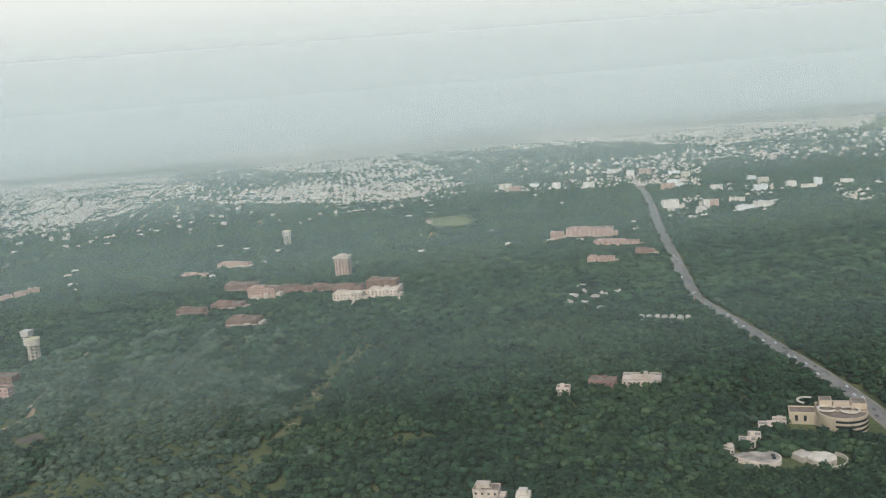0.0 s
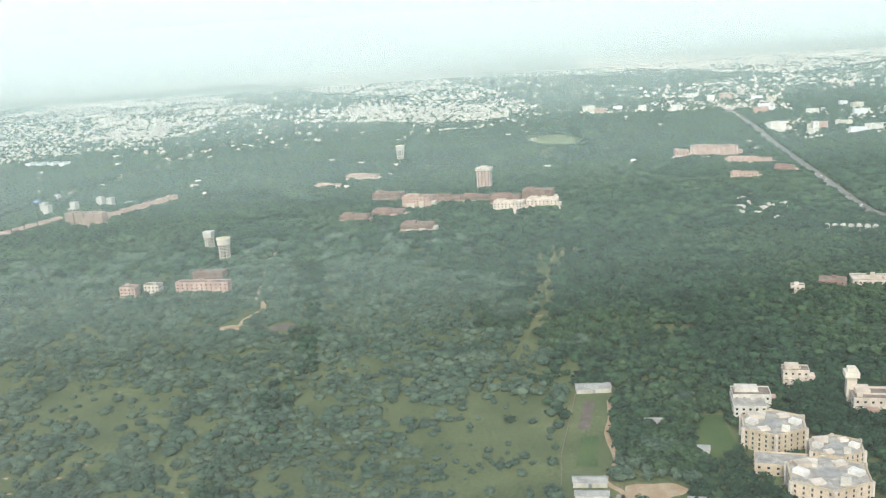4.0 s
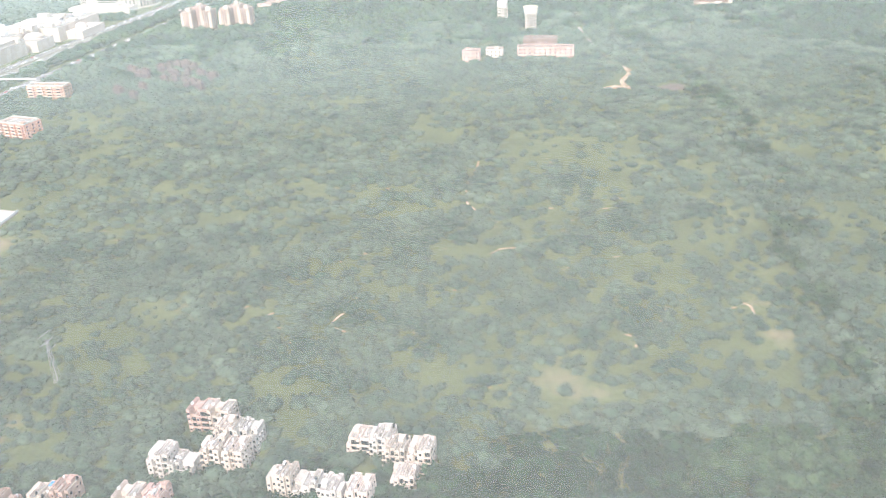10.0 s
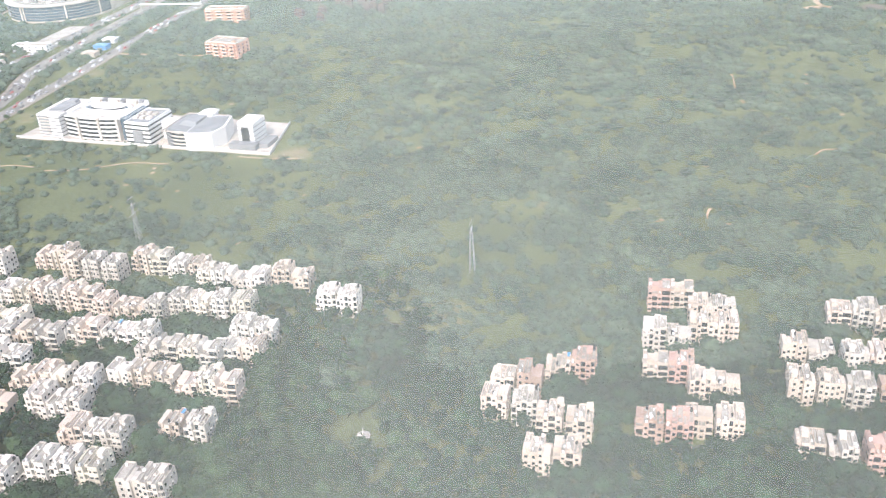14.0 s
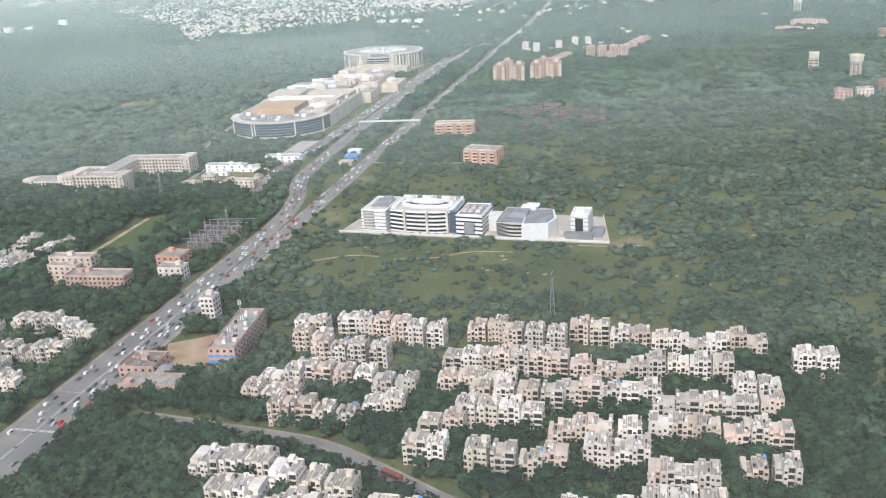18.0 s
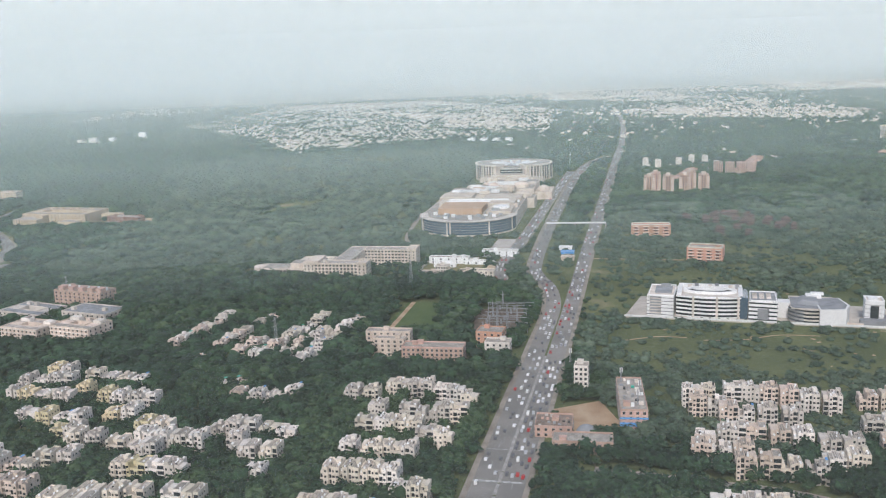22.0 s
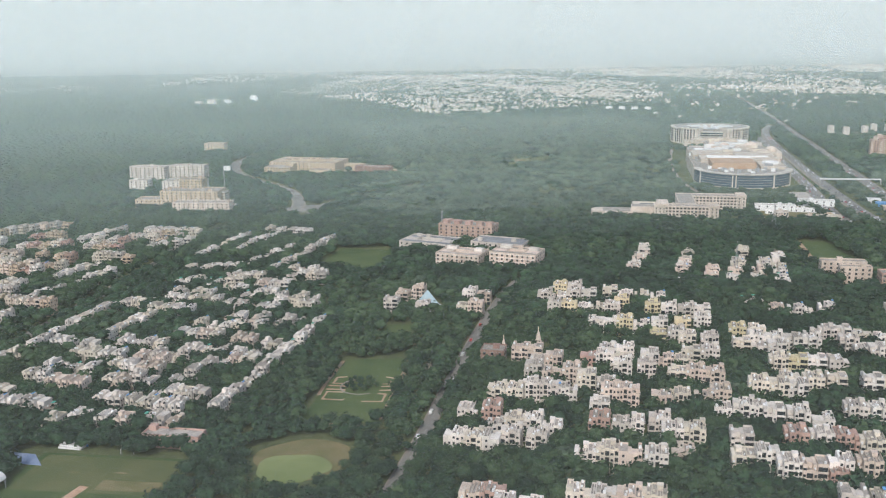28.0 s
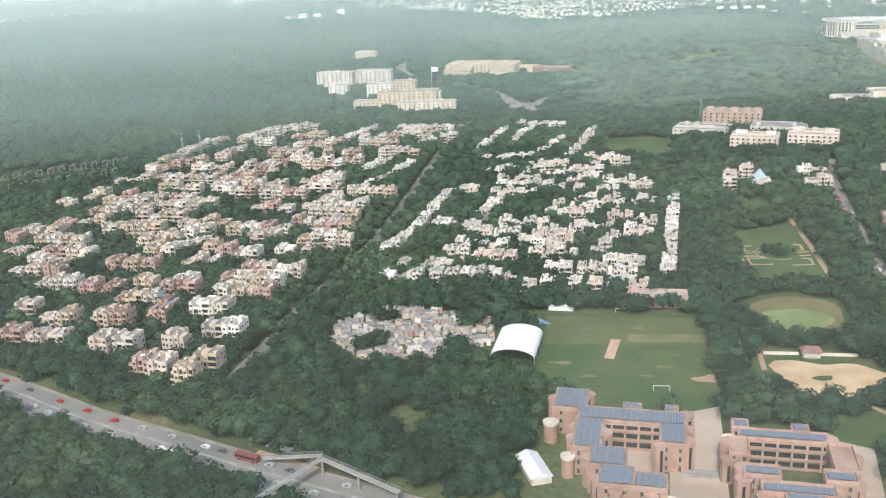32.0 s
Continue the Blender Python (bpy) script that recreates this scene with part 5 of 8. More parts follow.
# the campus in the woods
CAMPUS = (("lecture_hall", -257, 1387, -215, 1372, 16, 3, "brick", 7, "red brick lecture hall with flat roof"),
          ("lecture_hall", -207, 1400, -160, 1384, 22, 3, "brick", 8, "red brick campus hall with pale roof"),
          ("lecture_hall", -172, 1282, -128, 1267, 26, 3, "brick", 9, "red brick campus hall with a colonnade"),
          ("faculty_building", -155, 1452, -112, 1436, 22, 5, "rose", 8, "tall tan concrete faculty building"),
          ("faculty_building", -21, 1368, 22, 1352, 20, 4, "peach", 8, "tan faculty building with white sunlit roof"),
          ("faculty_building", 31, 1367, 76, 1350, 22, 4, "peach", 8, "tan faculty building with white sunlit roof"),
          ("faculty_building", -20, 1400, 24, 1384, 18, 5, "brick", 0, "brown faculty wing behind a pale block"),
          ("faculty_building", 32, 1402, 78, 1385, 22, 6, "brick", 0, "brown faculty wing behind a pale block"),
          ("lecture_hall", -110, 1478, -60, 1460, 18, 3, "brick", 8, "long low brick campus building"),
          ("lecture_hall", -58, 1462, -14, 1446, 18, 3, "brick", 8, "long low brick campus building"),
          ("lecture_hall", -200, 1530, -150, 1512, 20, 4, "brick", 8, "brick campus hall among trees"),
          ("hostel", -240, 1774, -180, 1752, 16, 3, "rose", 8, "pale pink hostel among trees"),
          ("hostel", -300, 1716, -253, 1699, 14, 2, "rose", 6, "low pink hostel among trees"),
          ("reading_room", -455, 1074, -392, 1055, 12, 3, "rose", 11, "long low pink building with pale roof"),
          ("reading_room", -441, 1115, -403, 1103, 16, 3, "brick", 6, "brick campus block with pale roof"),
          ("house", -520, 1076, -501, 1070, 12, 3, "rose", 4, "small pink campus house"),
          ("house", -492, 1076, -474, 1070, 12, 3, "peach", 4, "small pale campus house"),
          ("hostel", 404, 1464, 445, 1446, 16, 3, "rose", 7, "low pink building in the woods"),
          ("hostel", 404, 1717, 430, 1712, 24, 4, "rose", 4, "dusty pink building in the woods"),
          ("hostel", 436, 1722, 520, 1690, 26, 5, "rose", 10, "broad dusty pink building in the woods"),
          ("hostel", 459, 1614, 530, 1572, 16, 3, "rose", 9, "low pink wing in the woods"),
          ("hostel", 496, 1490, 526, 1478, 16, 3, "brick", 4, "dark red building near the ridge road"),
          ("house", 232, 862, 254, 848, 14, 2, "brick", 4, "low red brick house with white roof huts"),
          ("house", 196, 850, 208, 845, 9, 2, "peach", 3, "small tan house in the trees"),
          ("faculty_building", 78, 634, 96, 627, 12, 3, "peach", 4, "peach two-part villa in a garden"),
          ("faculty_building", 100, 572, 134, 560, 22, 3, "peach", 7, "tan flat-roofed institute building"),
          ("faculty_building", 22, 600, 48, 592, 16, 3, "grey", 5, "grey flat-roofed institute building"))
for name, x0, y0, x1, y1, d, st, style, nf, label in CAMPUS:
    ob = at_front(name, x0, y0, x1, y1, d, st, style, label, H=4.1, nf=nf, ns=3 if nf else 0, roof=WALLS["cream"] if "white sunlit" in label else M_BROWN)
    if name in {"lecture_hall", "faculty_building", "hostel"}:
        w, h, r = math.hypot(x1 - x0, y1 - y0), st * 4.1, random.Random(x0)
        part("upper_floor", Geo().box(-w * 0.42, -d * 0.1, h, w * r.uniform(-0.2, 0.2), d * 0.42, h + 3.2).ring(-w * 0.43, -d * 0.11, w * 0.2, d * 0.43, h, 1.0, 0.4), WALLS[style], ob)
        part("side_wing", Geo().box(w / 2, -d * 0.3, -1, w / 2 + r.uniform(4, 10), d * 0.4, h * 0.62).box(-w * 0.3, -d / 2 - 5, -1, -w * 0.05, -d / 2, h * 0.55).box(w * 0.12, -d / 2 - 4, -1, w * 0.3, -d / 2, h * 0.7), WALLS[r.choice(("rose", "peach", style))], ob)
        part("sunshade", Geo().box(-w / 2 - 0.3, -d / 2 - 0.9, h * 0.5 - 0.4, w / 2 + 0.3, -d / 2, h * 0.5), WALLS["cream"], ob)
tw = slab("tower_block", 0, 1570, 24, 20, 11, "rose", "tall narrow brick library tower above the woods", -19, 3.3, 4, 3)
part("top_floor", Geo().box(-14, -12, 36, 14, 12, 39.5).box(-6, -5, 39.5, 6, 5, 43), WALLS["peach"], tw)
clear_poly(oval(258, 2120, 62, 120, 20, 0.05))
patch("clearing_field", oval(262, 2150, 54, 80, 20, 0.08), surface("pale_field", (0.16, 0.19, 0.09), (0.22, 0.24, 0.12), 0.03, 0.6, 0.95, 0.1), "flat pale green field among the woods", "field", 0.1)
for i in range(7):
    slab("house", 366 + i * 8.5, 1086 - i * 4.4, 7, 8, 2, "grey", "low grey roadside house in trees", -28, 3.0, 2, 0, group="ridge houses", clear=1.0)
for i in range(12):
    slab("house", 330 + rnd.uniform(-30, 60), 1180 + rnd.uniform(-40, 150), 11, 9, 2, "grey", "low grey house hidden among trees", rnd.uniform(-30, 0), 3.0, 2, 0, group="ridge houses", clear=1.0)
slab("courtyard_house", 286, 856, 38, 26, 2, "peach", "low square building round an open courtyard", -22, 3.4, 8, 4, court=(24, 14))


def water_tower(x, y, r, h, style, label, square=False):
    ob = thing("water_tower", None, None, label, "water tower")
    n = 4 if square else 8
    for i in range(n):
        a = math.tau * (i + 0.5) / n
        part("leg", Geo().beam((r * 0.85 * math.cos(a), r * 0.85 * math.sin(a), -1), (r * 0.8 * math.cos(a), r * 0.8 * math.sin(a), h * 0.72), 0.9), WALLS["stone"], ob)
    for k in range(1, 5):
        part("brace", Geo().arc(0, 0, h * 0.15 * k, h * 0.15 * k + 0.7, r * 0.7, r * 0.95, 0, 360, 4 if square else 16), WALLS["stone"], ob)
    part("tank", Geo().cyl(0, 0, h * 0.7, r * 1.05, h * 0.22, 4 if square else 20).cyl(0, 0, h * 0.92, r * 1.15, h * 0.05, 4 if square else 20), WALLS[style], ob)
    if not square:
        part("lid", Geo().cyl(0, 0, h * 0.97, r * 1.1, h * 0.06, 20, 0, r * 0.2), WALLS["yellow"], ob)
    put(ob, x, y, 0, 26 if square else 0)
    clear_box(x, y, 3 * r, 3 * r, 0)


water_tower(-441, 1288, 8, 28, "white", "square concrete water tower on legs", True)
water_tower(-413, 1222, 8.5, 31, "cream", "round concrete water tower with a yellow rim")
water_tower(-115, 2004, 9, 34, "grey", "distant mushroom water tower")
tw = slab("lookout_tower", 108, 590, 7, 7, 7, "peach", "tan square tower with a flared top", -19, 3.2)
part("crown", Geo().box(-5, -5, 22, 5, 5, 26).box(-3, -3, 26, 3, 3, 29), WALLS["cream"], tw)

# the terraced stone institute by the ridge road
inst = thing("institute", Geo().arc(0, 0, -1, 13, 0.5, 20, 180, 360, 32).box(-20, 0, -1, 20, 20, 13.02).box(-42, 2, -1, -20, 18, 10), WALLS["sand"], "warm sandstone institute with curved terraces and drum front", "institute")
for k in range(3):
    part("window_band", Geo().arc(0, 0, 1.6 + 4.1 * k, 3.6 + 4.1 * k, 19.9, 20.25, 250, 356, 24), M_WIN, inst)
part("terrace", Geo().arc(0, 0, 13, 13.1, 0.5, 18.8, 180, 360, 32).box(-19, 0, 13, 19, 19, 13.12).box(-41, 3, 10, -21, 17, 10.1), M_BROWN, inst)
part("parapet", Geo().arc(0, 0, 13, 14.2, 19, 20.1, 180, 360, 32).ring(-20.1, 0, 20.1, 20.1, 13.05, 1.1, 0.6).ring(-42, 2, -20, 18, 10, 1.0, 0.5), WALLS["sand"], inst)
part("upper_block", Geo().box(8, 6, 13, 20, 19, 18.5).box(-17, 9, 13, -7, 20, 19.5).box(-6, 12, 13, 8, 20, 16), WALLS["sand"], inst)
part("upper_roof", Geo().box(8.5, 6.5, 18.5, 19.5, 18.5, 18.6).box(-16.5, 9.5, 19.5, -7.5, 19.5, 19.6), M_BROWN, inst)
for cx, cy, r0, a0, a1 in ((-12, 2, 7, 20, 330), (6, 0, 7.5, 190, 500), (-26, 22, 8, 60, 250)):
    part("curved_walkway", Geo().arc(cx, cy, 14.4, 15.4, r0 - 1.0, r0 + 0.8, a0, a1, 24), WALLS["cream"], inst, "pale curved roof walkway")
for x in (-36, -29):
    part("window_slot", Geo().box(x - 1.2, 1.9, 3, x + 1.2, 2.1, 8), M_WIN, inst)
part("bay", Geo().prism([(-22, 2), (-14, -8), (-6, -18), (-2, -12), (-12, 2)], -1, 9), WALLS["sand"], inst)
put(inst, 404, 692, 0, -24)
clear_box(398, 692, 76, 48, -24)
fan = [(-24, 1), (-22, -2)] + [(3 + 13 * math.cos(radians(a)), 13 * math.sin(radians(a))) for a in range(-90, 91, 15)]
ob = thing("fan_hall", Geo().prism(fan, -1, 4.5), WALLS["stone"], "low fan-shaped pale stone hall with a weathered roof", "hall", "round halls")
part("roof", Geo().prism([(x * 0.93 - 0.3, y * 0.93) for x, y in fan], 4.5, 4.7), surface("stained_screed", (0.26, 0.22, 0.185), (0.56, 0.49, 0.42), 0.12, 1.0, 0.95, 0.2), ob)
part("roof_light", Geo().box(8, 1, 4.7, 11, 4, 5.6).box(9, -4, 4.7, 12, -1, 5.6), M_WIN, ob)
part("porch", Geo().prism([(-10, -8), (4, -15), (5, -12), (-8, -5)], -1, 3), WALLS["cream"], ob)
put(ob, 308, 645, 0, -28)
clear_box(306, 640, 46, 36, -28)
ob = thing("round_hall", Geo().cyl(0, 0, -1, 11, 5, 28), WALLS["stone"], "low round pale stone hall with an outer ring wall", "hall", "round halls")
part("roof", Geo().cyl(0, 0, 4, 10.4, 0.15, 28), WALLS["cream"], ob)
part("ring_wall", Geo().arc(3, 0, -1, 3, 15, 16, -100, 60, 24), WALLS["cream"], ob)
part("wing", Geo().prism([(-22, 4), (-14, -6), (-6, 6), (-14, 12)], -1, 4.6), WALLS["stone"], ob)
put(ob, 352, 632, 0, -24)
clear_box(350, 628, 46, 36, -24)
for x, y, w in ((312, 676, 13), (322, 684, 10), (342, 702, 14), (356, 708, 11), (291, 664, 8)):
    slab("house", x, y, w, 9, 2, "stone", "small pale stone house on the institute grounds", -24, 3.2, 3, 2)

# the hexagonal institute and the walled strip beside the scrub
for x, y, r, h in ((27, 547, 24, 13.6), (26, 474, 27, 13.6), (50, 508, 19, 12)):
    hexa = [(r * math.cos(radians(60 * i + 12)), r * 0.85 * math.sin(radians(60 * i + 12))) for i in range(6)]
    hole = [(0.3 * p, 0.3 * q) for p, q in hexa]
    g = Geo()
    for i in range(6):
        j = (i + 1) % 6
        g.prism([hexa[i], hexa[j], hole[j], hole[i]], -1, h)
    ob = thing("institute_block", g, WALLS["sand"], "six-sided sandstone institute block with an inner court", "building", "hexagonal institute")
    rim = Geo()
    for i in range(6):
        j = (i + 1) % 6
        rim.prism([hexa[i], hexa[j], (hexa[j][0] * 0.96, hexa[j][1] * 0.96), (hexa[i][0] * 0.96, hexa[i][1] * 0.96)], h, h + 1.2)
        windows(ob, *hexa[i], *hexa[j], 5, 4, h / 4, 1.1, 1.9)
        part("fin", Geo().cyl(hexa[i][0], hexa[i][1], -1, 1.4, h + 2.2, 6), WALLS["stone"], ob)
    part("parapet", rim, WALLS["sand"], ob)
    part("roof", Geo().prism([(0.95 * p, 0.95 * q) for p, q in hexa], h, h + 0.06), M_ROOF, ob)
    for i in range(6):
        a = radians(60 * i + 42)
        part("roof_block", Geo().turned(r * 0.6 * math.cos(a), r * 0.5 * math.sin(a), h, r * 0.3, r * 0.22, 1.6 + 0.5 * (i % 3), 60 * i), WALLS[("stone", "cream", "white")[i % 3]], ob)
    part("court", Geo().prism(hole, h + 0.06, h + 0.5), M_CONC, ob, "grey roof over the inner court")
    part("roof_hut", Geo().box(-r * 0.55, r * 0.35, h, -r * 0.2, r * 0.6, h + 3), WALLS["peach"], ob)
    put(ob, x, y, 0, 0)
    clear_box(x, y, 2.2 * r, 2 * r, 0)
part_link = slab("link_block", 14, 508, 34, 18, 2, "sand", "low sandstone block between six-sided wings", -24, 3.6, 6, 3)
at_front("workshop", 16, 585, 38, 578, 26, 3, "grey", "grey flat-roofed hall beside the institute", nf=5, ns=3)
patch("lawn", [(-30, 528), (0, 540), (10, 590), (18, 592), (-4, 600), (-22, 560)], M_LAWN, "trimmed lawn beside the institute", "lawn")
patch("playing_field", [(-97, 484), (-56, 476), (-80, 400), (-124, 412)], M_LAWN, "dark green walled field", "field")
patch("bare_ground", oval(-74, 500, 20, 12), M_SOIL, "round patch of dry sandy soil", "clearing")
trail([(-59, 642), (-68, 610), (-78, 585), (-84, 545), (-99, 521), (-92, 502), (-104, 483), (-114, 450), (-125, 421)], 4.0, M_SOIL, "dusty track along the walled strip")
trail([(-98, 500), (-60, 484), (-37, 468), (0, 430)], 6.0, M_PAVE, "pale concrete drive to the institute")
strip_wall = thing("boundary_wall", band(Geo(), [(-80, 662), (-118, 560), (-152, 421), (-127, 414)], 0.3, -0.5, 1.4), M_BROWN, "long weathered brown compound wall", "wall", kind="structure")
clear_poly([(-82, 668), (-50, 662), (-95, 520), (-125, 412), (-155, 418), (-122, 560)])
for x0, y0, x1, y1, d in ((-80, 660, -53, 656, 12), (-121, 517, -100, 512, 8), (-124, 500, -104, 495, 7), (-60, 478, -48, 474, 6), (-44, 472, -32, 468, 6), (-30, 540, -22, 537, 8), (-48, 590, -36, 587, 7)):
    x, y, w, deg = front(x0, y0, x1, y1, d)
    ob = thing("shed", Geo().box(-w / 2, -d / 2, -1, w / 2, d / 2, 4), WALLS["grey"], "low shed with a pale sheet roof", "shed", "compound sheds")
    part("roof", Geo().prism([(-w / 2 - 0.6, -d / 2 - 0.6), (w / 2 + 0.6, -d / 2 - 0.6), (w / 2 + 0.6, d / 2 + 0.6), (-w / 2 - 0.6, d / 2 + 0.6)], 4, 5.4, 0, [(-w / 2 - 0.6, -0.2), (w / 2 + 0.6, -0.2), (w / 2 + 0.6, 0.2), (-w / 2 - 0.6, 0.2)]), M_CONC, ob)
    part("door", Geo().box(-1.2, -d / 2 - 0.06, 0, 1.2, -d / 2 + 0.02, 2.8), M_STEEL, ob)
    put(ob, x, y, 0, deg)
    clear_box(x, y, w + 4, d + 4, deg)
for x, y in ((-139, 424), (-130, 422)):
    ob = thing("storage_tank", Geo().cyl(0, 0, -1, 3.6, 6, 20).cyl(0, 0, 5, 3.6, 2.2, 20, 0, 1.6), WALLS["pure"], "white domed storage tank on the ground", "tank", "storage tanks")
    part("hatch", Geo().cyl(0, 0, 7.2, 0.7, 0.5, 10), M_STEEL, ob)
    put(ob, x, y, 0)

# the hospital group beyond the colony
HOSPITAL = ((-1946, 1116, -1877, 1103, 20, 4, "stone", 12, "cream curved-front hospital block"), (-2000, 1166, -1956, 1160, 24, 3, "sand", 8, "low tan stone hospital wing"),
            (-1969, 1164, -1896, 1148, 34, 6, "sand", 12, "bulky tan stone hospital block"), (-1981, 1247, -1927, 1236, 26, 6, "white", 9, "white hospital block with square windows"),
            (-2052, 1382, -2000, 1367, 20, 7, "grey", 8, "unfinished grey concrete tower block"), (-1995, 1382, -1943, 1369, 20, 7, "grey", 8, "unfinished grey concrete tower block"),
            (-2033, 1288, -2008, 1282, 18, 5, "white", 4, "small white hospital annex block"), (-1993, 1733, -1956, 1725, 22, 5, "sand", 7, "pale peach block alone in the woods"),
            (-1721, 1415, -1670, 1388, 16, 3, "brick", 8, "low red building in a clearing"))
for x0, y0, x1, y1, d, st, style, nf, label in HOSPITAL:
    at_front("hospital_block", x0, y0, x1, y1, d, st, style, label, nf=nf, ns=4, group="hospital blocks")
quad = slab("institute_quadrangle", -1792, 1455, 110, 60, 5, "sand", "broad tan building round long courtyards", -21, 3.5, 18, 8, court=(70, 24))
part("front_wing", Geo().box(-50, -58, -1, -8, -30, 14).box(20, -48, -1, 50, -30, 10).box(50, 10, -1, 84, 26, 12).box(-20, -44, 14, -8, -30, 18), WALLS["sand"], quad)
part("front_roof", Geo().box(-49, -57, 14, -9, -31, 14.06).box(21, -47, 10, 49, -31, 10.06), M_ROOF, quad)
window_rows(quad, -50, -58, -8, -58, 9, 4, 3.5)
block = slab("hospital_block", -1932, 1196, 30, 20, 9, "sand", "stepped tan hospital tower above lower wings", -14, 3.4, 6, 4, group="hospital blocks")
slab("hospital_block", -1900, 1176, 26, 16, 5, "cream", "curved cream ward block with shaded balconies", -14, 3.4, 6, 4, group="hospital blocks")
slab("guard_house", -1880, 1130, 14, 12, 2, "white", "small white house by the hospital drive", -14, 3.4, 3, 2)
pole = thing("flagpole", Geo().cyl(-1895, 1215, 0, 0.5, 46, 8), M_STEEL, "tall steel flagpole with pale flag", "flagpole")
part("flag", Geo().box(-1894.5, 1214.9, 38, -1886, 1215.1, 44), WALLS["pure"], pole)
patch("bare_ground", oval(-1699, 1419, 50, 26), M_SOIL, "bare brown building plot", "clearing", 0.05)
patch("verge", oval(-1839, 1335, 28, 6, 20, 0.1, -58), M_DRY, "strip of yellow dry verge by the road", "verge", 0.12)

# schools, sports fields and offices of the middle colony
for x0, y0, x1, y1 in ((-1660, 793, -1624, 773), (-1614, 776, -1577, 755)):
    sb = at_front("school_block", x0, y0, x1, y1, 28, 4, "peach", "pale pink school block round a small court", nf=9, ns=5, group="college buildings", near=True, court=(16, 9))
    for k in range(4):
        part("sunshade", Geo().box(-20.8, -14.9, 3.4 * k + 2.75, 20.8, -14.0, 3.4 * k + 3.15), WALLS["white"], sb)
    part("roof_hut", Geo().box(-18, 6, 13.6, -8, 12, 16.4).box(9, 5, 13.6, 17, 12, 15.8), WALLS["white"], sb)
at_front("college_hall", -1688, 867, -1644, 840, 34, 3, "grey", "grey brown college hall with sloping skylights", nf=9, ns=5, group="college buildings", roof=WALLS["slate"], court=(24, 12))
red = at_front("college_hall", -1646, 898, -1596, 871, 22, 5, "rose", "red brick college block with roof turrets", nf=10, ns=4, group="college buildings")
for x in (-22, -10, 2, 14, 24):
    part("turret", Geo().box(x - 3, -8, 16.9, x + 3, -1, 20.5).box(x - 3.4, -8.4, 20.5, x + 3.4, -0.6, 21.1), WALLS["rose"], red)
    part("tank", Geo().cyl(x, 3, 17, 1.6, 3.0, 10), WALLS["pure"], red)
at_front("college_hall", -1622, 837, -1578, 812, 28, 3, "grey", "dark grey college hall with pitched roof lights", nf=9, ns=5, group="college buildings", roof=WALLS["slate"])
patch("playing_field", [(-1769, 831), (-1711, 809), (-1688, 877), (-1744, 906)], M_LAWN, "worn yellow-green school playing field", "field", 0.12)
patch("worn_ground", oval(-1712, 858, 16, 22, 16, 0.25, -30), M_DRY, "bare worn patch on the playing field", "ground", 0.16)
pyr = thing("glass_pyramid", Geo().prism([(-8, -8), (8, -8), (8, 8), (-8, 8)], -1, 12, 0, [(-0.2, -0.2), (0.2, -0.2), (0.2, 0.2), (-0.2, 0.2)]), glass("pale_blue_glass", (0.45, 0.58, 0.62), 0.1), "pale blue glass pyramid between office blocks", "pyramid")
part("base", Geo().box(-8.5, -8.5, -1, 8.5, 8.5, 0.8), M_CONC, pyr)
put(pyr, -1677, 691, 0.1, 20)
clear_box(-1677, 685, 26, 30, 0)
at_front("school_block", -1345, 672, -1322, 664, 9, 4, "peach", "tan school block round a yard", nf=5, ns=2, group="red school", near=True)
at_front("school_block", -1325, 646, -1281, 633, 14, 4, "rose", "long dusty red school block with square windows", nf=13, ns=4, group="red school", near=True)
at_front("school_block", -1350, 692, -1316, 682, 10, 4, "peach", "tan school wing behind the yard", nf=7, ns=2, group="red school", near=True)
at_front("substation_office", -1266, 672, -1247, 664, 16, 4, "salmon", "red and white control building beside the road", nf=4, ns=3)
at_front("substation_office", -1262, 654, -1244, 648, 12, 3, "white", "white annex of the control building", nf=4, ns=3)
patch("playing_field", [(-1338, 735), (-1307, 824), (-1277, 815), (-1292, 727)], M_LAWN, "bright green school playing field", "field")
patch("running_track", [(-1352, 652), (-1346, 650), (-1322, 728), (-1329, 731)], M_RED, "straight strip of orange earth track", "path")
patch("track_edge", [(-1333, 735), (-1329, 733), (-1300, 822), (-1304, 824)], M_SOIL, "sandy edge of the playing field", "path", 0.13, False)
patch("lawn", [(-1322, 720), (-1312, 716), (-1330, 660), (-1340, 664)], M_LAWN, "green strip beside the earth track", "lawn")
subs = patch("switchyard", [(-1250, 786), (-1208, 774), (-1221, 711), (-1264, 704)], M_EARTH, "gravelled electrical switchyard", "substation")
for i in range(5):
    for j in range(4):
        x, y = -1250 + 8 * j + 2.5 * i, 716 + 14 * i - 3 * j
        part("gantry", Geo().beam((x, y, 0), (x, y, 9), 0.5).beam((x + 7, y - 2.5, 0), (x + 7, y - 2.5, 9), 0.5).beam((x, y, 8.8), (x + 7, y - 2.5, 8.8), 0.5), M_STEEL, subs)
for i in range(6):
    x, y = -1256 + 4.6 * i, 726 + 9.6 * i
    part("busbar", Geo().beam((x, y, 8.6), (x + 32, y - 10, 8.6), 0.35).beam((x + 4, y + 3, 0), (x + 4, y + 3, 4.5), 1.2).beam((x + 16, y - 1, 0), (x + 16, y - 1, 3.6), 1.6), M_STEEL, subs)
for x, y in ((-1248, 722), (-1240, 748), (-1226, 778)):
    part("lattice_mast", Geo().beam((x - 1, y, 0), (x, y, 17), 0.4).beam((x + 1, y, 0), (x, y, 17), 0.4).beam((x - 2.5, y, 14), (x + 2.5, y, 14), 0.3), M_STEEL, subs)
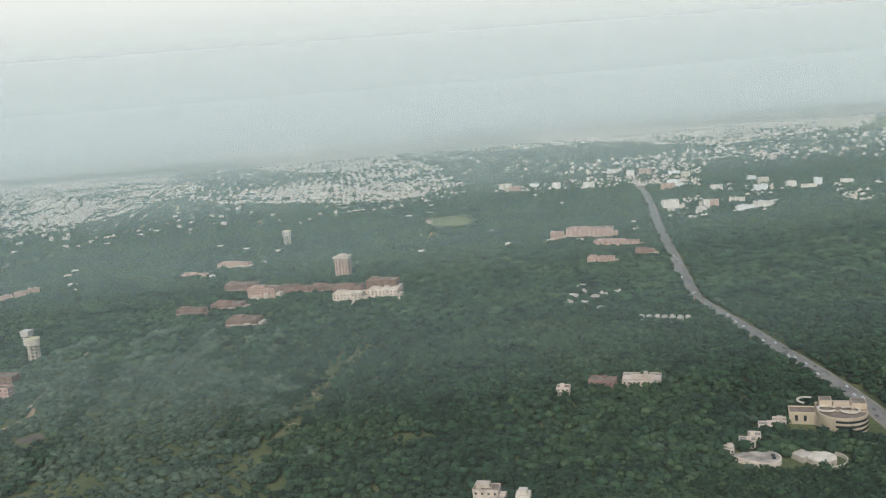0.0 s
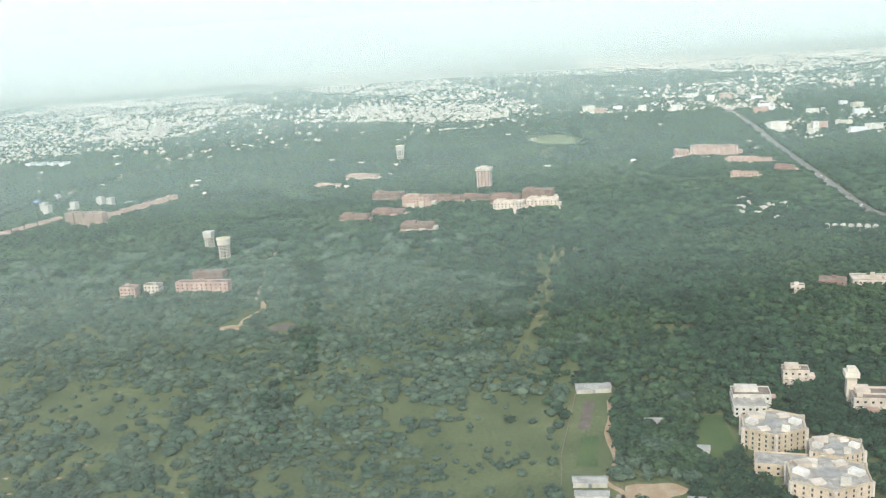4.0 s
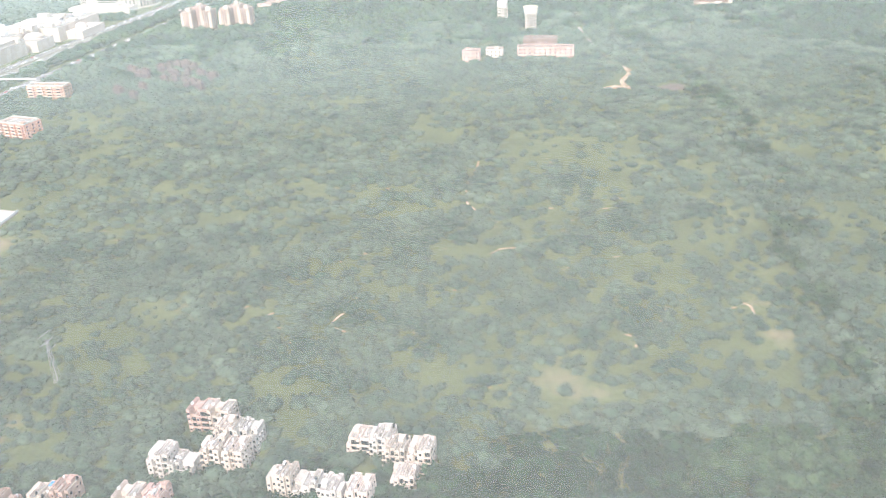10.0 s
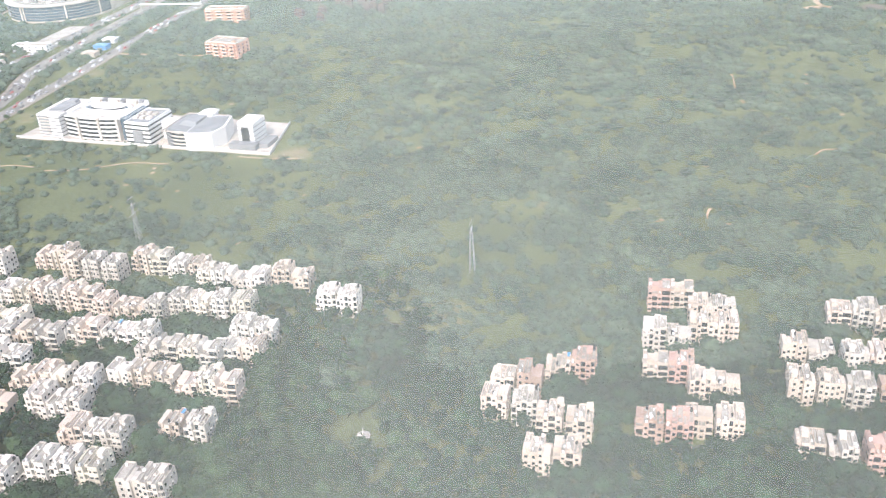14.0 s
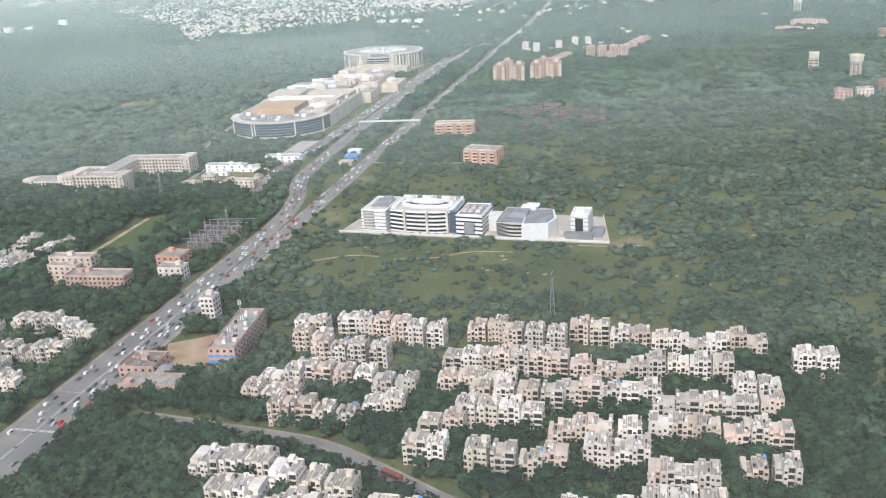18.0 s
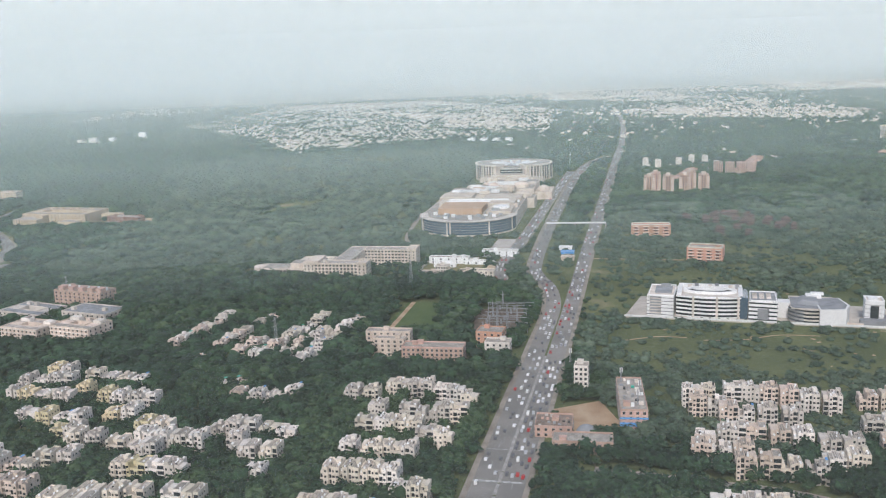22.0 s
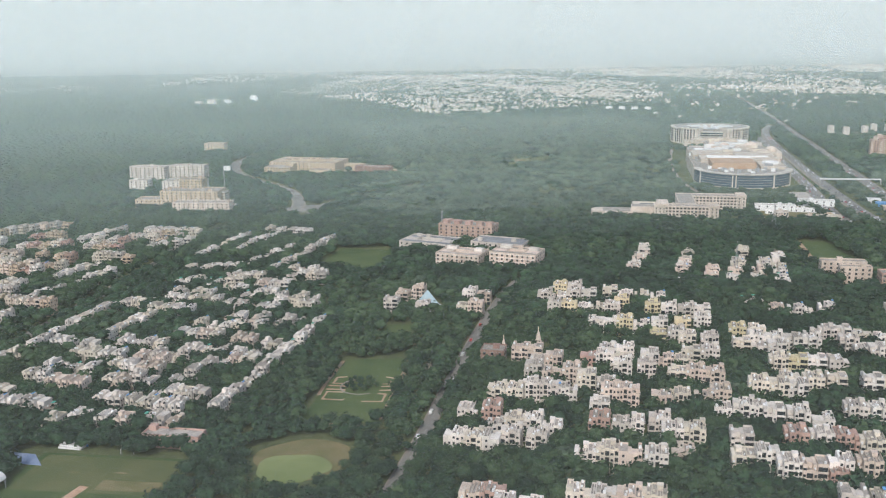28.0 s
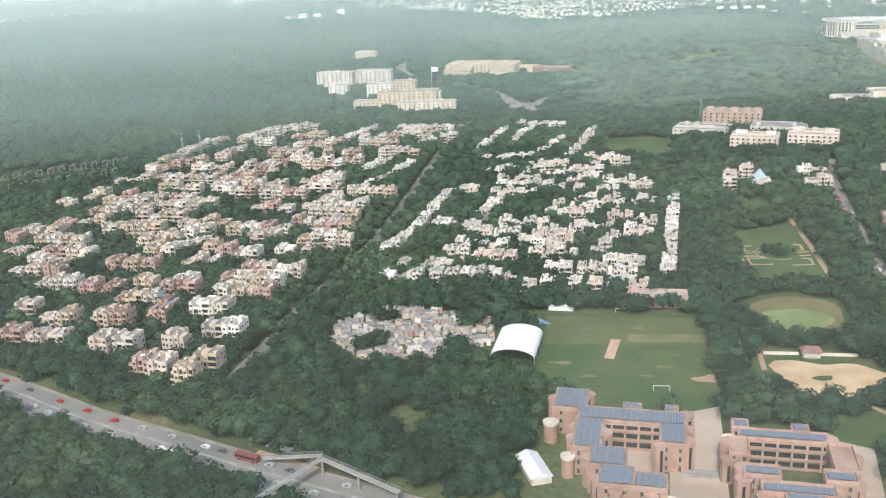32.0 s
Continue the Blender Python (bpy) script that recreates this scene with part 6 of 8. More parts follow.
for k in range(2):
    yard = patch("switchyard", [(-2349, 845 + 45 * k), (-2226, 894 + 40 * k), (-2233, 916 + 40 * k), (-2357, 871 + 45 * k)], M_EARTH, "gravelled electrical switchyard beyond the colony", "substation")
    for i in range(12):
        x, y = -2325 + 9 * i, 812 + 45 * k + 4.2 * i
        part("gantry", Geo().beam((x, y, 0), (x, y, 11), 0.6).beam((x + 2, y + 9, 0), (x + 2, y + 9, 11), 0.6).beam((x, y, 10.7), (x + 2, y + 9, 10.7), 0.6), M_STEEL, yard)

# the market corner by the main road
slab("office_tower", -1211, 564, 9, 10, 6, "white", "slim white tower with roof aerials", -19, 3.3, 3, 3)
mk = slab("market_hall", -1190, 524, 16, 56, 4, "rose", "long market block with blue shop bands", -14, 3.2, 4, 12, near=True)
part("shop_band", Geo().box(-8.3, -28.4, 3.0, 8.3, -28, 5.4).box(-8.3, -28.4, 7.6, 8.3, -28, 8.6), M_BLUE, mk, "bright blue shop band")
for i in range(16):
    x, y, w = -6.5 + (i * 5) % 12, -25 + 3.2 * i, 0.6 + (i * 7 % 5) * 0.3
    part("roof_clutter", Geo().box(x, y, 12.8, x + w + 0.8, y + w + 0.5, 13.6 + (i * 3 % 4) * 0.5), (M_STEEL, WALLS["pure"], WALLS["grey"], WALLS["white"], M_TANK, M_GREEN)[i % 6 if i != 5 else 0], mk)
plz = patch("market_yard", [(-1236, 540), (-1203, 548), (-1200, 500), (-1230, 495)], M_SOIL, "dusty market yard with parked cars", "yard")
dm = slab("community_hall", -1233, 478, 34, 14, 2, "rose", "low tan hall beside a grey dome", -16, 3.4, 7, 3)
part("dome", Geo().cyl(2, 13, 3, 6.5, 3, 18, 0, 6).cyl(2, 13, 6, 6, 2.2, 18, 0, 4).cyl(2, 13, 8.2, 4, 1.4, 18, 0, 1), WALLS["slate"], dm, "grey dome")
ch = slab("community_hall", -1243, 506, 22, 20, 2, "rose", "brown hall with a cluttered roof terrace", -16, 3.3, 5, 4, roof=M_BROWN)
for i in range(12):
    x, y = -9 + (i * 5.3) % 18, -8 + (i * 3.7) % 16
    part("roof_clutter", Geo().box(x, y, 6.6, x + 1.6, y + 1.1, 7.3 + 0.4 * (i % 3)), (WALLS["grey"], M_STEEL, M_TANK, WALLS["rose"])[i % 4], ch)
for x, y, w, style in ((-1278, 915, 18, "peach"), (-1225, 908, 26, "cream"), (-1250, 980, 44, "pure"), (-1190, 1000, 40, "pure"), (-1262, 940, 14, "grey")):
    slab("pavilion", x, y, w, 10, 2, style, "low flat pavilion in the mall forecourt", -19, 3.2, 5, 2)
for x, y, w, d, style in ((-1246, 905, 10, 7, "white"), (-1238, 925, 16, 8, "peach"), (-1257, 962, 24, 6, "pure"), (-1222, 966, 26, 6, "pure"), (-1268, 910, 8, 6, "rose"), (-1230, 892, 12, 8, "cream"), (-1212, 930, 8, 8, "sand"), (-1206, 948, 7, 6, "white")):
    slab("site_hut", x, y, w, d, 1, style, "low flat-roofed site hut beside the mall approach", -19, 3.6, 3, 1, group="site huts", clear=6.0)
thing("garden_wall", band(Geo(), [(-1300, 905), (-1268, 1004), (-1216, 990)], 0.6, -0.5, 2.2), WALLS["white"], "long low white compound wall by the malls", "wall", kind="structure")
patch("bare_ground", oval(-1262, 930, 22, 12, 20, 0.2, -19), M_SOIL, "worn sandy building plot near the malls", "clearing", 0.14)
patch("bare_ground", oval(-1220, 912, 14, 9, 20, 0.2, -19), M_PALE, "pale trodden yard near the malls", "clearing", 0.16)
patch("mall_apron", [(-1206, 1010), (-1180, 1002), (-1150, 1088), (-1176, 1096)], M_PALE, "pale paved apron before the mall", "plaza", 0.12)
patch("forecourt", [(-1292, 925), (-1225, 930), (-1205, 990), (-1270, 985)], M_DRY, "dry patchy forecourt lawn", "lawn")
fb = thing("footbridge", Geo().beam((-1104, 1150, 7), (-1030, 1130, 7), 1.8), WALLS["pure"], "white footbridge over the carriageways", "footbridge")
for x, y in ((-1104, 1150), (-1068, 1140), (-1030, 1130)):
    part("pier", Geo().cyl(x, y, -1, 1.0, 7, 10), M_CONC, fb)
for x, y, m in ((-1116, 985, M_BLUE), (-1112, 1010, WALLS["pure"]), (-1122, 960, WALLS["peach"]), (-838, 1825, M_BLUE), (-880, 1700, WALLS["rose"]), (-906, 1620, WALLS["rose"]), (-935, 1540, WALLS["peach"])):
    ob = thing("kiosk", Geo().box(-7, -5, -1, 7, 5, 4).box(-7.6, -5.6, 4, 7.6, 5.6, 4.6), m, "small roadside shed with a coloured sheet roof", "kiosk", "roadside sheds")
    part("shutter", Geo().box(-3, -5.1, 0, 3, -5, 2.6), M_STEEL, ob)
    put(ob, x, y, 0, -19)
    clear_box(x, y, 16, 14, -19)

# temple spires
for x, y, s in ((-1617, 558, 0.72), (-1640, 558, 0.6)):
    ob = thing("temple_spire", Geo().cyl(0, 0, -1, 3.6 * s, 10 * s, 8).cyl(0, 0, 9 * s, 3.4 * s, 9 * s, 8, 0, 1.2 * s).cyl(0, 0, 18 * s, 1.2 * s, 4 * s, 8, 0, 0.1), WALLS["peach"], "tapering pink temple spire", "temple", "temple spires")
    part("finial", Geo().cyl(0, 0, 22 * s, 0.3, 1.6, 6), WALLS["yellow"], ob)
    put(ob, x, y)
    clear_box(x, y, 12, 12, 0)
slab("temple_hall", -1648, 549, 15, 13, 3, "brick", "red brick temple hall", -19, 3.3, 3, 3)
cp = thing("canopy", Geo().cyl(0, 0, 3, 6, 1.8, 12, 0, 1), surface("red_sheet", (0.55, 0.08, 0.07), (0.65, 0.14, 0.10), 0.4, 3.0), "small red tent canopy among trees", "canopy")
part("post", Geo().cyl(0, 0, -1, 0.25, 4.5, 6), M_STEEL, cp)
put(cp, -1491, 640)
pv = thing("park_pavilion", Geo().cyl(0, 0, 4, 6, 2, 10, 0, 3).cyl(0, 0, 6, 3, 2.6, 10, 0, 0.4).cyl(0, 0, 8.6, 0.4, 3, 6), WALLS["grey"], "small white domed park pavilion", "pavilion")
for i in range(6):
    part("column", Geo().cyl(4.6 * math.cos(i * 1.047), 4.6 * math.sin(i * 1.047), -1, 0.35, 5.2, 8), WALLS["pure"], pv)
pv.matrix_basis = pose(-872, 316, 0) @ Matrix.Scale(0.5, 4)
patch("lawn", oval(-876, 320, 12, 8), M_GROUND, "worn park lawn with sandy paths", "lawn")
trail([(-1288, 1090), (-1283, 1160), (-1255, 1290), (-1210, 1430), (-1160, 1560)], 6.0, M_PAVE, "pale service lane behind the shopping mall")
for cx, cy, rx, ry in ((-1300, 1200, 8, 26), (-1286, 1290, 9, 34), (-1268, 1400, 10, 30), (-1245, 1500, 12, 30)):
    clear_poly(oval(cx, cy, rx, ry, 20, 0.3, -15), thin)
patch("bare_ground", oval(-1330, 2080, 16, 60, 20, 0.15, -70), M_DRY, "pale dry clearing in the woods", "clearing")
patch("bare_ground", [(-78, 652), (-62, 650), (-100, 524), (-118, 530)], M_GROUND, "rough garden beds inside the walled strip", "garden", 0.04)
patch("garden_plot", [(-96, 588), (-84, 585), (-98, 540), (-112, 544)], M_LAWN, "dark green vegetable plot in the walled strip", "garden", 0.08)
patch("garden_plot", [(-78, 646), (-70, 644), (-88, 596), (-96, 598)], M_EARTH, "dug brown garden plot in the walled strip", "garden", 0.08)
patch("bare_ground", [(-122, 495), (-106, 490), (-128, 425), (-148, 428)], M_PAVE, "dusty paved yard inside the walled strip", "yard", 0.04)
for x, y, z in ((-1190, 545, 13), (-1186, 520, 13), (-1192, 505, 13), (-1217, 570, 20)):
    mast = thing("antenna_mast", Geo().beam((-0.5, 0, 0), (-0.2, 0, 10), 0.16).beam((0.5, 0, 0), (0.2, 0, 10), 0.16).beam((0, 0.6, 0), (0, 0.2, 10), 0.16), M_STEEL, "slim steel antenna mast on a flat roof", "mast", "antenna masts")
    for k in (6.5, 8.2):
        part("antenna", Geo().box(-0.9, -0.3, k, -0.5, 0.1, k + 1.5).box(0.5, -0.3, k, 0.9, 0.1, k + 1.5), WALLS["pure"], mast)
    put(mast, x, y, z)
patch("junction", oval(-1792, 1128, 17, 26, 20, 0.15, -20), M_ROAD, "wide asphalt junction at the edge of the woods", "road", 0.3)
for i in range(4):
    bus = thing("bus", Geo().box(-1.3, -5.5, 0.4, 1.3, 5.5, 3.1), surface("yellow_bus_paint", (0.62, 0.42, 0.06), (0.66, 0.46, 0.08), 1.0, 5.0, 0.4, 0.0) if i == 0 else bus.data.materials[0], "parked yellow bus at the roadside", "bus", "parked yellow buses")
    part("window_band", Geo().box(-1.33, -5.0, 1.5, 1.33, 5.2, 2.5), M_WIN, bus)
    put(bus, -1846 + 9 * i, 1290 - 16 * i, 0.2, 30)

# ---- the red stone school, its field, the park and the pond ----
SX, SY = -1893, 323


def ring_poly(pts):
    c, s = math.cos(radians(GRID)), math.sin(radians(GRID))
    return [(SX + 1.06 * (c * x - s * y), SY + 1.06 * (s * x + c * y)) for x, y in pts]


M_YARD = surface("warm_paving", (0.43, 0.335, 0.26), (0.56, 0.45, 0.36), 0.04, 1.0, 0.9, 0.03, grain_amp=0.06)
M_RUST = plaster("rust_stone", (0.36, 0.225, 0.17), (0.49, 0.335, 0.265))


def school_wing(name, boxes, storeys, label, skip=()):
    """A stone wing of joined boxes (x0, y0, x1, y1) with solar panels on its roofs."""
    H = 3.7
    h, e0 = storeys * H, 0.02
    g, rim = Geo(), Geo()
    for i, (x0, y0, x1, y1) in enumerate(boxes):
        e = 0.02 * i
        g.box(x0, y0, -1, x1, y1, h + e)
        rim.ring(x0 - 0.1, y0 - 0.1, x1 + 0.1, y1 + 0.1, h - 0.3 + e, 1.3, 0.35)
    ob = thing(name, g, M_RUST, label, "school")
    part("parapet", rim, M_RUST, ob)
    for i, (x0, y0, x1, y1) in enumerate(boxes):
        n, m = max(2, int((x1 - x0) / 5.0)), max(1, int((y1 - y0) / 6.0))
        if x1 - x0 > 24:  # dark strips stand in for the shade in verandahs onto the court
            for k in range(storeys):
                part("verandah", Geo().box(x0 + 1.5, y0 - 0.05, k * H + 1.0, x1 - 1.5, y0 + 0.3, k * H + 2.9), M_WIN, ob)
                part("ledge", Geo().box(x0 + 1, y0 - 0.9, k * H + 0.2, x1 - 1, y0, k * H + 1.0), M_RUST, ob)
            for c in range(int((x1 - x0) / 5)):
                part("pillar", Geo().box(x0 + 3 + 5 * c, y0 - 0.8, -1, x0 + 3.8 + 5 * c, y0 + 0.1, h), M_RUST, ob)
        else:
            windows(ob, x0, y0, x1, y0, n, storeys, H, 0.9, 2.1)
        windows(ob, x1, y0, x1, y1, m, storeys, H, 0.9, 2.1)
        part("cornice", Geo().box(x0 - 0.25, y0 - 0.25, h - 1.1 + 0.01 * i, x1 + 0.25, y1 + 0.25, h - 0.7 + 0.01 * i), M_RUST, ob)
        if i in skip:
            continue
        deck = part("roof", Geo().box(x0 + 0.3, y0 + 0.3, h + e0 * i, x1 - 0.3, y1 - 0.3, h + 0.06 + e0 * i), M_ROOF, ob)
        rows = max(1, int((y1 - y0 - 1.0) / 3.2))
        for r in range(rows):
            yy = y0 + 1.2 + r * (y1 - y0 - 2.0) / rows
            cols = max(1, int((x1 - x0 - 1.2) / 2.1))
            for c in range(cols):
                xx = x0 + 0.9 + c * (x1 - x0 - 1.8) / cols
                p = part("solar_panel", SOLAR, None, deck)
                p.matrix_basis = pose(xx, yy, h + 0.9, 12, 0, 0)
    ob.matrix_basis = pose(SX, SY, 0, 0, 0, GRID) @ Matrix.Scale(1.06, 4)
    return ob


sg = Geo().box(0, 0, 0, 2.0, 3.0, 0.08, 0)
sg.box(-0.04, -0.04, -0.02, 2.04, 0.06, 0.1, 1).box(-0.04, 2.94, -0.02, 2.04, 3.04, 0.1, 1).box(0.94, 0, 0.08, 1.06, 3.0, 0.09, 1).box(0, 1.46, 0.08, 2.0, 1.56, 0.09, 1).box(-0.03, 0, 0.08, 0.07, 3.0, 0.09, 1)
sg.box(0.9, 0.2, -0.9, 1.1, 0.4, 0, 1).box(0.9, 2.6, -1.5, 1.1, 2.8, 0, 1)
SOLAR = sg.mesh("solar_panel", M_SOLAR, M_STEEL)
school_wing("school_building", [(-31, 2, -18, 18), (-21, -6, 20, 4), (-21, -27, -10, -6), (-14, -38, -1, -26), (10, -20, 20, -6), (-10, -50, 2, -38), (2, -50, 13, -41), (-4, 4, 3, 9), (12, 4, 17, 9)], 3, "rust stone school with solar panels on stepped roofs")
school_wing("school_building", [(38, -11, 69, -4), (34, -22, 41, -11), (38, -36, 50, -29), (43, -46, 66, -39), (64, -36, 74, -29), (68, -29, 76, -11), (36, -4, 42, 2), (57, -4, 63, 1), (50, -58, 62, -46)], 3, "rust stone school wing with solar panels and round corners", (1, 5))
turrets = ((-31, -4, 3), (-22, -28, 2.6), (14, -51, 2.6), (35, -6, 2.6), (71, -44, 4))
for x, y, r in turrets:
    px, py = ring_poly([(x, y)])[0]
    ob = thing("stair_turret", Geo().cyl(0, 0, -1, r, 9, 16), M_RUST, "round rust stone stair turret with pale cap", "tower", "school turrets")
    part("cap", Geo().cyl(0, 0, 8, r + 0.3, 1.0, 16), WALLS["cream"], ob)
    put(ob, px, py)
for x, y, r, k in ((-21, -12, 2.6, 11.6), (-21, -20, 2.6, 11.6), (-14, -33, 2.6, 11.6), (-10, -45, 2.8, 10.5), (-4, -50, 2.6, 9.5), (8, -50, 2.6, 9.5), (20, -16, 3.0, 11.6), (20, -8, 3.0, 11.6), (10, -20, 2.6, 11.6), (-31, 10, 2.8, 11.6), (-18, 18, 2.6, 10),
                   (20, 3, 3, 12), (-10, -16, 3.4, 12.2), (38, -30, 3.0, 11), (38, -36, 3.0, 10), (44, -46, 3.0, 10.5), (56, -46, 2.6, 9), (66, -42, 3, 11), (34, -14, 3, 11.6), (34, -22, 3, 9), (74, -33, 3, 10), (69, -8, 3.2, 12), (76, -18, 2.6, 11)):
    px, py = ring_poly([(x, y)])[0]
    ob = thing("stone_bay", Geo().cyl(0, 0, -1, r, k + 1, 8).cyl(0, 0, k, r + 0.25, 0.7, 8), M_RUST, "eight-sided rust stone bay on the school wall", "bay", "school bays")
    part("window_slot", Geo().box(-0.5, -r - 0.05, 1.2, 0.5, -r + 0.6, k - 1.2), M_WIN, ob)
    put(ob, px, py, 0, GRID + 22.5 * (k > 11))
patch("school_yard", ring_poly([(20, 26), (34, 34), (34, -60), (14, -60), (14, -20), (20, -20)]), M_YARD, "pale paved lane between school wings", "yard", 0.17)
patch("school_yard", ring_poly([(-10, -26), (10, -26), (10, -6), (-10, -6)]), M_YARD, "inner school courtyard paved in grey", "yard", 0.19)
patch("school_yard", ring_poly([(76, 12), (88, 8), (84, -40), (68, -58), (76, -30)]), M_YARD, "pale concrete yard beside the school", "yard", 0.21)
clear_poly(ring_poly([(-36, 22), (90, 16), (88, -64), (-38, -64)]))
st = thing("stage_steps", Geo().box(19, -24, 0, 33, -22, 1.2).box(19, -22, 0, 33, -20, 0.8).box(19, -20, 0, 33, -18, 0.4), M_CONC, "broad concrete steps in the school lane", "steps")
put(st, SX, SY, 0.1, GRID)
field = patch("playing_field", [(-1902, 466), (-1820, 446), (-1852, 340), (-1890, 350), (-1926, 378)], M_LAWN, "school football and cricket field with worn turf", "field")
part("pitch", Geo().turned(-1876, 413, 0.1, 5.0, 24, 0.03, -24), surface("clay_pitch", (0.50, 0.31, 0.20), (0.60, 0.41, 0.28), 0.2, 1.5, 0.95, 0.2), field, "bare clay cricket pitch")
part("worn_turf", Geo().prism(oval(-1842, 372, 7, 4, 14, 0.2), 0.1, 0.116), M_SOIL, field)
for x, y, s in ((-1905, 402, 3.0), (-1868, 380, 2.0), (-1858, 388, 2.4), (-1848, 400, 1.4), (-1880, 440, 1.6), (-1856, 436, 1.8), (-1895, 385, 2.2), (-1838, 392, 1.5)):
    part("worn_turf", Geo().prism(oval(x, y, s * 1.8, s * 0.6, 12, 0.3, -15), 0.1, 0.13), M_DRY, field)
part("mown_band", Geo().turned(-1845, 420, 0.1, 40, 10, 0.012, -13), M_DRY, field, "pale mown band")
for x, y in ((-1858, 458), (-1867, 364)):
    g = Geo().beam((-3.6, 0, 0), (-3.6, 0, 2.6), 0.18).beam((3.6, 0, 0), (3.6, 0, 2.6), 0.18).beam((-3.6, 0, 2.6), (3.6, 0, 2.6), 0.18)
    put(thing("goal", g, WALLS["pure"], "white football goal frame on the field", "goal", "football goals"), x, y, 0.1, -14)
cv = thing("sports_canopy", None, None, "white vaulted membrane canopy beside the field", "canopy")
vault = Geo()
for i in range(10):
    a0, a1 = math.pi * i / 10, math.pi * (i + 1) / 10
    x0, z0, x1, z1 = -11 * math.cos(a0), 5 + 4.5 * math.sin(a0), -11 * math.cos(a1), 5 + 4.5 * math.sin(a1)
    k = len(vault.v)
    vault.v += [(x0, -16, z0), (x1, -16, z1), (x1, 16, z1), (x0, 16, z0), (x0, -16, z0 - 0.3), (x1, -16, z1 - 0.3), (x1, 16, z1 - 0.3), (x0, 16, z0 - 0.3)]
    vault.f += [(k, k + 1, k + 2, k + 3), (k + 7, k + 6, k + 5, k + 4), (k, k + 4, k + 5, k + 1), (k + 3, k + 2, k + 6, k + 7)]
    vault.m += [0] * 4
part("membrane", vault, glass("white_membrane", (0.80, 0.79, 0.77), 0.6), cv)
for y in (-15, -5, 5, 15):
    for x in (-10.8, 10.8):
        part("post", Geo().cyl(x, y, -1, 0.3, 6, 8), M_STEEL, cv)
put(cv, -1924, 417, 0, -19)
clear_box(-1924, 417, 32, 42, -19)
patch("sports_court", [(-1921, 470), (-1906, 464), (-1899, 450), (-1914, 455)], surface("court_acrylic", (0.20, 0.27, 0.42), (0.27, 0.34, 0.48), 0.2, 2.0), "blue-grey basketball court", "court", 0.12)
stand = thing("bleachers", Geo().box(-7, 0, -1, 7, 1.5, 0.8).box(-7, 1.5, -1, 7, 3, 1.6).box(-7, 3, -1, 7, 4.5, 2.4), WALLS["pure"], "small white stepped spectator stand", "stand")
part("screen", Geo().box(-8, 5, -1, 8, 5.3, 5), M_BLUE, stand, "blue back screen")
put(stand, -1890, 468, 0, -19)
at_front("clubhouse", -1852, 466, -1821, 457, 10, 2, "rose", "low dusty pink clubhouse behind the field", nf=6, ns=2)
shed = thing("shed", Geo().box(-4, -9, -1, 4, 9, 3), WALLS["white"], "long shed with white sheet roof under trees", "shed")
part("roof", Geo().prism([(-4.6, -9.5), (4.6, -9.5), (4.6, 9.5), (-4.6, 9.5)], 3, 5, 0, [(-0.2, -9.5), (0.2, -9.5), (0.2, 9.5), (-0.2, 9.5)]), WALLS["pure"], shed)
put(shed, -1937, 307, 0, 8)
clear_box(-1937, 307, 14, 24, 8)
patch("grass_verge", oval(-1984, 356, 11, 8), M_GROUND, "rough grass glade under trees", "clearing", 0.05)

# the park with its formal beds, pond and sandy playground
PX, PY = -1735.0, 534.0


def park(pts):
    c, s = math.cos(radians(-15)), math.sin(radians(-15))
    return [(PX + c * x - s * y, PY + s * x + c * y) for x, y in pts]


patch("park_lawn", park([(-20, 50), (22, 50), (23, -50), (-22, -50)]), M_LAWN, "trimmed park lawn with formal beds", "lawn")
for pts, w in (([(-22, 46), (-23, 10), (-22, -14)], 1.5), ([(21, 92), (23, 52), (24, 10), (24, -46)], 2.4), ([(-18, 16), (-18, 6), (-9, 6), (-9, 2), (-20, 2)], 1.1), ([(-20, -4), (-8, -4), (-8, -8)], 1.1),
               ([(-8, -8), (-18, -8), (-18, -20), (-5, -20), (-5, -16), (6, -16), (6, -21), (19, -21), (19, -10)], 1.1), ([(19, -10), (10, -8), (10, -4), (21, -4)], 1.1), ([(21, 2), (11, 2), (11, 6), (18, 6), (18, 16), (12, 18)], 1.1), ([(-18, 16), (-12, 18)], 1.1), ([(-18, -54), (22, -56)], 1.0)):
    thing("garden_path", band(Geo(), park(pts), w + 0.7, -0.3, 0.3), M_SOIL, "sandy formal garden path edged with hedges", "path", kind="structure")
    clear_line(park(pts), w + 2)
rose_bed = thing("garden_circle", Geo().arc(0, 0, -0.3, 0.6, 12.5, 13.4, 0, 360, 40), M_PAVE, "round stone edging of the palm garden", "garden bed", kind="structure")
put(rose_bed, *park([(1, 2)])[0])
part("planting", Geo().cyl(0, 0, -0.3, 12.5, 0.5, 40), surface("dark_planting", (0.018, 0.03, 0.014), (0.04, 0.055, 0.025), 0.2, 2.0), rose_bed)
patch("park_lawn", park([(-8, 120), (12, 120), (14, 96), (-6, 92)]), M_LAWN, "small shaded park lawn", "lawn")
patch("pond_bank", oval(-1766, 440, 25, 24, 24, 0.05), M_DRY, "dry earthen bank round the pond", "bank", 0.06)
clear_poly(oval(-1776, 412, 19, 11))
clear_poly(oval(-1794, 342, 19, 6))
patch("pond", oval(-1771, 430, 19, 16, 24, 0.06), M_POND, "algae-green park pond", "pond", 0.12)
patch("playground_lawn", oval(-1797, 368, 25, 24, 24, 0.06), M_LAWN, "patchy lawn round the playground", "lawn", 0.05)
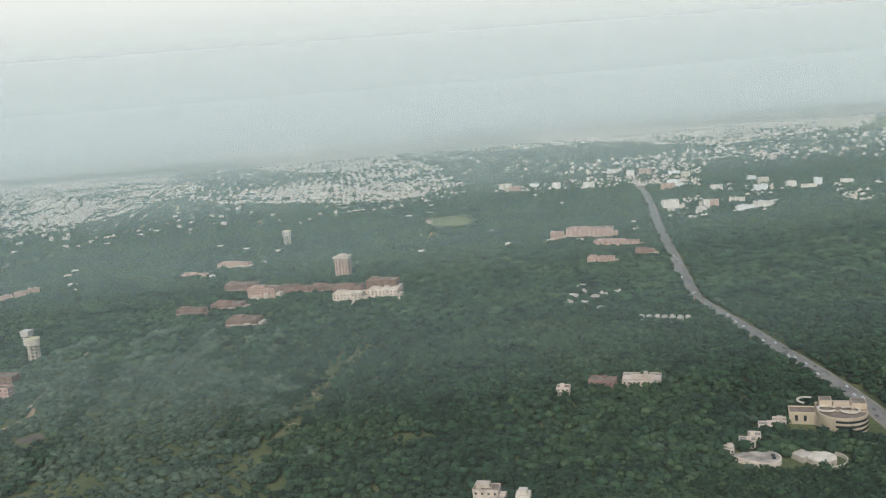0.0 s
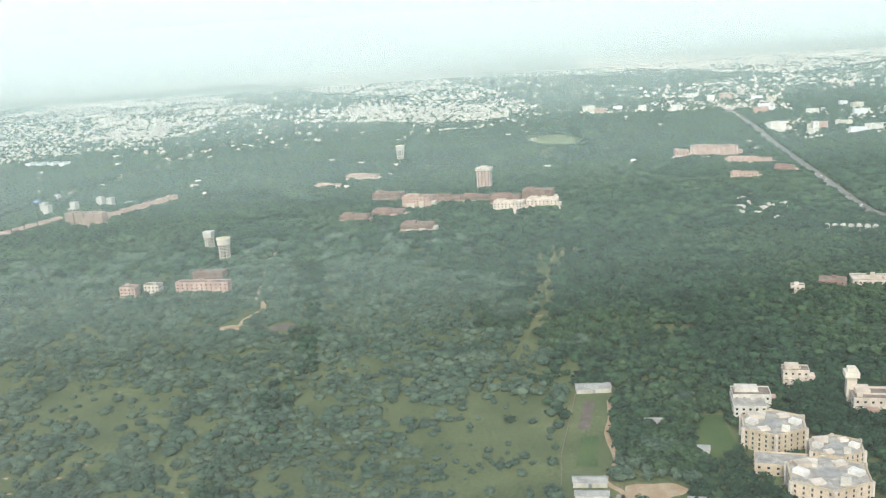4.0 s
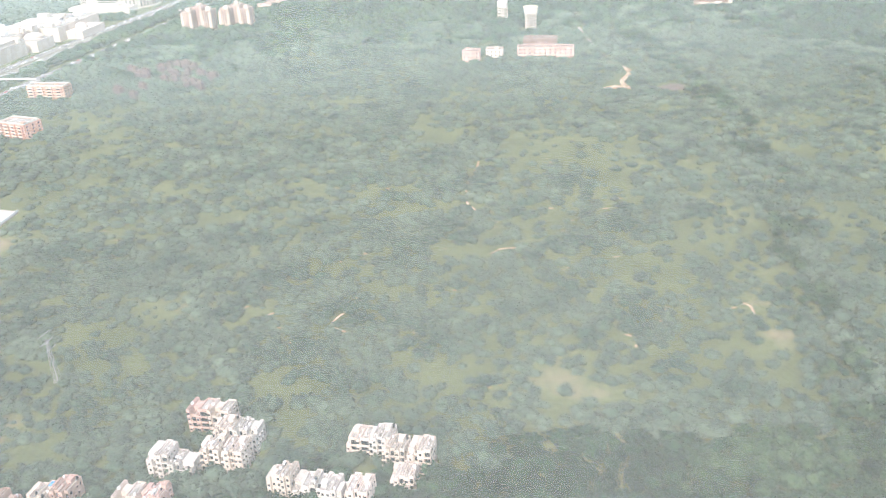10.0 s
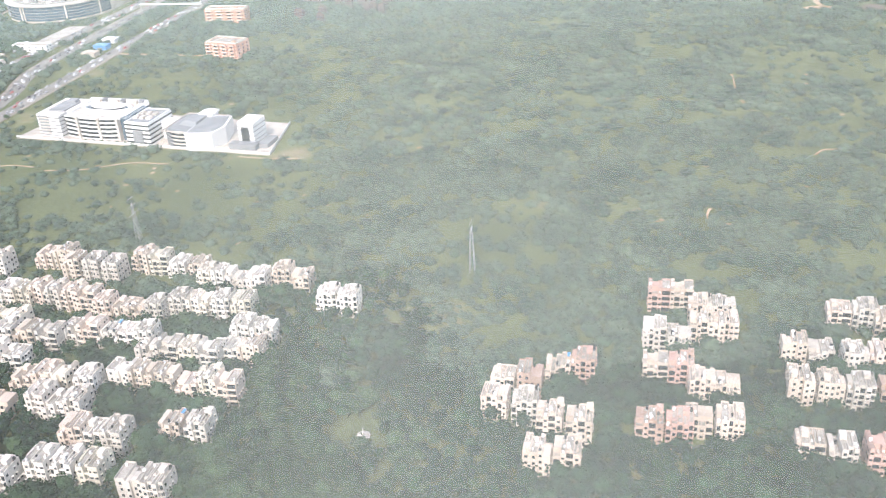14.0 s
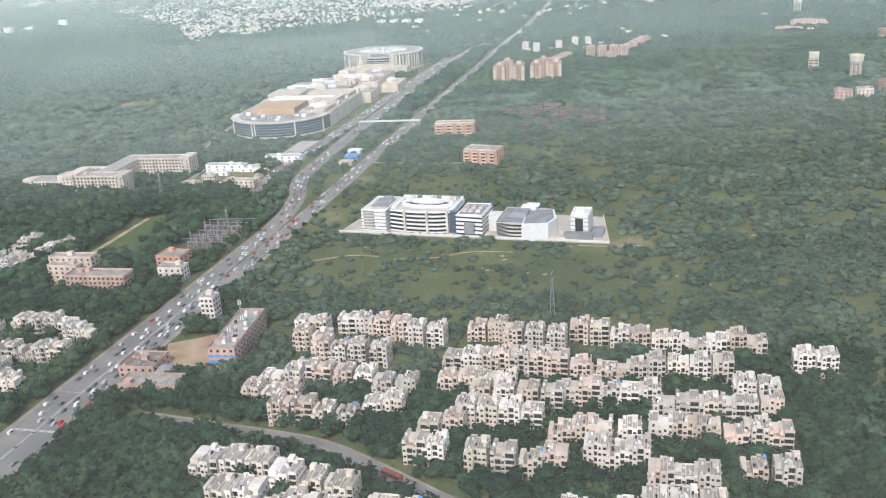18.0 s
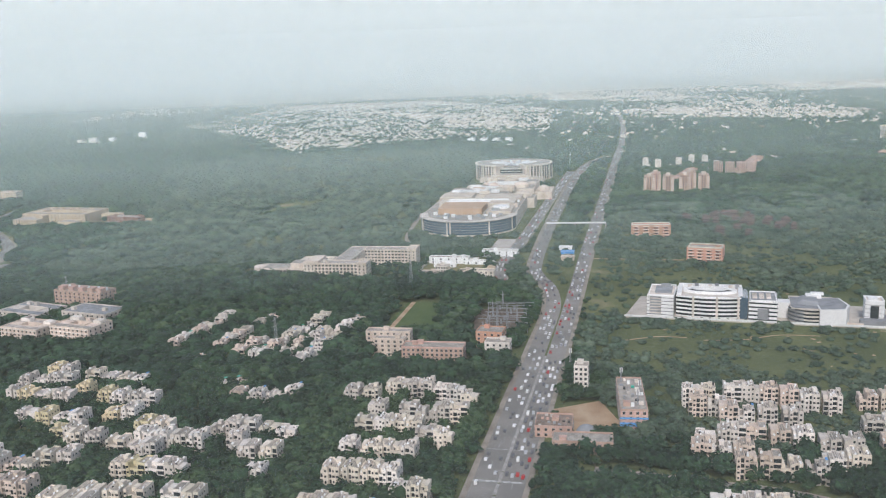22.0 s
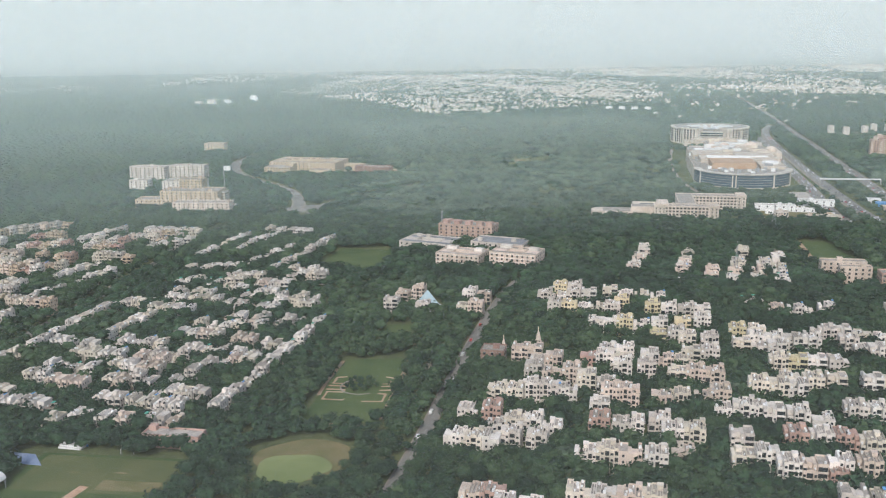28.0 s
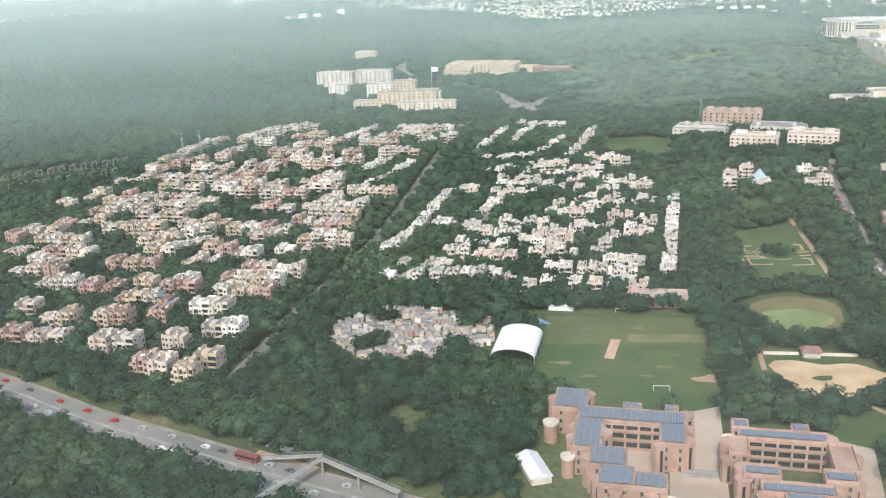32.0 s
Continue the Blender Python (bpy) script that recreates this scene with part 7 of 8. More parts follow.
patch("playground", oval(-1789, 362, 26, 19, 28, 0.2), surface("sand", (0.52, 0.36, 0.21), (0.68, 0.50, 0.31), 0.07, 1.2, 0.95, 0.1, grain_amp=0.08), "sandy playground worn in grass", "playground", 0.1)
patch("grass_island", oval(-1791, 363, 5, 2.6, 14, 0.1), M_LAWN, "small oval of grass in the sand", "lawn", 0.14)
patch("school_lawn", [(-1811, 322), (-1782, 326), (-1790, 300), (-1816, 303)], M_LAWN, "green lawn beside the school wing", "lawn")
trail([(-1784, 334), (-1781, 326), (-1778, 321), (-1785, 304)], 2.6, M_SOIL, "sandy path across the school lawn")
patch("pale_yard", [(-1690, 563), (-1682, 560), (-1688, 540), (-1696, 543)], M_PAVE, "pale paved yard beside the park", "yard", 0.2)
part("upper_turf", Geo().prism([(-1899, 463), (-1820, 443), (-1830, 408), (-1908, 426)], 0.1, 0.108), surface("worn_turf", (0.10, 0.125, 0.048), (0.135, 0.145, 0.06), 0.05, 1.0, 0.95, 0.2), field, "paler worn upper half of the turf")
hut = thing("park_hut", Geo().box(-4, -3, -1, 4, 3, 3.2), WALLS["cream"], "small park hut with a red tiled roof", "hut")
part("roof", Geo().prism([(-5, -4), (5, -4), (5, 4), (-5, 4)], 3.2, 5.2, 0, [(-3, -0.3), (3, -0.3), (3, 0.3), (-3, 0.3)]), WALLS["brick"], hut)
part("step", Geo().box(-2, -4.2, -0.5, 2, -3, 0.5), M_CONC, hut)
put(hut, -1785, 387, 0, -14)
thing("garden_wall", band(Geo(), [(-1806, 393), (-1790, 389)], 0.8, -0.5, 1.4).prism(oval(-1772, 384, 9, 0.5, 12, 0.0, -14), -0.5, 1.4), WALLS["cream"], "low cream garden wall beside the hut", "wall", kind="structure")
clear_box(-1788, 387, 44, 12, -14)
trail([(-1811, 412), (-1818, 396), (-1826, 365)], 2.6, M_SOIL, "sandy path along the park edge")
trail([(-1806, 400), (-1813, 376)], 2.6, M_SOIL, "sandy path along the park edge")

# huts of the informal settlement
SLUM = [(-2014, 476), (-1984, 492), (-1960, 482), (-1930, 464), (-1934, 430), (-1952, 413), (-1999, 420), (-2018, 446)]
settled = []
GROVES = ((-1985, 474, 6), (-1996, 440, 5), (-1950, 424, 4), (-1940, 456, 4))  # where trees stand between the huts
clear_poly([(x * 1.0 + (4 if x > -1970 else -4), y - 5) for x, y in SLUM])
clear_poly(SLUM)
for x, y, r in GROVES:
    bare[window_of(x - r + 2, x + r - 2, y - r + 2, y + r - 2)] = False
for i in range(900):
    x, y = rnd.uniform(-2018, -1928), rnd.uniform(412, 492)
    hit = False
    for (ax, ay), (bx, by) in zip(SLUM, SLUM[1:] + SLUM[:1]):
        if (ay > y) != (by > y) and x < (bx - ax) * (y - ay) / (by - ay) + ax:
            hit = not hit
    if not hit or len(settled) > 270 or any(math.hypot(x - p, y - q) < 2.7 for p, q in settled) or any(math.hypot(x - p, y - q) < r for p, q, r in GROVES):
        continue
    settled.append((x, y))
    g = Geo().box(-2.2, -1.8, -1, 2.2, 1.8, 2.6)
    g.prism([(-2.5, -2.1), (2.5, -2.1), (2.5, 2.1), (-2.5, 2.1)], 2.6, 2.75, 1).box(-1.6, -0.6, 2.75, -0.6, 0.5, 3.3, 1)
    ob = thing("hut", g, [rnd.choice((WALLS["grey"], WALLS["peach"], WALLS["white"], WALLS["rose"])), rnd.choice((M_STEEL, M_CONC, M_CONC, WALLS["grey"], M_BLUE if i % 31 == 0 else M_ROOF))], "patched hut with a tin or sheet roof", "hut", "informal settlement")
    k = rnd.uniform(0.45, 0.95)
    ob.matrix_basis = pose(x, y, 0, 0, 0, rnd.uniform(-40, 20)) @ Matrix.Diagonal((k, k * rnd.uniform(0.8, 1.2), rnd.uniform(0.8, 1.4), 1))
# the footbridge over the south road
def span(a, c, slim=0.45):
    """A slim bridge deck from a to c."""
    a, c = Vector(a), Vector(c)
    n = (c - a).cross(Vector((0, 0, 1))).normalized()
    g = Geo()
    for k in (-0.9, -0.45, 0.0, 0.45, 0.9):
        g.beam(a + n * k, c + n * k, slim)
    return g, a, c, n


DECK = surface("bridge_paint", (0.40, 0.36, 0.32), (0.52, 0.48, 0.43), 0.3, 2.0, 0.8, 0.1)
g, a, c, n = span((-2054, 282, 7.4), (-2019, 319, 7.4))
br = thing("footbridge", g, DECK, "long slim footbridge with rails over the wide road", "footbridge")
for k, (p, q) in enumerate((((-2054, 282, 7.4), (-2019, 319, 7.4)), ((-2019, 319, 7.3), (-1990, 293, 5.6)), ((-2019, 321.5, 7.2), (-2043, 330, 3.5)))):
    g, a, c, n = span(p, q)
    if k:
        part("ramp", g, DECK, br)
    for side in (-1.05, 1.05):
        rail = Geo().beam(a + n * side + Vector((0, 0, 1.4)), c + n * side + Vector((0, 0, 1.4)), 0.14).beam(a + n * side + Vector((0, 0, 0.8)), c + n * side + Vector((0, 0, 0.8)), 0.1)
        for i in range(13):
            p1 = a + (c - a) * i / 12 + n * side
            rail.beam(p1, p1 + Vector((0, 0, 1.4)), 0.1)
        part("railing", rail, M_STEEL, br)
for x, y, z in ((-2050, 287, 6.2), (-2019, 319, 6), (-2005, 306, 5), (-1991, 294, 4.4), (-2035, 303, 6)):
    part("pier", Geo().cyl(x, y, -1, 0.5, z + 1, 8), M_CONC, br)
shelter = thing("bus_shelter", Geo().box(-6, -1.5, 3.0, 6, 1.5, 3.4), M_STEEL, "long roadside bus shelter", "bus shelter")
for x in (-5.5, 0, 5.5):
    part("post", Geo().cyl(x, 1.2, -1, 0.12, 4.1, 6), M_STEEL, shelter)
put(shelter, -2037, 338, 0, -33)
clear_box(-2033, 332, 26, 14, -33)
patch("bus_bay", [(-2050, 336), (-2022, 319), (-2018, 323), (-2046, 343)], M_SOIL, "dusty bus bay beside the road", "verge")

# transmission towers
def pylon():
    ob = thing("transmission_tower", None, None, "grey lattice steel transmission tower over the scrub", "pylon", "transmission towers")
    h, b = 28.0, 1.7
    for sx in (-1, 1):
        for sy in (-1, 1):
            part("leg", Geo().beam((sx * b, sy * b, -1), (sx * 0.4, sy * 0.4, h), 0.12), M_STEEL, ob)
    for k in range(7):
        z0, z1 = h * k / 7, h * (k + 1) / 7
        w0, w1 = b + (0.4 - b) * k / 7, b + (0.4 - b) * (k + 1) / 7
        g = Geo()
        for sx, sy in ((1, 0), (-1, 0), (0, 1), (0, -1)):
            p = lambda w, s, z: (sx * w + (1 - abs(sx)) * s * w, sy * w + (1 - abs(sy)) * s * w, z)
            g.beam(p(w0, -1, z0), p(w1, 1, z1), 0.07).beam(p(w0, 1, z0), p(w1, -1, z1), 0.07)
        part("bracing", g, M_STEEL, ob)
    for z, w in ((21, 6), (26, 5), (31, 4)):
        part("crossarm", Geo().beam((-w, 0, z), (w, 0, z), 0.25), M_STEEL, ob)
    return ob


first = put(pylon(), -998, 519, 0, 70)
for x, y in ((-807, 445), (-1420, 700), (-1640, 919), (-1300, 880), (-2168, 904), (-2153, 916)):
    copy_thing(first, pose(x, y, 0, 0, 0, 70))

# ---- the far city, thousands of small houses ----
def far_city(zones, name, label, step=17.0, seed=5, big=1.0):
    rs = random.Random(seed)
    g = Geo()
    for pts, dens in zones:
        xs, ys = [p[0] for p in pts], [p[1] for p in pts]
        x = min(xs)
        while x < max(xs):
            y = min(ys)
            while y < max(ys):
                px, py = x + rs.uniform(-6, 6), y + rs.uniform(-6, 6)
                hit = False
                for (ax, ay), (bx, by) in zip(pts, pts[1:] + pts[:1]):
                    if (ay > py) != (by > py) and px < (bx - ax) * (py - ay) / (by - ay) + ax:
                        hit = not hit
                if hit and rs.random() < dens * (0.15 + 1.9 * value_noise(np.array([px]), np.array([py * 0.6]), 75, 41)[0]):
                    w, d, h = big * rs.uniform(5, 10), big * rs.uniform(4, 8), big * rs.choice((4, 5, 6, 7, 8, 10))
                    g.hollow(px, py, -1, w, d, h, -19 + rs.uniform(-8, 8), rs.choice((1, 2, 3, 3, 3, 3)))
                    if rs.random() < 0.3:
                        g.hollow(px + 1, py + 1, h - 1, w * 0.4, d * 0.4, 2.6, -19, rs.choice((0, 3)))
                    s = window_of(px - w / 2, px + w / 2, py - d / 2, py + d / 2)
                    bare[s] = True
                y += step
            x += step
    return tagged(new(name, g.mesh(name, WALLS["white"], WALLS["cream"], WALLS["peach"], WALLS["grey"])), label, "houses", kind="stuff")


far_city([([(-1272, 4064), (-692, 3177), (-838, 2675), (-1100, 2995)], 0.3), ([(-306, 3298), (16, 3422), (-61, 2815), (-241, 2935)], 0.5), ([(49, 3067), (432, 3349), (344, 2702), (139, 2676)], 0.4),
          ([(433, 2621), (824, 2793), (1071, 2626), (857, 2468)], 0.45), ([(1017, 2922), (1147, 2765), (974, 2352), (869, 2456)], 0.4), ([(1018, 2308), (1160, 2224), (888, 1793), (815, 1850)], 0.3),
          ([(1210, 2116), (1460, 2121), (1247, 1788), (1089, 1837)], 0.45), ([(772, 2107), (895, 2128), (755, 1800), (689, 1850)], 0.4)], "far_city", "hazy far city of pale low houses", 15.0, 5)
far_city([([(-1974, 3644), (-1646, 4917), (-827, 4804), (-504, 3676), (-752, 2683), (-1179, 2488), (-1481, 2299), (-1625, 2853)], 0.42), ([(-257, 3492), (443, 2969), (163, 2620), (-411, 3032)], 0.45)], "far_city", "hazy far city of pale low houses", 14.0, 6)
far_city([([(-400, 5600), (900, 4300), (2300, 3000), (2600, 3300), (1400, 5200), (200, 6200)], 0.2), ([(-2600, 4200), (-1699, 5365), (-300, 5600), (-500, 6300), (-2426, 6442)], 0.12), ([(-3600, 3300), (-2800, 4000), (-2800, 4500), (-3800, 3900)], 0.12)],
         "far_city", "faint pale houses on the horizon", 24.0, 7, 1.3)
far_city([([(1090, 5880), (1181, 4799), (1361, 3993), (1538, 3508), (2490, 3984), (2866, 4571), (1857, 4920)], 0.4), ([(-900, 6600), (-167, 6600), (276, 4861), (432, 3467), (289, 3358), (-300, 4300)], 0.22), ([(686, 2914), (880, 2809), (1328, 2838), (1778, 2870), (1538, 3508), (970, 3334)], 0.16)],
         "far_city", "pale hazy city quarter near the horizon", 20.0, 8, 1.5)
far_city([([(-1400, 3900), (-700, 2350), (250, 2450), (900, 3100), (700, 6300), (-2300, 6300)], 0.07), ([(-1750, 5000), (-1000, 2900), (-780, 2900), (-250, 3250), (-500, 3700), (-900, 4300)], 0.2), ([(-420, 3150), (60, 3000), (330, 3500), (-100, 3700)], 0.5),
          ([(1000, 2900), (1700, 2500), (2600, 3300), (1700, 3600)], 0.12), ([(900, 4300), (2400, 4000), (3600, 5200), (1500, 6400)], 0.25)], "far_city", "scattered pale houses between far woods", 25.0, 12, 1.35)
rs = random.Random(9)
for i in range(34):
    x, y = rs.choice(((1010, 2250), (850, 2000), (1180, 2000), (600, 2650), (950, 2700), (-2166, 3013)))
    x, y = x + rs.uniform(-140, 140), y + rs.uniform(-160, 160)
    slab("apartment_block", x, y, rs.uniform(18, 42), 16, rs.choice((4, 5, 6)), rs.choice(("white", "cream", "rose", "pure")), "distant pale block at the edge of the woods", -19 + rs.uniform(-12, 12), 3.3, group="distant blocks", clear=14)
for i in range(80):
    x, y = rs.uniform(-950, 620), rs.uniform(1650, 2700)
    slab("cottage", x, y, rs.uniform(8, 14), 9, rs.choice((1, 2, 2)), rs.choice(("white", "grey", "peach")), "small pale house scattered in the woods", rs.uniform(-40, 10), 3.2, group="scattered woodland houses", clear=4)


# ---- houses that fill the colonies between the rows ----
def inside(pts, x, y):
    hit = False
    for (ax, ay), (bx, by) in zip(pts, pts[1:] + pts[:1]):
        if (ay > y) != (by > y) and x < (bx - ax) * (y - ay) / (by - ay) + ax:
            hit = not hit
    return hit


def infill(zone, storeys, palette, group, name, w, d, chance, most):
    c, s = math.cos(radians(GRID)), math.sin(radians(GRID))
    cells = [(x, y) for x in np.arange(min(p[0] for p in zone), max(p[0] for p in zone), 6.0) for y in np.arange(min(p[1] for p in zone), max(p[1] for p in zone), 6.0)]
    rnd.shuffle(cells)
    for many in (4, 3, 2, 1):
        run = many * w
        for x, y in cells:
            if most <= 0:
                return
            near = [(x + c * u * (run + 1) - s * v * (d + 3), y + s * u * (run + 1) + c * v * (d + 3)) for u in (-0.5, -0.3, -0.1, 0.1, 0.3, 0.5) for v in (-0.5, -0.2, 0.2, 0.5)]
            if not all(inside(zone, *near[k]) for k in (0, 3, -1, -4)) or any(bare[int((p - GX) / CELL + 0.5), int((q - GY) / CELL + 0.5)] for p, q in near) or rnd.random() > chance:
                continue
            most -= many
            housing([(x - c * run / 2 + s * d / 2, y - s * run / 2 - c * d / 2, x + c * run / 2 + s * d / 2, y + s * run / 2 - c * d / 2)], storeys, palette, group, name, w, d)


infill([(-2264, 674), (-2186, 896), (-2043, 1052), (-1955, 994), (-1880, 996), (-1952, 713), (-1999, 594), (-2062, 420), (-2136, 430), (-2197, 479)], 4, ["peach", "sand", "cream", "peach", "grey", "sand", "rose", "white"], "peach colony blocks", "tenement", 10.0, 10.0, 0.9, 165)
infill([(-1895, 794), (-1742, 943), (-1758, 665), (-1813, 506), (-1834, 485), (-1959, 528), (-1996, 547), (-1957, 637)], 3, ["white", "white", "grey", "cream", "peach"], "colony houses", "town_house", 9.0, 11.0, 0.9, 75)
infill([(-1600, 680), (-1500, 640), (-1440, 545), (-1395, 520), (-1440, 425), (-1530, 425), (-1600, 590)], 4, ["white", "white", "cream", "grey", "peach"], "central apartment blocks", "apartment_house", 11.0, 10.5, 0.8, 6)


# ---- trees ----
def crown_shape(seed, clumps, small=0.2, large=0.4):
    """A leafy crown about 1 m in radius: an uneven core and loose tufts of leaves round it."""
    r = random.Random(seed)
    lobes = [Vector((r.uniform(-1, 1), r.uniform(-1, 1), r.uniform(-0.2, 0.8))).normalized() for _ in range(4)]
    swell = lambda v: 0.82 + 0.32 * max(max(0.0, v.dot(q)) ** 3 for q in lobes)
    bm = bmesh.new()
    bmesh.ops.create_icosphere(bm, subdivisions=1, radius=1.0)
    bm.verts.ensure_lookup_table()
    turn = Euler((r.uniform(0, 6), r.uniform(0, 6), 0)).to_matrix()
    vs, fs = [], []
    for v in bm.verts:
        q = turn @ v.co
        q *= swell(q) * r.uniform(0.8, 1.12) * (0.92 if clumps else 1.08)
        vs.append((q.x, q.y, q.z * 0.8))
    for f in bm.faces:
        if (turn @ f.calc_center_median()).z > -0.62:
            fs.append([v.index for v in f.verts])
    bm.free()
    for _ in range(clumps):
        z, a = r.uniform(-0.3, 1.0), r.random() * math.tau
        q = Vector((math.sqrt(1 - z * z) * math.cos(a), math.sqrt(1 - z * z) * math.sin(a), z))
        up = (q + 0.8 * Vector((r.uniform(-1, 1), r.uniform(-1, 1), r.uniform(-1, 1)))).normalized()
        at, u = q * swell(q) * r.uniform(0.88, 1.1), up.orthogonal().normalized()
        v, s, base = up.cross(u), r.uniform(small, large), len(vs)
        for k in range(3):
            b = math.tau * (k + r.uniform(-0.2, 0.2)) / 3
            c = at + s * (u * math.cos(b) + v * math.sin(b))
            vs.append((c.x, c.y, c.z * 0.8))
        fs.append([base, base + 1, base + 2])
    return np.array(vs, np.float32), np.array(fs, np.int32)


def tuft_shape(seed):
    """A far crown: a low uneven dome."""
    r = random.Random(seed)
    vs = [(r.uniform(0.8, 1.15) * math.cos(math.tau * i / 6), r.uniform(0.8, 1.15) * math.sin(math.tau * i / 6), r.uniform(-0.45, -0.1)) for i in range(6)] + [(r.uniform(-0.2, 0.2), r.uniform(-0.2, 0.2), 0.8)]
    return np.array(vs, np.float32), np.array([[i, (i + 1) % 6, 6] for i in range(6)], np.int32)


def wood(name, xyz, radius, height, shapes, mat, label, seed):
    """Thousands of crowns joined into one mesh."""
    rs = np.random.RandomState(seed)
    pick = rs.randint(0, len(shapes), len(radius))
    V, F, base = [], [], 0
    for k, (sv, sf) in enumerate(shapes):
        s = pick == k
        n = int(s.sum())
        if not n:
            continue
        a = rs.rand(n) * math.tau
        c, q = np.cos(a)[:, None], np.sin(a)[:, None]
        R = radius[s][:, None]
        x = (sv[None, :, 0] * c - sv[None, :, 1] * q) * R + xyz[s, 0][:, None]
        y = (sv[None, :, 0] * q + sv[None, :, 1] * c) * R + xyz[s, 1][:, None]
        z = sv[None, :, 2] * height[s][:, None] + xyz[s, 2][:, None]
        V.append(np.stack([x, y, z], -1).reshape(-1, 3))
        F.append((sf[None] + (base + np.arange(n) * len(sv))[:, None, None]).reshape(-1, 3))
        base += n * len(sv)
    V, F = np.concatenate(V).astype(np.float32), np.concatenate(F).astype(np.int32)
    me = bpy.data.meshes.new(name)
    me.vertices.add(len(V))
    me.vertices.foreach_set("co", V.ravel())
    me.loops.add(F.size)
    me.loops.foreach_set("vertex_index", F.ravel())
    me.polygons.add(len(F))
    me.polygons.foreach_set("loop_start", np.arange(0, F.size, 3, dtype=np.int32))
    me.polygons.foreach_set("use_smooth", np.ones(len(F), bool))
    me.update(calc_edges=True)
    me.materials.append(mat)
    return tagged(new(name, me), label, "trees", kind="stuff")


def spots(x0, x1, y0, y1, step, seed):
    rs = np.random.RandomState(seed)
    x, y = np.meshgrid(np.arange(x0, x1, step), np.arange(y0, y1, step), indexing="ij")
    x, y = x.ravel() + rs.uniform(-0.45, 0.45, x.size) * step, y.ravel() + rs.uniform(-0.45, 0.45, y.size) * step
    i, j = ((x - GX) / CELL + 0.5).astype(int), ((y - GY) / CELL + 0.5).astype(int)
    ok = (i >= 0) & (i < NX) & (j >= 0) & (j < NY)
    ok[ok] &= ~bare[i[ok], j[ok]]
    return x[ok], y[ok], rs


def seen_strip(x, y):
    """The land that the flight looks over: between the two outermost lines of sight."""
    return (x > -2030 - 0.42 * y - 60) & (x < 0.78 * y + 120)


def scrub(x, y):
    """How open the land is: 1 in the thorn scrub, 0 in closed woodland."""
    e = np.clip((x + 1215) / 60, 0, 1) * np.clip((-40 - x) / 160, 0, 1) * np.clip((y - 330) / 50, 0, 1) * np.clip((1350 - y) / 420, 0, 1)
    w = np.clip((x + 1750) / 80, 0, 1) * np.clip((-1000 - x) / 80, 0, 1) * np.clip((y - 1000) / 50, 0, 1) * np.clip((2300 - y) / 100, 0, 1)
    grove = np.interp(y, [347, 427, 564, 802], [-411, -391, -349, -298])
    e = e * np.clip((np.abs(x - grove) - 9) / 12, 0.35, 1) * (1 - np.clip((-815 - x) / 40, 0, 1) * np.clip((480 - y) / 40, 0, 1))
    return np.maximum(e, 0.6 * w)


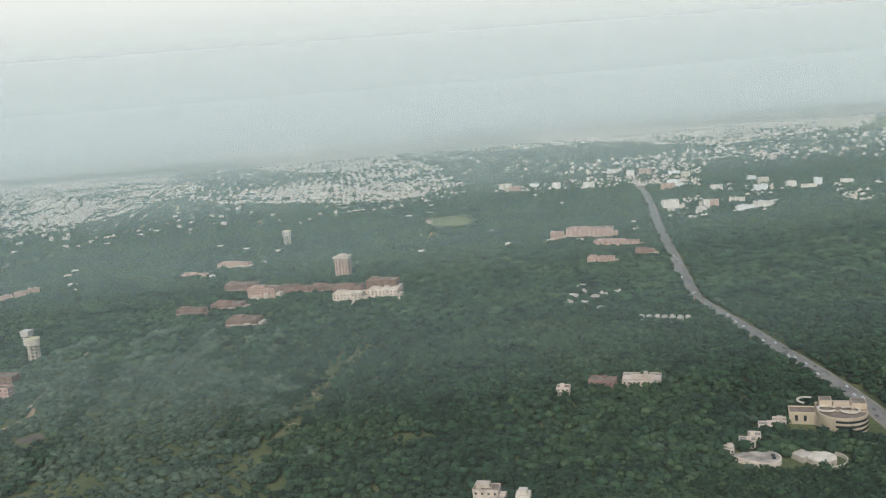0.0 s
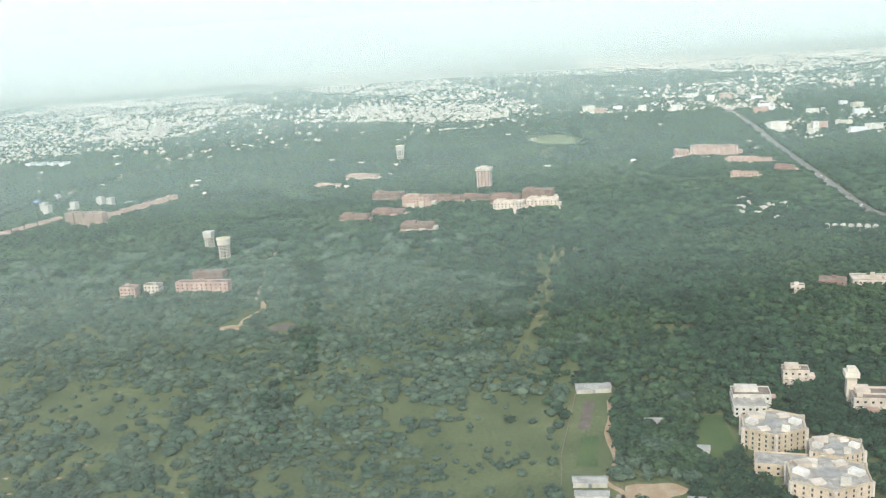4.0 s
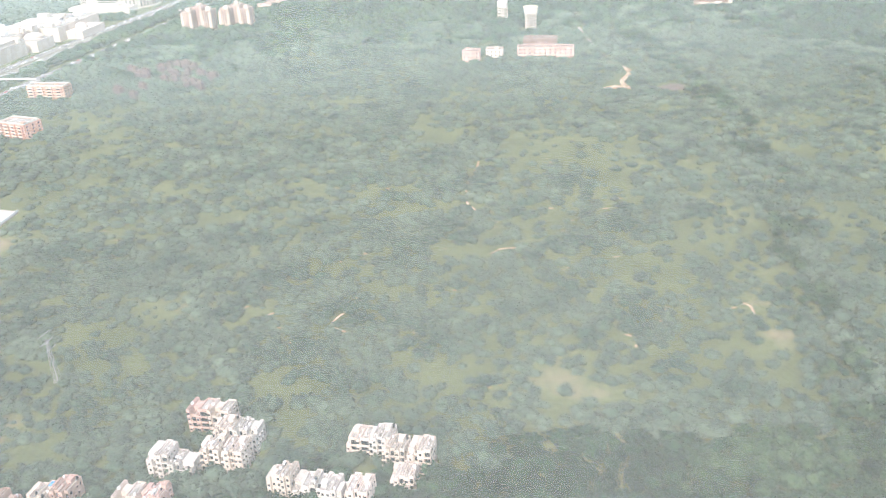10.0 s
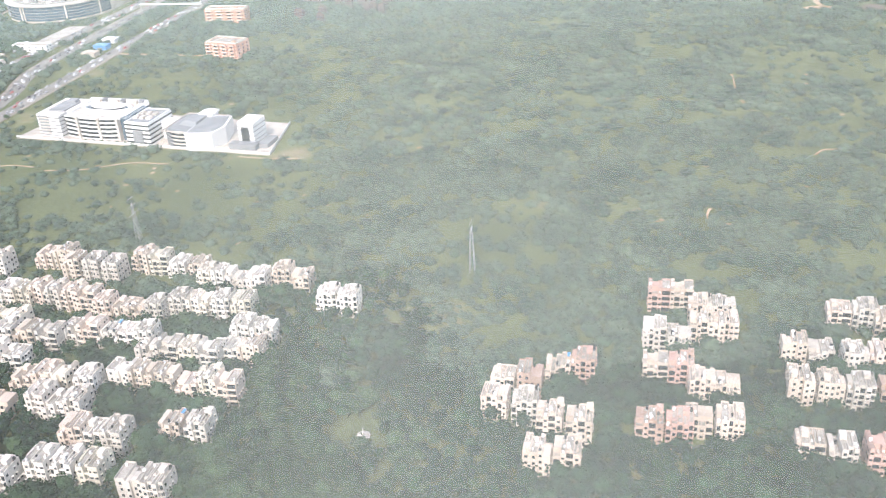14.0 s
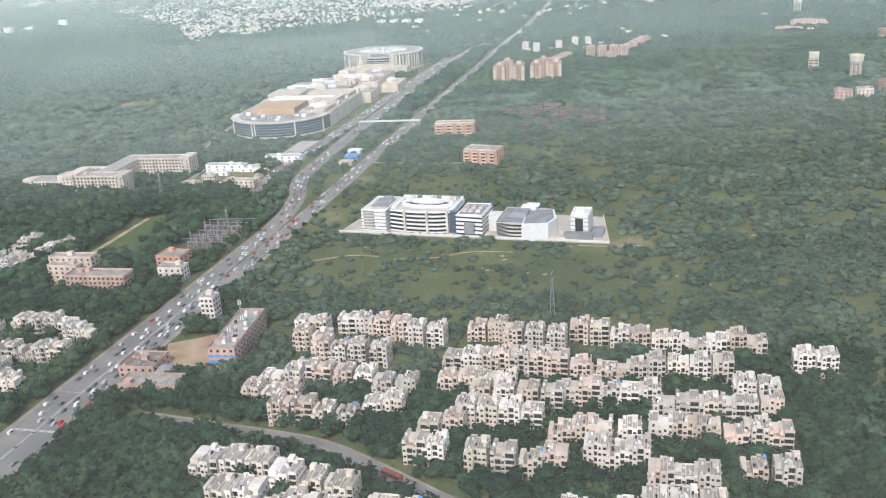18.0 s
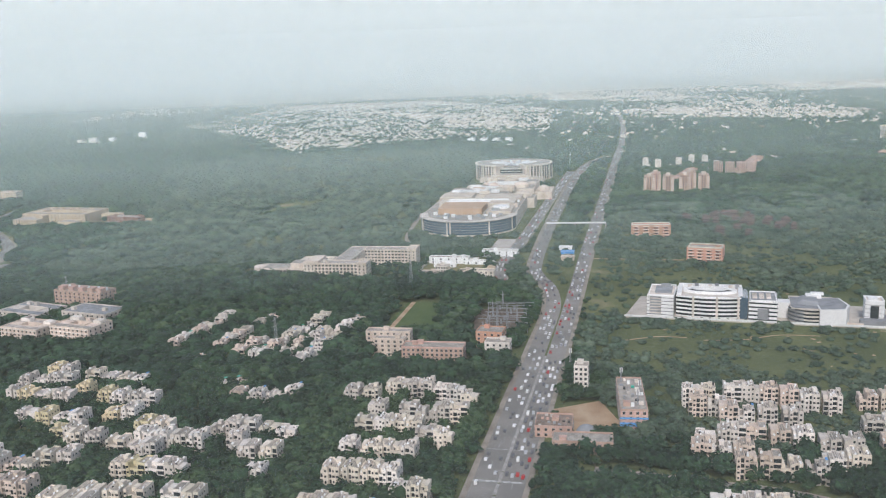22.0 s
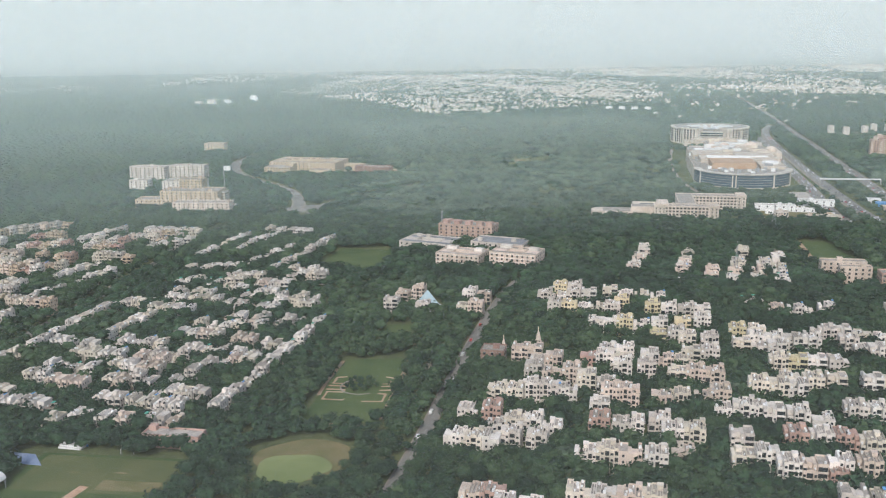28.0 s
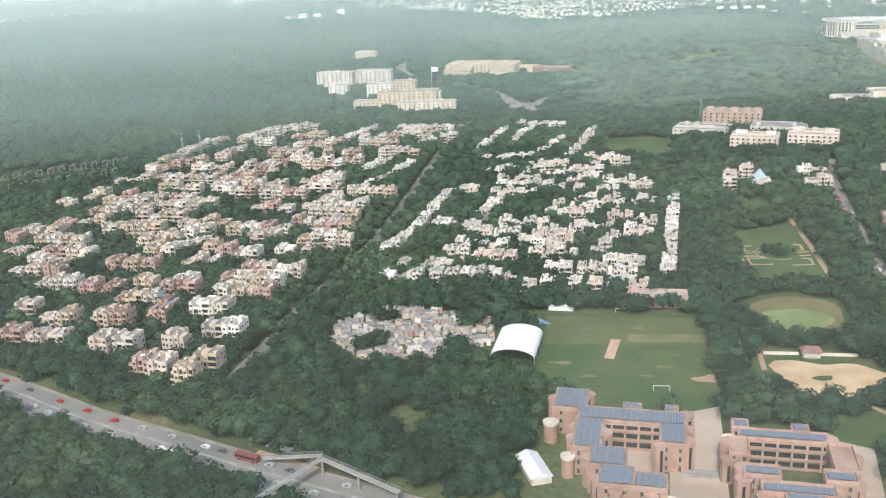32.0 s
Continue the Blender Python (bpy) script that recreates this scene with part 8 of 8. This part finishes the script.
leafy = [crown_shape(s, 38) for s in range(8)]
fine = [crown_shape(80 + s, 120, 0.1, 0.22) for s in range(8)]
light = [crown_shape(20 + s, 14) for s in range(8)]
plain = [crown_shape(40 + s, 0) for s in range(8)]
tufts = [tuft_shape(60 + s) for s in range(8)]
for name, y0, y1, step, shapes, seed in (("woodland_near", 240, 620, 6.3, leafy, 1), ("woodland_middle", 620, 1150, 7.0, light, 2), ("woodland_far", 1150, 2100, 9.0, plain, 3), ("woodland_distant", 2100, 4300, 13.0, tufts, 4)):
    x, y, rs = spots(-3300, 2300, y0, y1, step, seed)
    keep = seen_strip(x, y)
    x, y = x[keep], y[keep]
    o = scrub(x, y)
    d = 0.65 * value_noise(x, y, 38, 11) + 0.35 * value_noise(x, y, 13, 12)
    sparse = thin[np.clip(((x - GX) / CELL).astype(int), 0, NX - 1), np.clip(((y - GY) / CELL).astype(int), 0, NY - 1)]
    keep = rs.rand(len(x)) < np.where(sparse, np.clip(2.0 * (0.66 - d), 0.14, 0.8), np.clip(1.0 - o * np.clip(2.6 * (d - 0.44), 0.16, 0.86), 0, 1))
    x, y, o = x[keep], y[keep], o[keep]
    size = (rs.uniform(0.75, 1.3, len(x)) - o * rs.uniform(0.0, 0.4, len(x)) ** 1.5) * (0.8 + 0.5 * value_noise(x, y, 60, 13))
    sparse = sparse[keep]
    rad = step * 0.66 * size * (1 + 0.22 * o * rs.rand(len(x))) * np.where(sparse, rs.uniform(0.45, 0.95, len(x)), 1.0)
    garden = np.clip((-1060 - x) / 40, 0, 1) * np.clip((1000 - y) / 80, 0, 1) * (1 - o)  # old, tall trees among the houses
    rad *= 1 + 0.12 * garden
    if name == "woodland_distant":
        rad *= 0.9
    hgt = np.minimum(rad * rs.uniform(0.7, 1.2, len(x)) * (1 - 0.25 * o), 5.5 + 1.5 * garden)
    z = hgt * (0.5 - 0.28 * o) + rs.uniform(0.2, 3.4, len(x)) * (1 - 0.75 * o) + 1.5 * garden * rs.rand(len(x))
    xyz = np.stack([x, y, z], -1)
    half = value_noise(x, y, 90, 17) + rs.uniform(-0.25, 0.25, len(x)) > 0.56
    low = o + 0.7 * (value_noise(x, y, 24, 19) - 0.5) > 0.32
    if low.any() and (~low).any():
        wood(name, xyz[low], rad[low], hgt[low], shapes, M_SCRUB, "grey-green thorn trees with flat crowns", seed + 20)
        xyz, rad, hgt, half = xyz[~low], rad[~low], hgt[~low], half[~low]
    close = ((xyz[:, 1] < 440) & (xyz[:, 0] < -1640)) | (xyz[:, 1] < 330)
    if close.any():
        for side, mat, say in ((~half, M_LEAF, "dense dark green broadleaf trees seen from close by"), (half, M_LEAF2, "fresh green broadleaf trees seen from close by")):
            wood(name, xyz[close & side], rad[close & side], hgt[close & side], fine, mat, say, seed + 30)
        xyz, rad, hgt, half = xyz[~close], rad[~close], hgt[~close], half[~close]
    wood(name, xyz[~half], rad[~half], hgt[~half], shapes, M_LEAF, "dense dark green broadleaf trees and thorn scrub", seed)
    wood(name, xyz[half], rad[half], hgt[half], shapes, M_LEAF2, "fresh green broadleaf trees and shrubs", seed + 10)
rs = np.random.RandomState(70)
x, y = rs.uniform(-5200, 5200, 24000), 4300 + 2700 * rs.rand(24000)
rad = rs.uniform(16, 40, 24000)
wood("woodland_horizon", np.stack([x, y, 0 * x + 1.0], -1), rad, rs.uniform(3, 7, 24000), tufts, M_LEAF, "hazy dark woods reaching to the horizon", 73)
# the same woods go on under the flight
rs = np.random.RandomState(71)
x, y = rs.uniform(-2350, 350, 9000), rs.uniform(-60, 244, 9000)
rad = rs.uniform(4.5, 9.0, 9000)
wood("woodland_under", np.stack([x, y, rad * 0.5], -1), rad, rad * 0.7, plain, M_LEAF, "dense dark green broadleaf trees and thorn scrub", 72)

# ---- single trees along the streets and in gardens ----
def single_tree(seed, mat):
    r = random.Random(seed)
    ob = thing("tree", None, None, "spreading dark green broadleaf street tree", "tree", "street trees")
    part("trunk", Geo().cyl(0, 0, -0.5, 0.35, 2.2, 7, 0, 0.25).beam((0, 0, 1.4), (1.4, 0.5, 3.6), 0.22).beam((0, 0, 1.5), (-1.2, 0.9, 3.5), 0.2).beam((0, 0, 1.5), (0.1, -1.4, 3.4), 0.2), M_BARK, ob)
    vs, fs = [], []
    for k in range(7):
        sv, sf = leafy[r.randrange(8)]
        a, rad, z, s = r.random() * math.tau, (0.0 if k == 0 else r.uniform(1.2, 2.3)), (4.6 if k == 0 else r.uniform(2.9, 4.6)), r.uniform(1.2, 1.9)
        base = len(vs)
        vs += [(rad * math.cos(a) + s * x, rad * math.sin(a) + s * y, z + s * q) for x, y, q in sv]
        fs += [[base + int(i) for i in f] for f in sf]
    me = bpy.data.meshes.new("crown")
    me.from_pydata(vs, [], fs)
    me.polygons.foreach_set("use_smooth", [True] * len(fs))
    me.materials.append(mat)
    part("crown", me, None, ob)
    return ob


kinds = [single_tree(s, M_LEAF if s % 3 else M_LEAF2) for s in range(5)]
used, n = set(), 0
for line, w, y1 in ((PARK_ROAD, 6.2, 700), (COLONY_ROAD, 6.8, 800), (LOCAL_ROAD, 8.5, 480), (SOUTH_ROAD, 13.0, 480), (EAST_WAY, 13.0, 800)):
    for side in (-1, 1):
        for i, (x, y) in enumerate(strip(line, 2 * w)[0 if side < 0 else 1]):
            if y > y1 or y < 250 or i % 2 or (line is EAST_WAY and side < 0):
                continue
            k = rnd.randrange(5)
            m = pose(x + rnd.uniform(-2, 2), y + rnd.uniform(-2, 2), 0, 0, 0, rnd.uniform(0, 360)) 
            if k in used:
                t = copy_thing(kinds[k], m)
            else:
                used.add(k)
                t = kinds[k]
                t.matrix_basis = m
            s = rnd.uniform(0.8, 1.25)
            t.scale = (s, s, s * rnd.uniform(0.85, 1.1))

# ---- traffic ----
def car(paint, van=False, near=True):
    prof = [(-2.15, 0.35), (2.15, 0.35), (2.2, 0.75), (1.2, 0.92), (0.55, 1.5), (-1.45, 1.5), (-2.05, 0.95)] if not van else [(-2.2, 0.35), (2.2, 0.35), (2.25, 1.0), (1.7, 1.15), (1.2, 1.95), (-2.15, 1.95)]
    g = Geo()
    k, n = 0, len(prof)
    g.v = [(-0.86, x, z) for x, z in prof] + [(0.86, x, z) for x, z in prof]
    g.f = [tuple(range(n)), tuple(range(2 * n - 1, n - 1, -1))] + [(i, n + i, n + (i + 1) % n, (i + 1) % n) for i in range(n)]
    g.m = [0] * len(g.f)
    ob = thing("car", g, paint, "", "car", "traffic on the main road")
    z = 1.42 if not van else 1.8
    part("window", Geo().box(-0.88, -1.2, 0.98, 0.88, 0.5, z), M_WIN, ob)
    if near:
        for x in (-0.8, 0.8):
            for y in (-1.35, 1.35):
                part("wheel", WHEEL, None, ob).matrix_basis = pose(x, y, 0.33)
    return ob


wg = Geo()
wg.v = [(s * 0.12, 0.33 * math.cos(math.tau * i / 10), 0.33 * math.sin(math.tau * i / 10)) for s in (-1, 1) for i in range(10)]
wg.f = [tuple(range(9, -1, -1)), tuple(range(10, 20))] + [(i, (i + 1) % 10, 10 + (i + 1) % 10, 10 + i) for i in range(10)]
wg.m = [0] * 12
WHEEL = wg.mesh("wheel", M_RUBBER)
cars = [tagged(car(M_CAR[i % 5], i % 5 == 4, False), f"{('white', 'silver', 'dark grey', 'red', 'white')[i % 5]} {'van' if i % 5 == 4 else 'car'} on grey asphalt") for i in range(10)]
placed = set()


def drive(line, offs, y0, y1, gap, turn):
    """Cars along a road between two reaches, in lanes at the given offsets."""
    for off in offs:
        pts = [p for p in strip(line, 0.0, off)[0] if y0 < p[1] < y1]
        for a, b in zip(pts, pts[1:]):
            run = math.hypot(b[0] - a[0], b[1] - a[1])
            s = rnd.uniform(0, gap)
            while s < run:
                x, y = a[0] + (b[0] - a[0]) * s / run, a[1] + (b[1] - a[1]) * s / run
                deg = math.degrees(math.atan2(b[1] - a[1], b[0] - a[0])) - 90 + (180 if turn else 0)
                k = rnd.choice((0, 0, 0, 1, 1, 1, 2, 2, 2, 2, 3, 4)) + (5 if y > 640 else 0)
                m = pose(x + rnd.uniform(-0.5, 0.5), y, 0.25, 0, 0, deg + rnd.uniform(-3, 3))
                if k in placed:
                    copy_thing(cars[k], m)
                else:
                    placed.add(k)
                    cars[k].matrix_basis = m
                s += gap * rnd.uniform(0.8, 2.2)


drive(EAST_WAY, (-4.6, -1.5, 1.6, 4.8), 440, 640, 11.0, True)
drive(WEST_WAY, (-4.2, 0.2, 4.2), 440, 640, 20, False)
far_cars = Geo()
for line, offs, y0, y1, gap in ((EAST_WAY, (-4.6, -1.5, 1.6, 4.8), 640, 1150, 15), (EAST_WAY, (-4, 0, 4), 1150, 2100, 30), (WEST_WAY, (-4.6, -1.5, 1.6, 4.8), 640, 1000, 17), (WEST_WAY, (-4, 0, 4), 1000, 1800, 22), (MALL_LANE, (-4.5, 0, 4.5), 880, 1650, 12), (RIDGE_ROAD, (-4, 0, 4), 600, 1500, 24)):
    for off in offs:
        pts = [p for p in strip(line, 0.0, off)[0] if y0 < p[1] < y1]
        for a, c in zip(pts, pts[1:]):
            if rnd.random() < 8.0 / gap:
                t = rnd.random()
                x, y, deg = a[0] + (c[0] - a[0]) * t, a[1] + (c[1] - a[1]) * t, math.degrees(math.atan2(c[1] - a[1], c[0] - a[0])) - 90
                tone = rnd.choice((0, 0, 0, 1, 1, 2, 2, 3))
                far_cars.turned(x, y, 0.3, 1.8, 4.3, 0.75, deg, tone).turned(x, y, 1.05, 1.6, 2.3, 0.6, deg, 2 if tone == 2 else tone).turned(x, y, 1.1, 1.66, 2.4, 0.4, deg, 2)
tagged(new("distant_traffic", far_cars.mesh("distant_traffic", M_CAR[0], M_CAR[1], M_CAR[2], M_CAR[3])), "far-off queues of white, silver and dark cars", "cars", kind="stuff")
drive(SOUTH_ROAD, (-5, 4.5), 260, 480, 22, True)
drive(PARK_ROAD, (-2, 2), 380, 650, 90, False)
M_BUS = surface("bus_paint", (0.22, 0.06, 0.05), (0.27, 0.08, 0.06), 1.0, 5.0, 0.4, 0.0)
for x, y, deg in ((-2050, 335, 57), (-1106, 366, 45)):
    bus = thing("bus", Geo().box(-1.3, -5.5, 0.4, 1.3, 5.5, 3.1), M_BUS, "long red city bus by the roadside", "bus", "city buses")
    part("window_band", Geo().box(-1.33, -5.0, 1.5, 1.33, 5.2, 2.5), M_WIN, bus)
    for x2 in (-1.15, 1.15):
        for y2 in (-3.6, 3.4):
            part("wheel", WHEEL, None, bus).matrix_basis = pose(x2, y2, 0.45) @ Matrix.Diagonal((1.4, 1.4, 1.4, 1))
    put(bus, x, y, 0.25, deg)

# palms in the round park bed
for i in range(16):
    a, r = 2.4 * i, 2.8 * math.sqrt(i)
    x, y = park([(1 + r * math.cos(a), 2 + r * math.sin(a))])[0]
    t = tagged(copy_thing(kinds[i % 5], pose(x, y, 0, 0, 0, 40 * i)), "dark bushy tree in the round park bed", group="park bed trees")
    t.scale = (0.62, 0.62, 0.8)

# the plan above is drawn flat and in its own unit: lay it on the land, then bring it to metres
for ob in list(scene.objects):
    if ob.parent is None and ob.type in {"MESH", "EMPTY"} and ob.name.split(".")[0] not in {"haze", "backdrop"}:
        x, y = ob.matrix_basis.translation.xy
        if abs(x) + abs(y) > 0.5:
            ob.matrix_basis = Matrix.Translation((0, 0, float(land(x, y)))) @ ob.matrix_basis
        else:
            for o in (ob, *ob.children):
                if o.type == "MESH" and o.data.users == 1:
                    co = np.empty(len(o.data.vertices) * 3, np.float32)
                    o.data.vertices.foreach_get("co", co)
                    co = co.reshape(-1, 3)
                    co[:, 2] += land(co[:, 0], co[:, 1])
                    o.data.vertices.foreach_set("co", co.ravel())
                    o.data.update()
    if ob.parent is None and ob.type in {"MESH", "EMPTY"}:
        ob.matrix_basis = Matrix.Scale(UNIT, 4) @ ob.matrix_basis
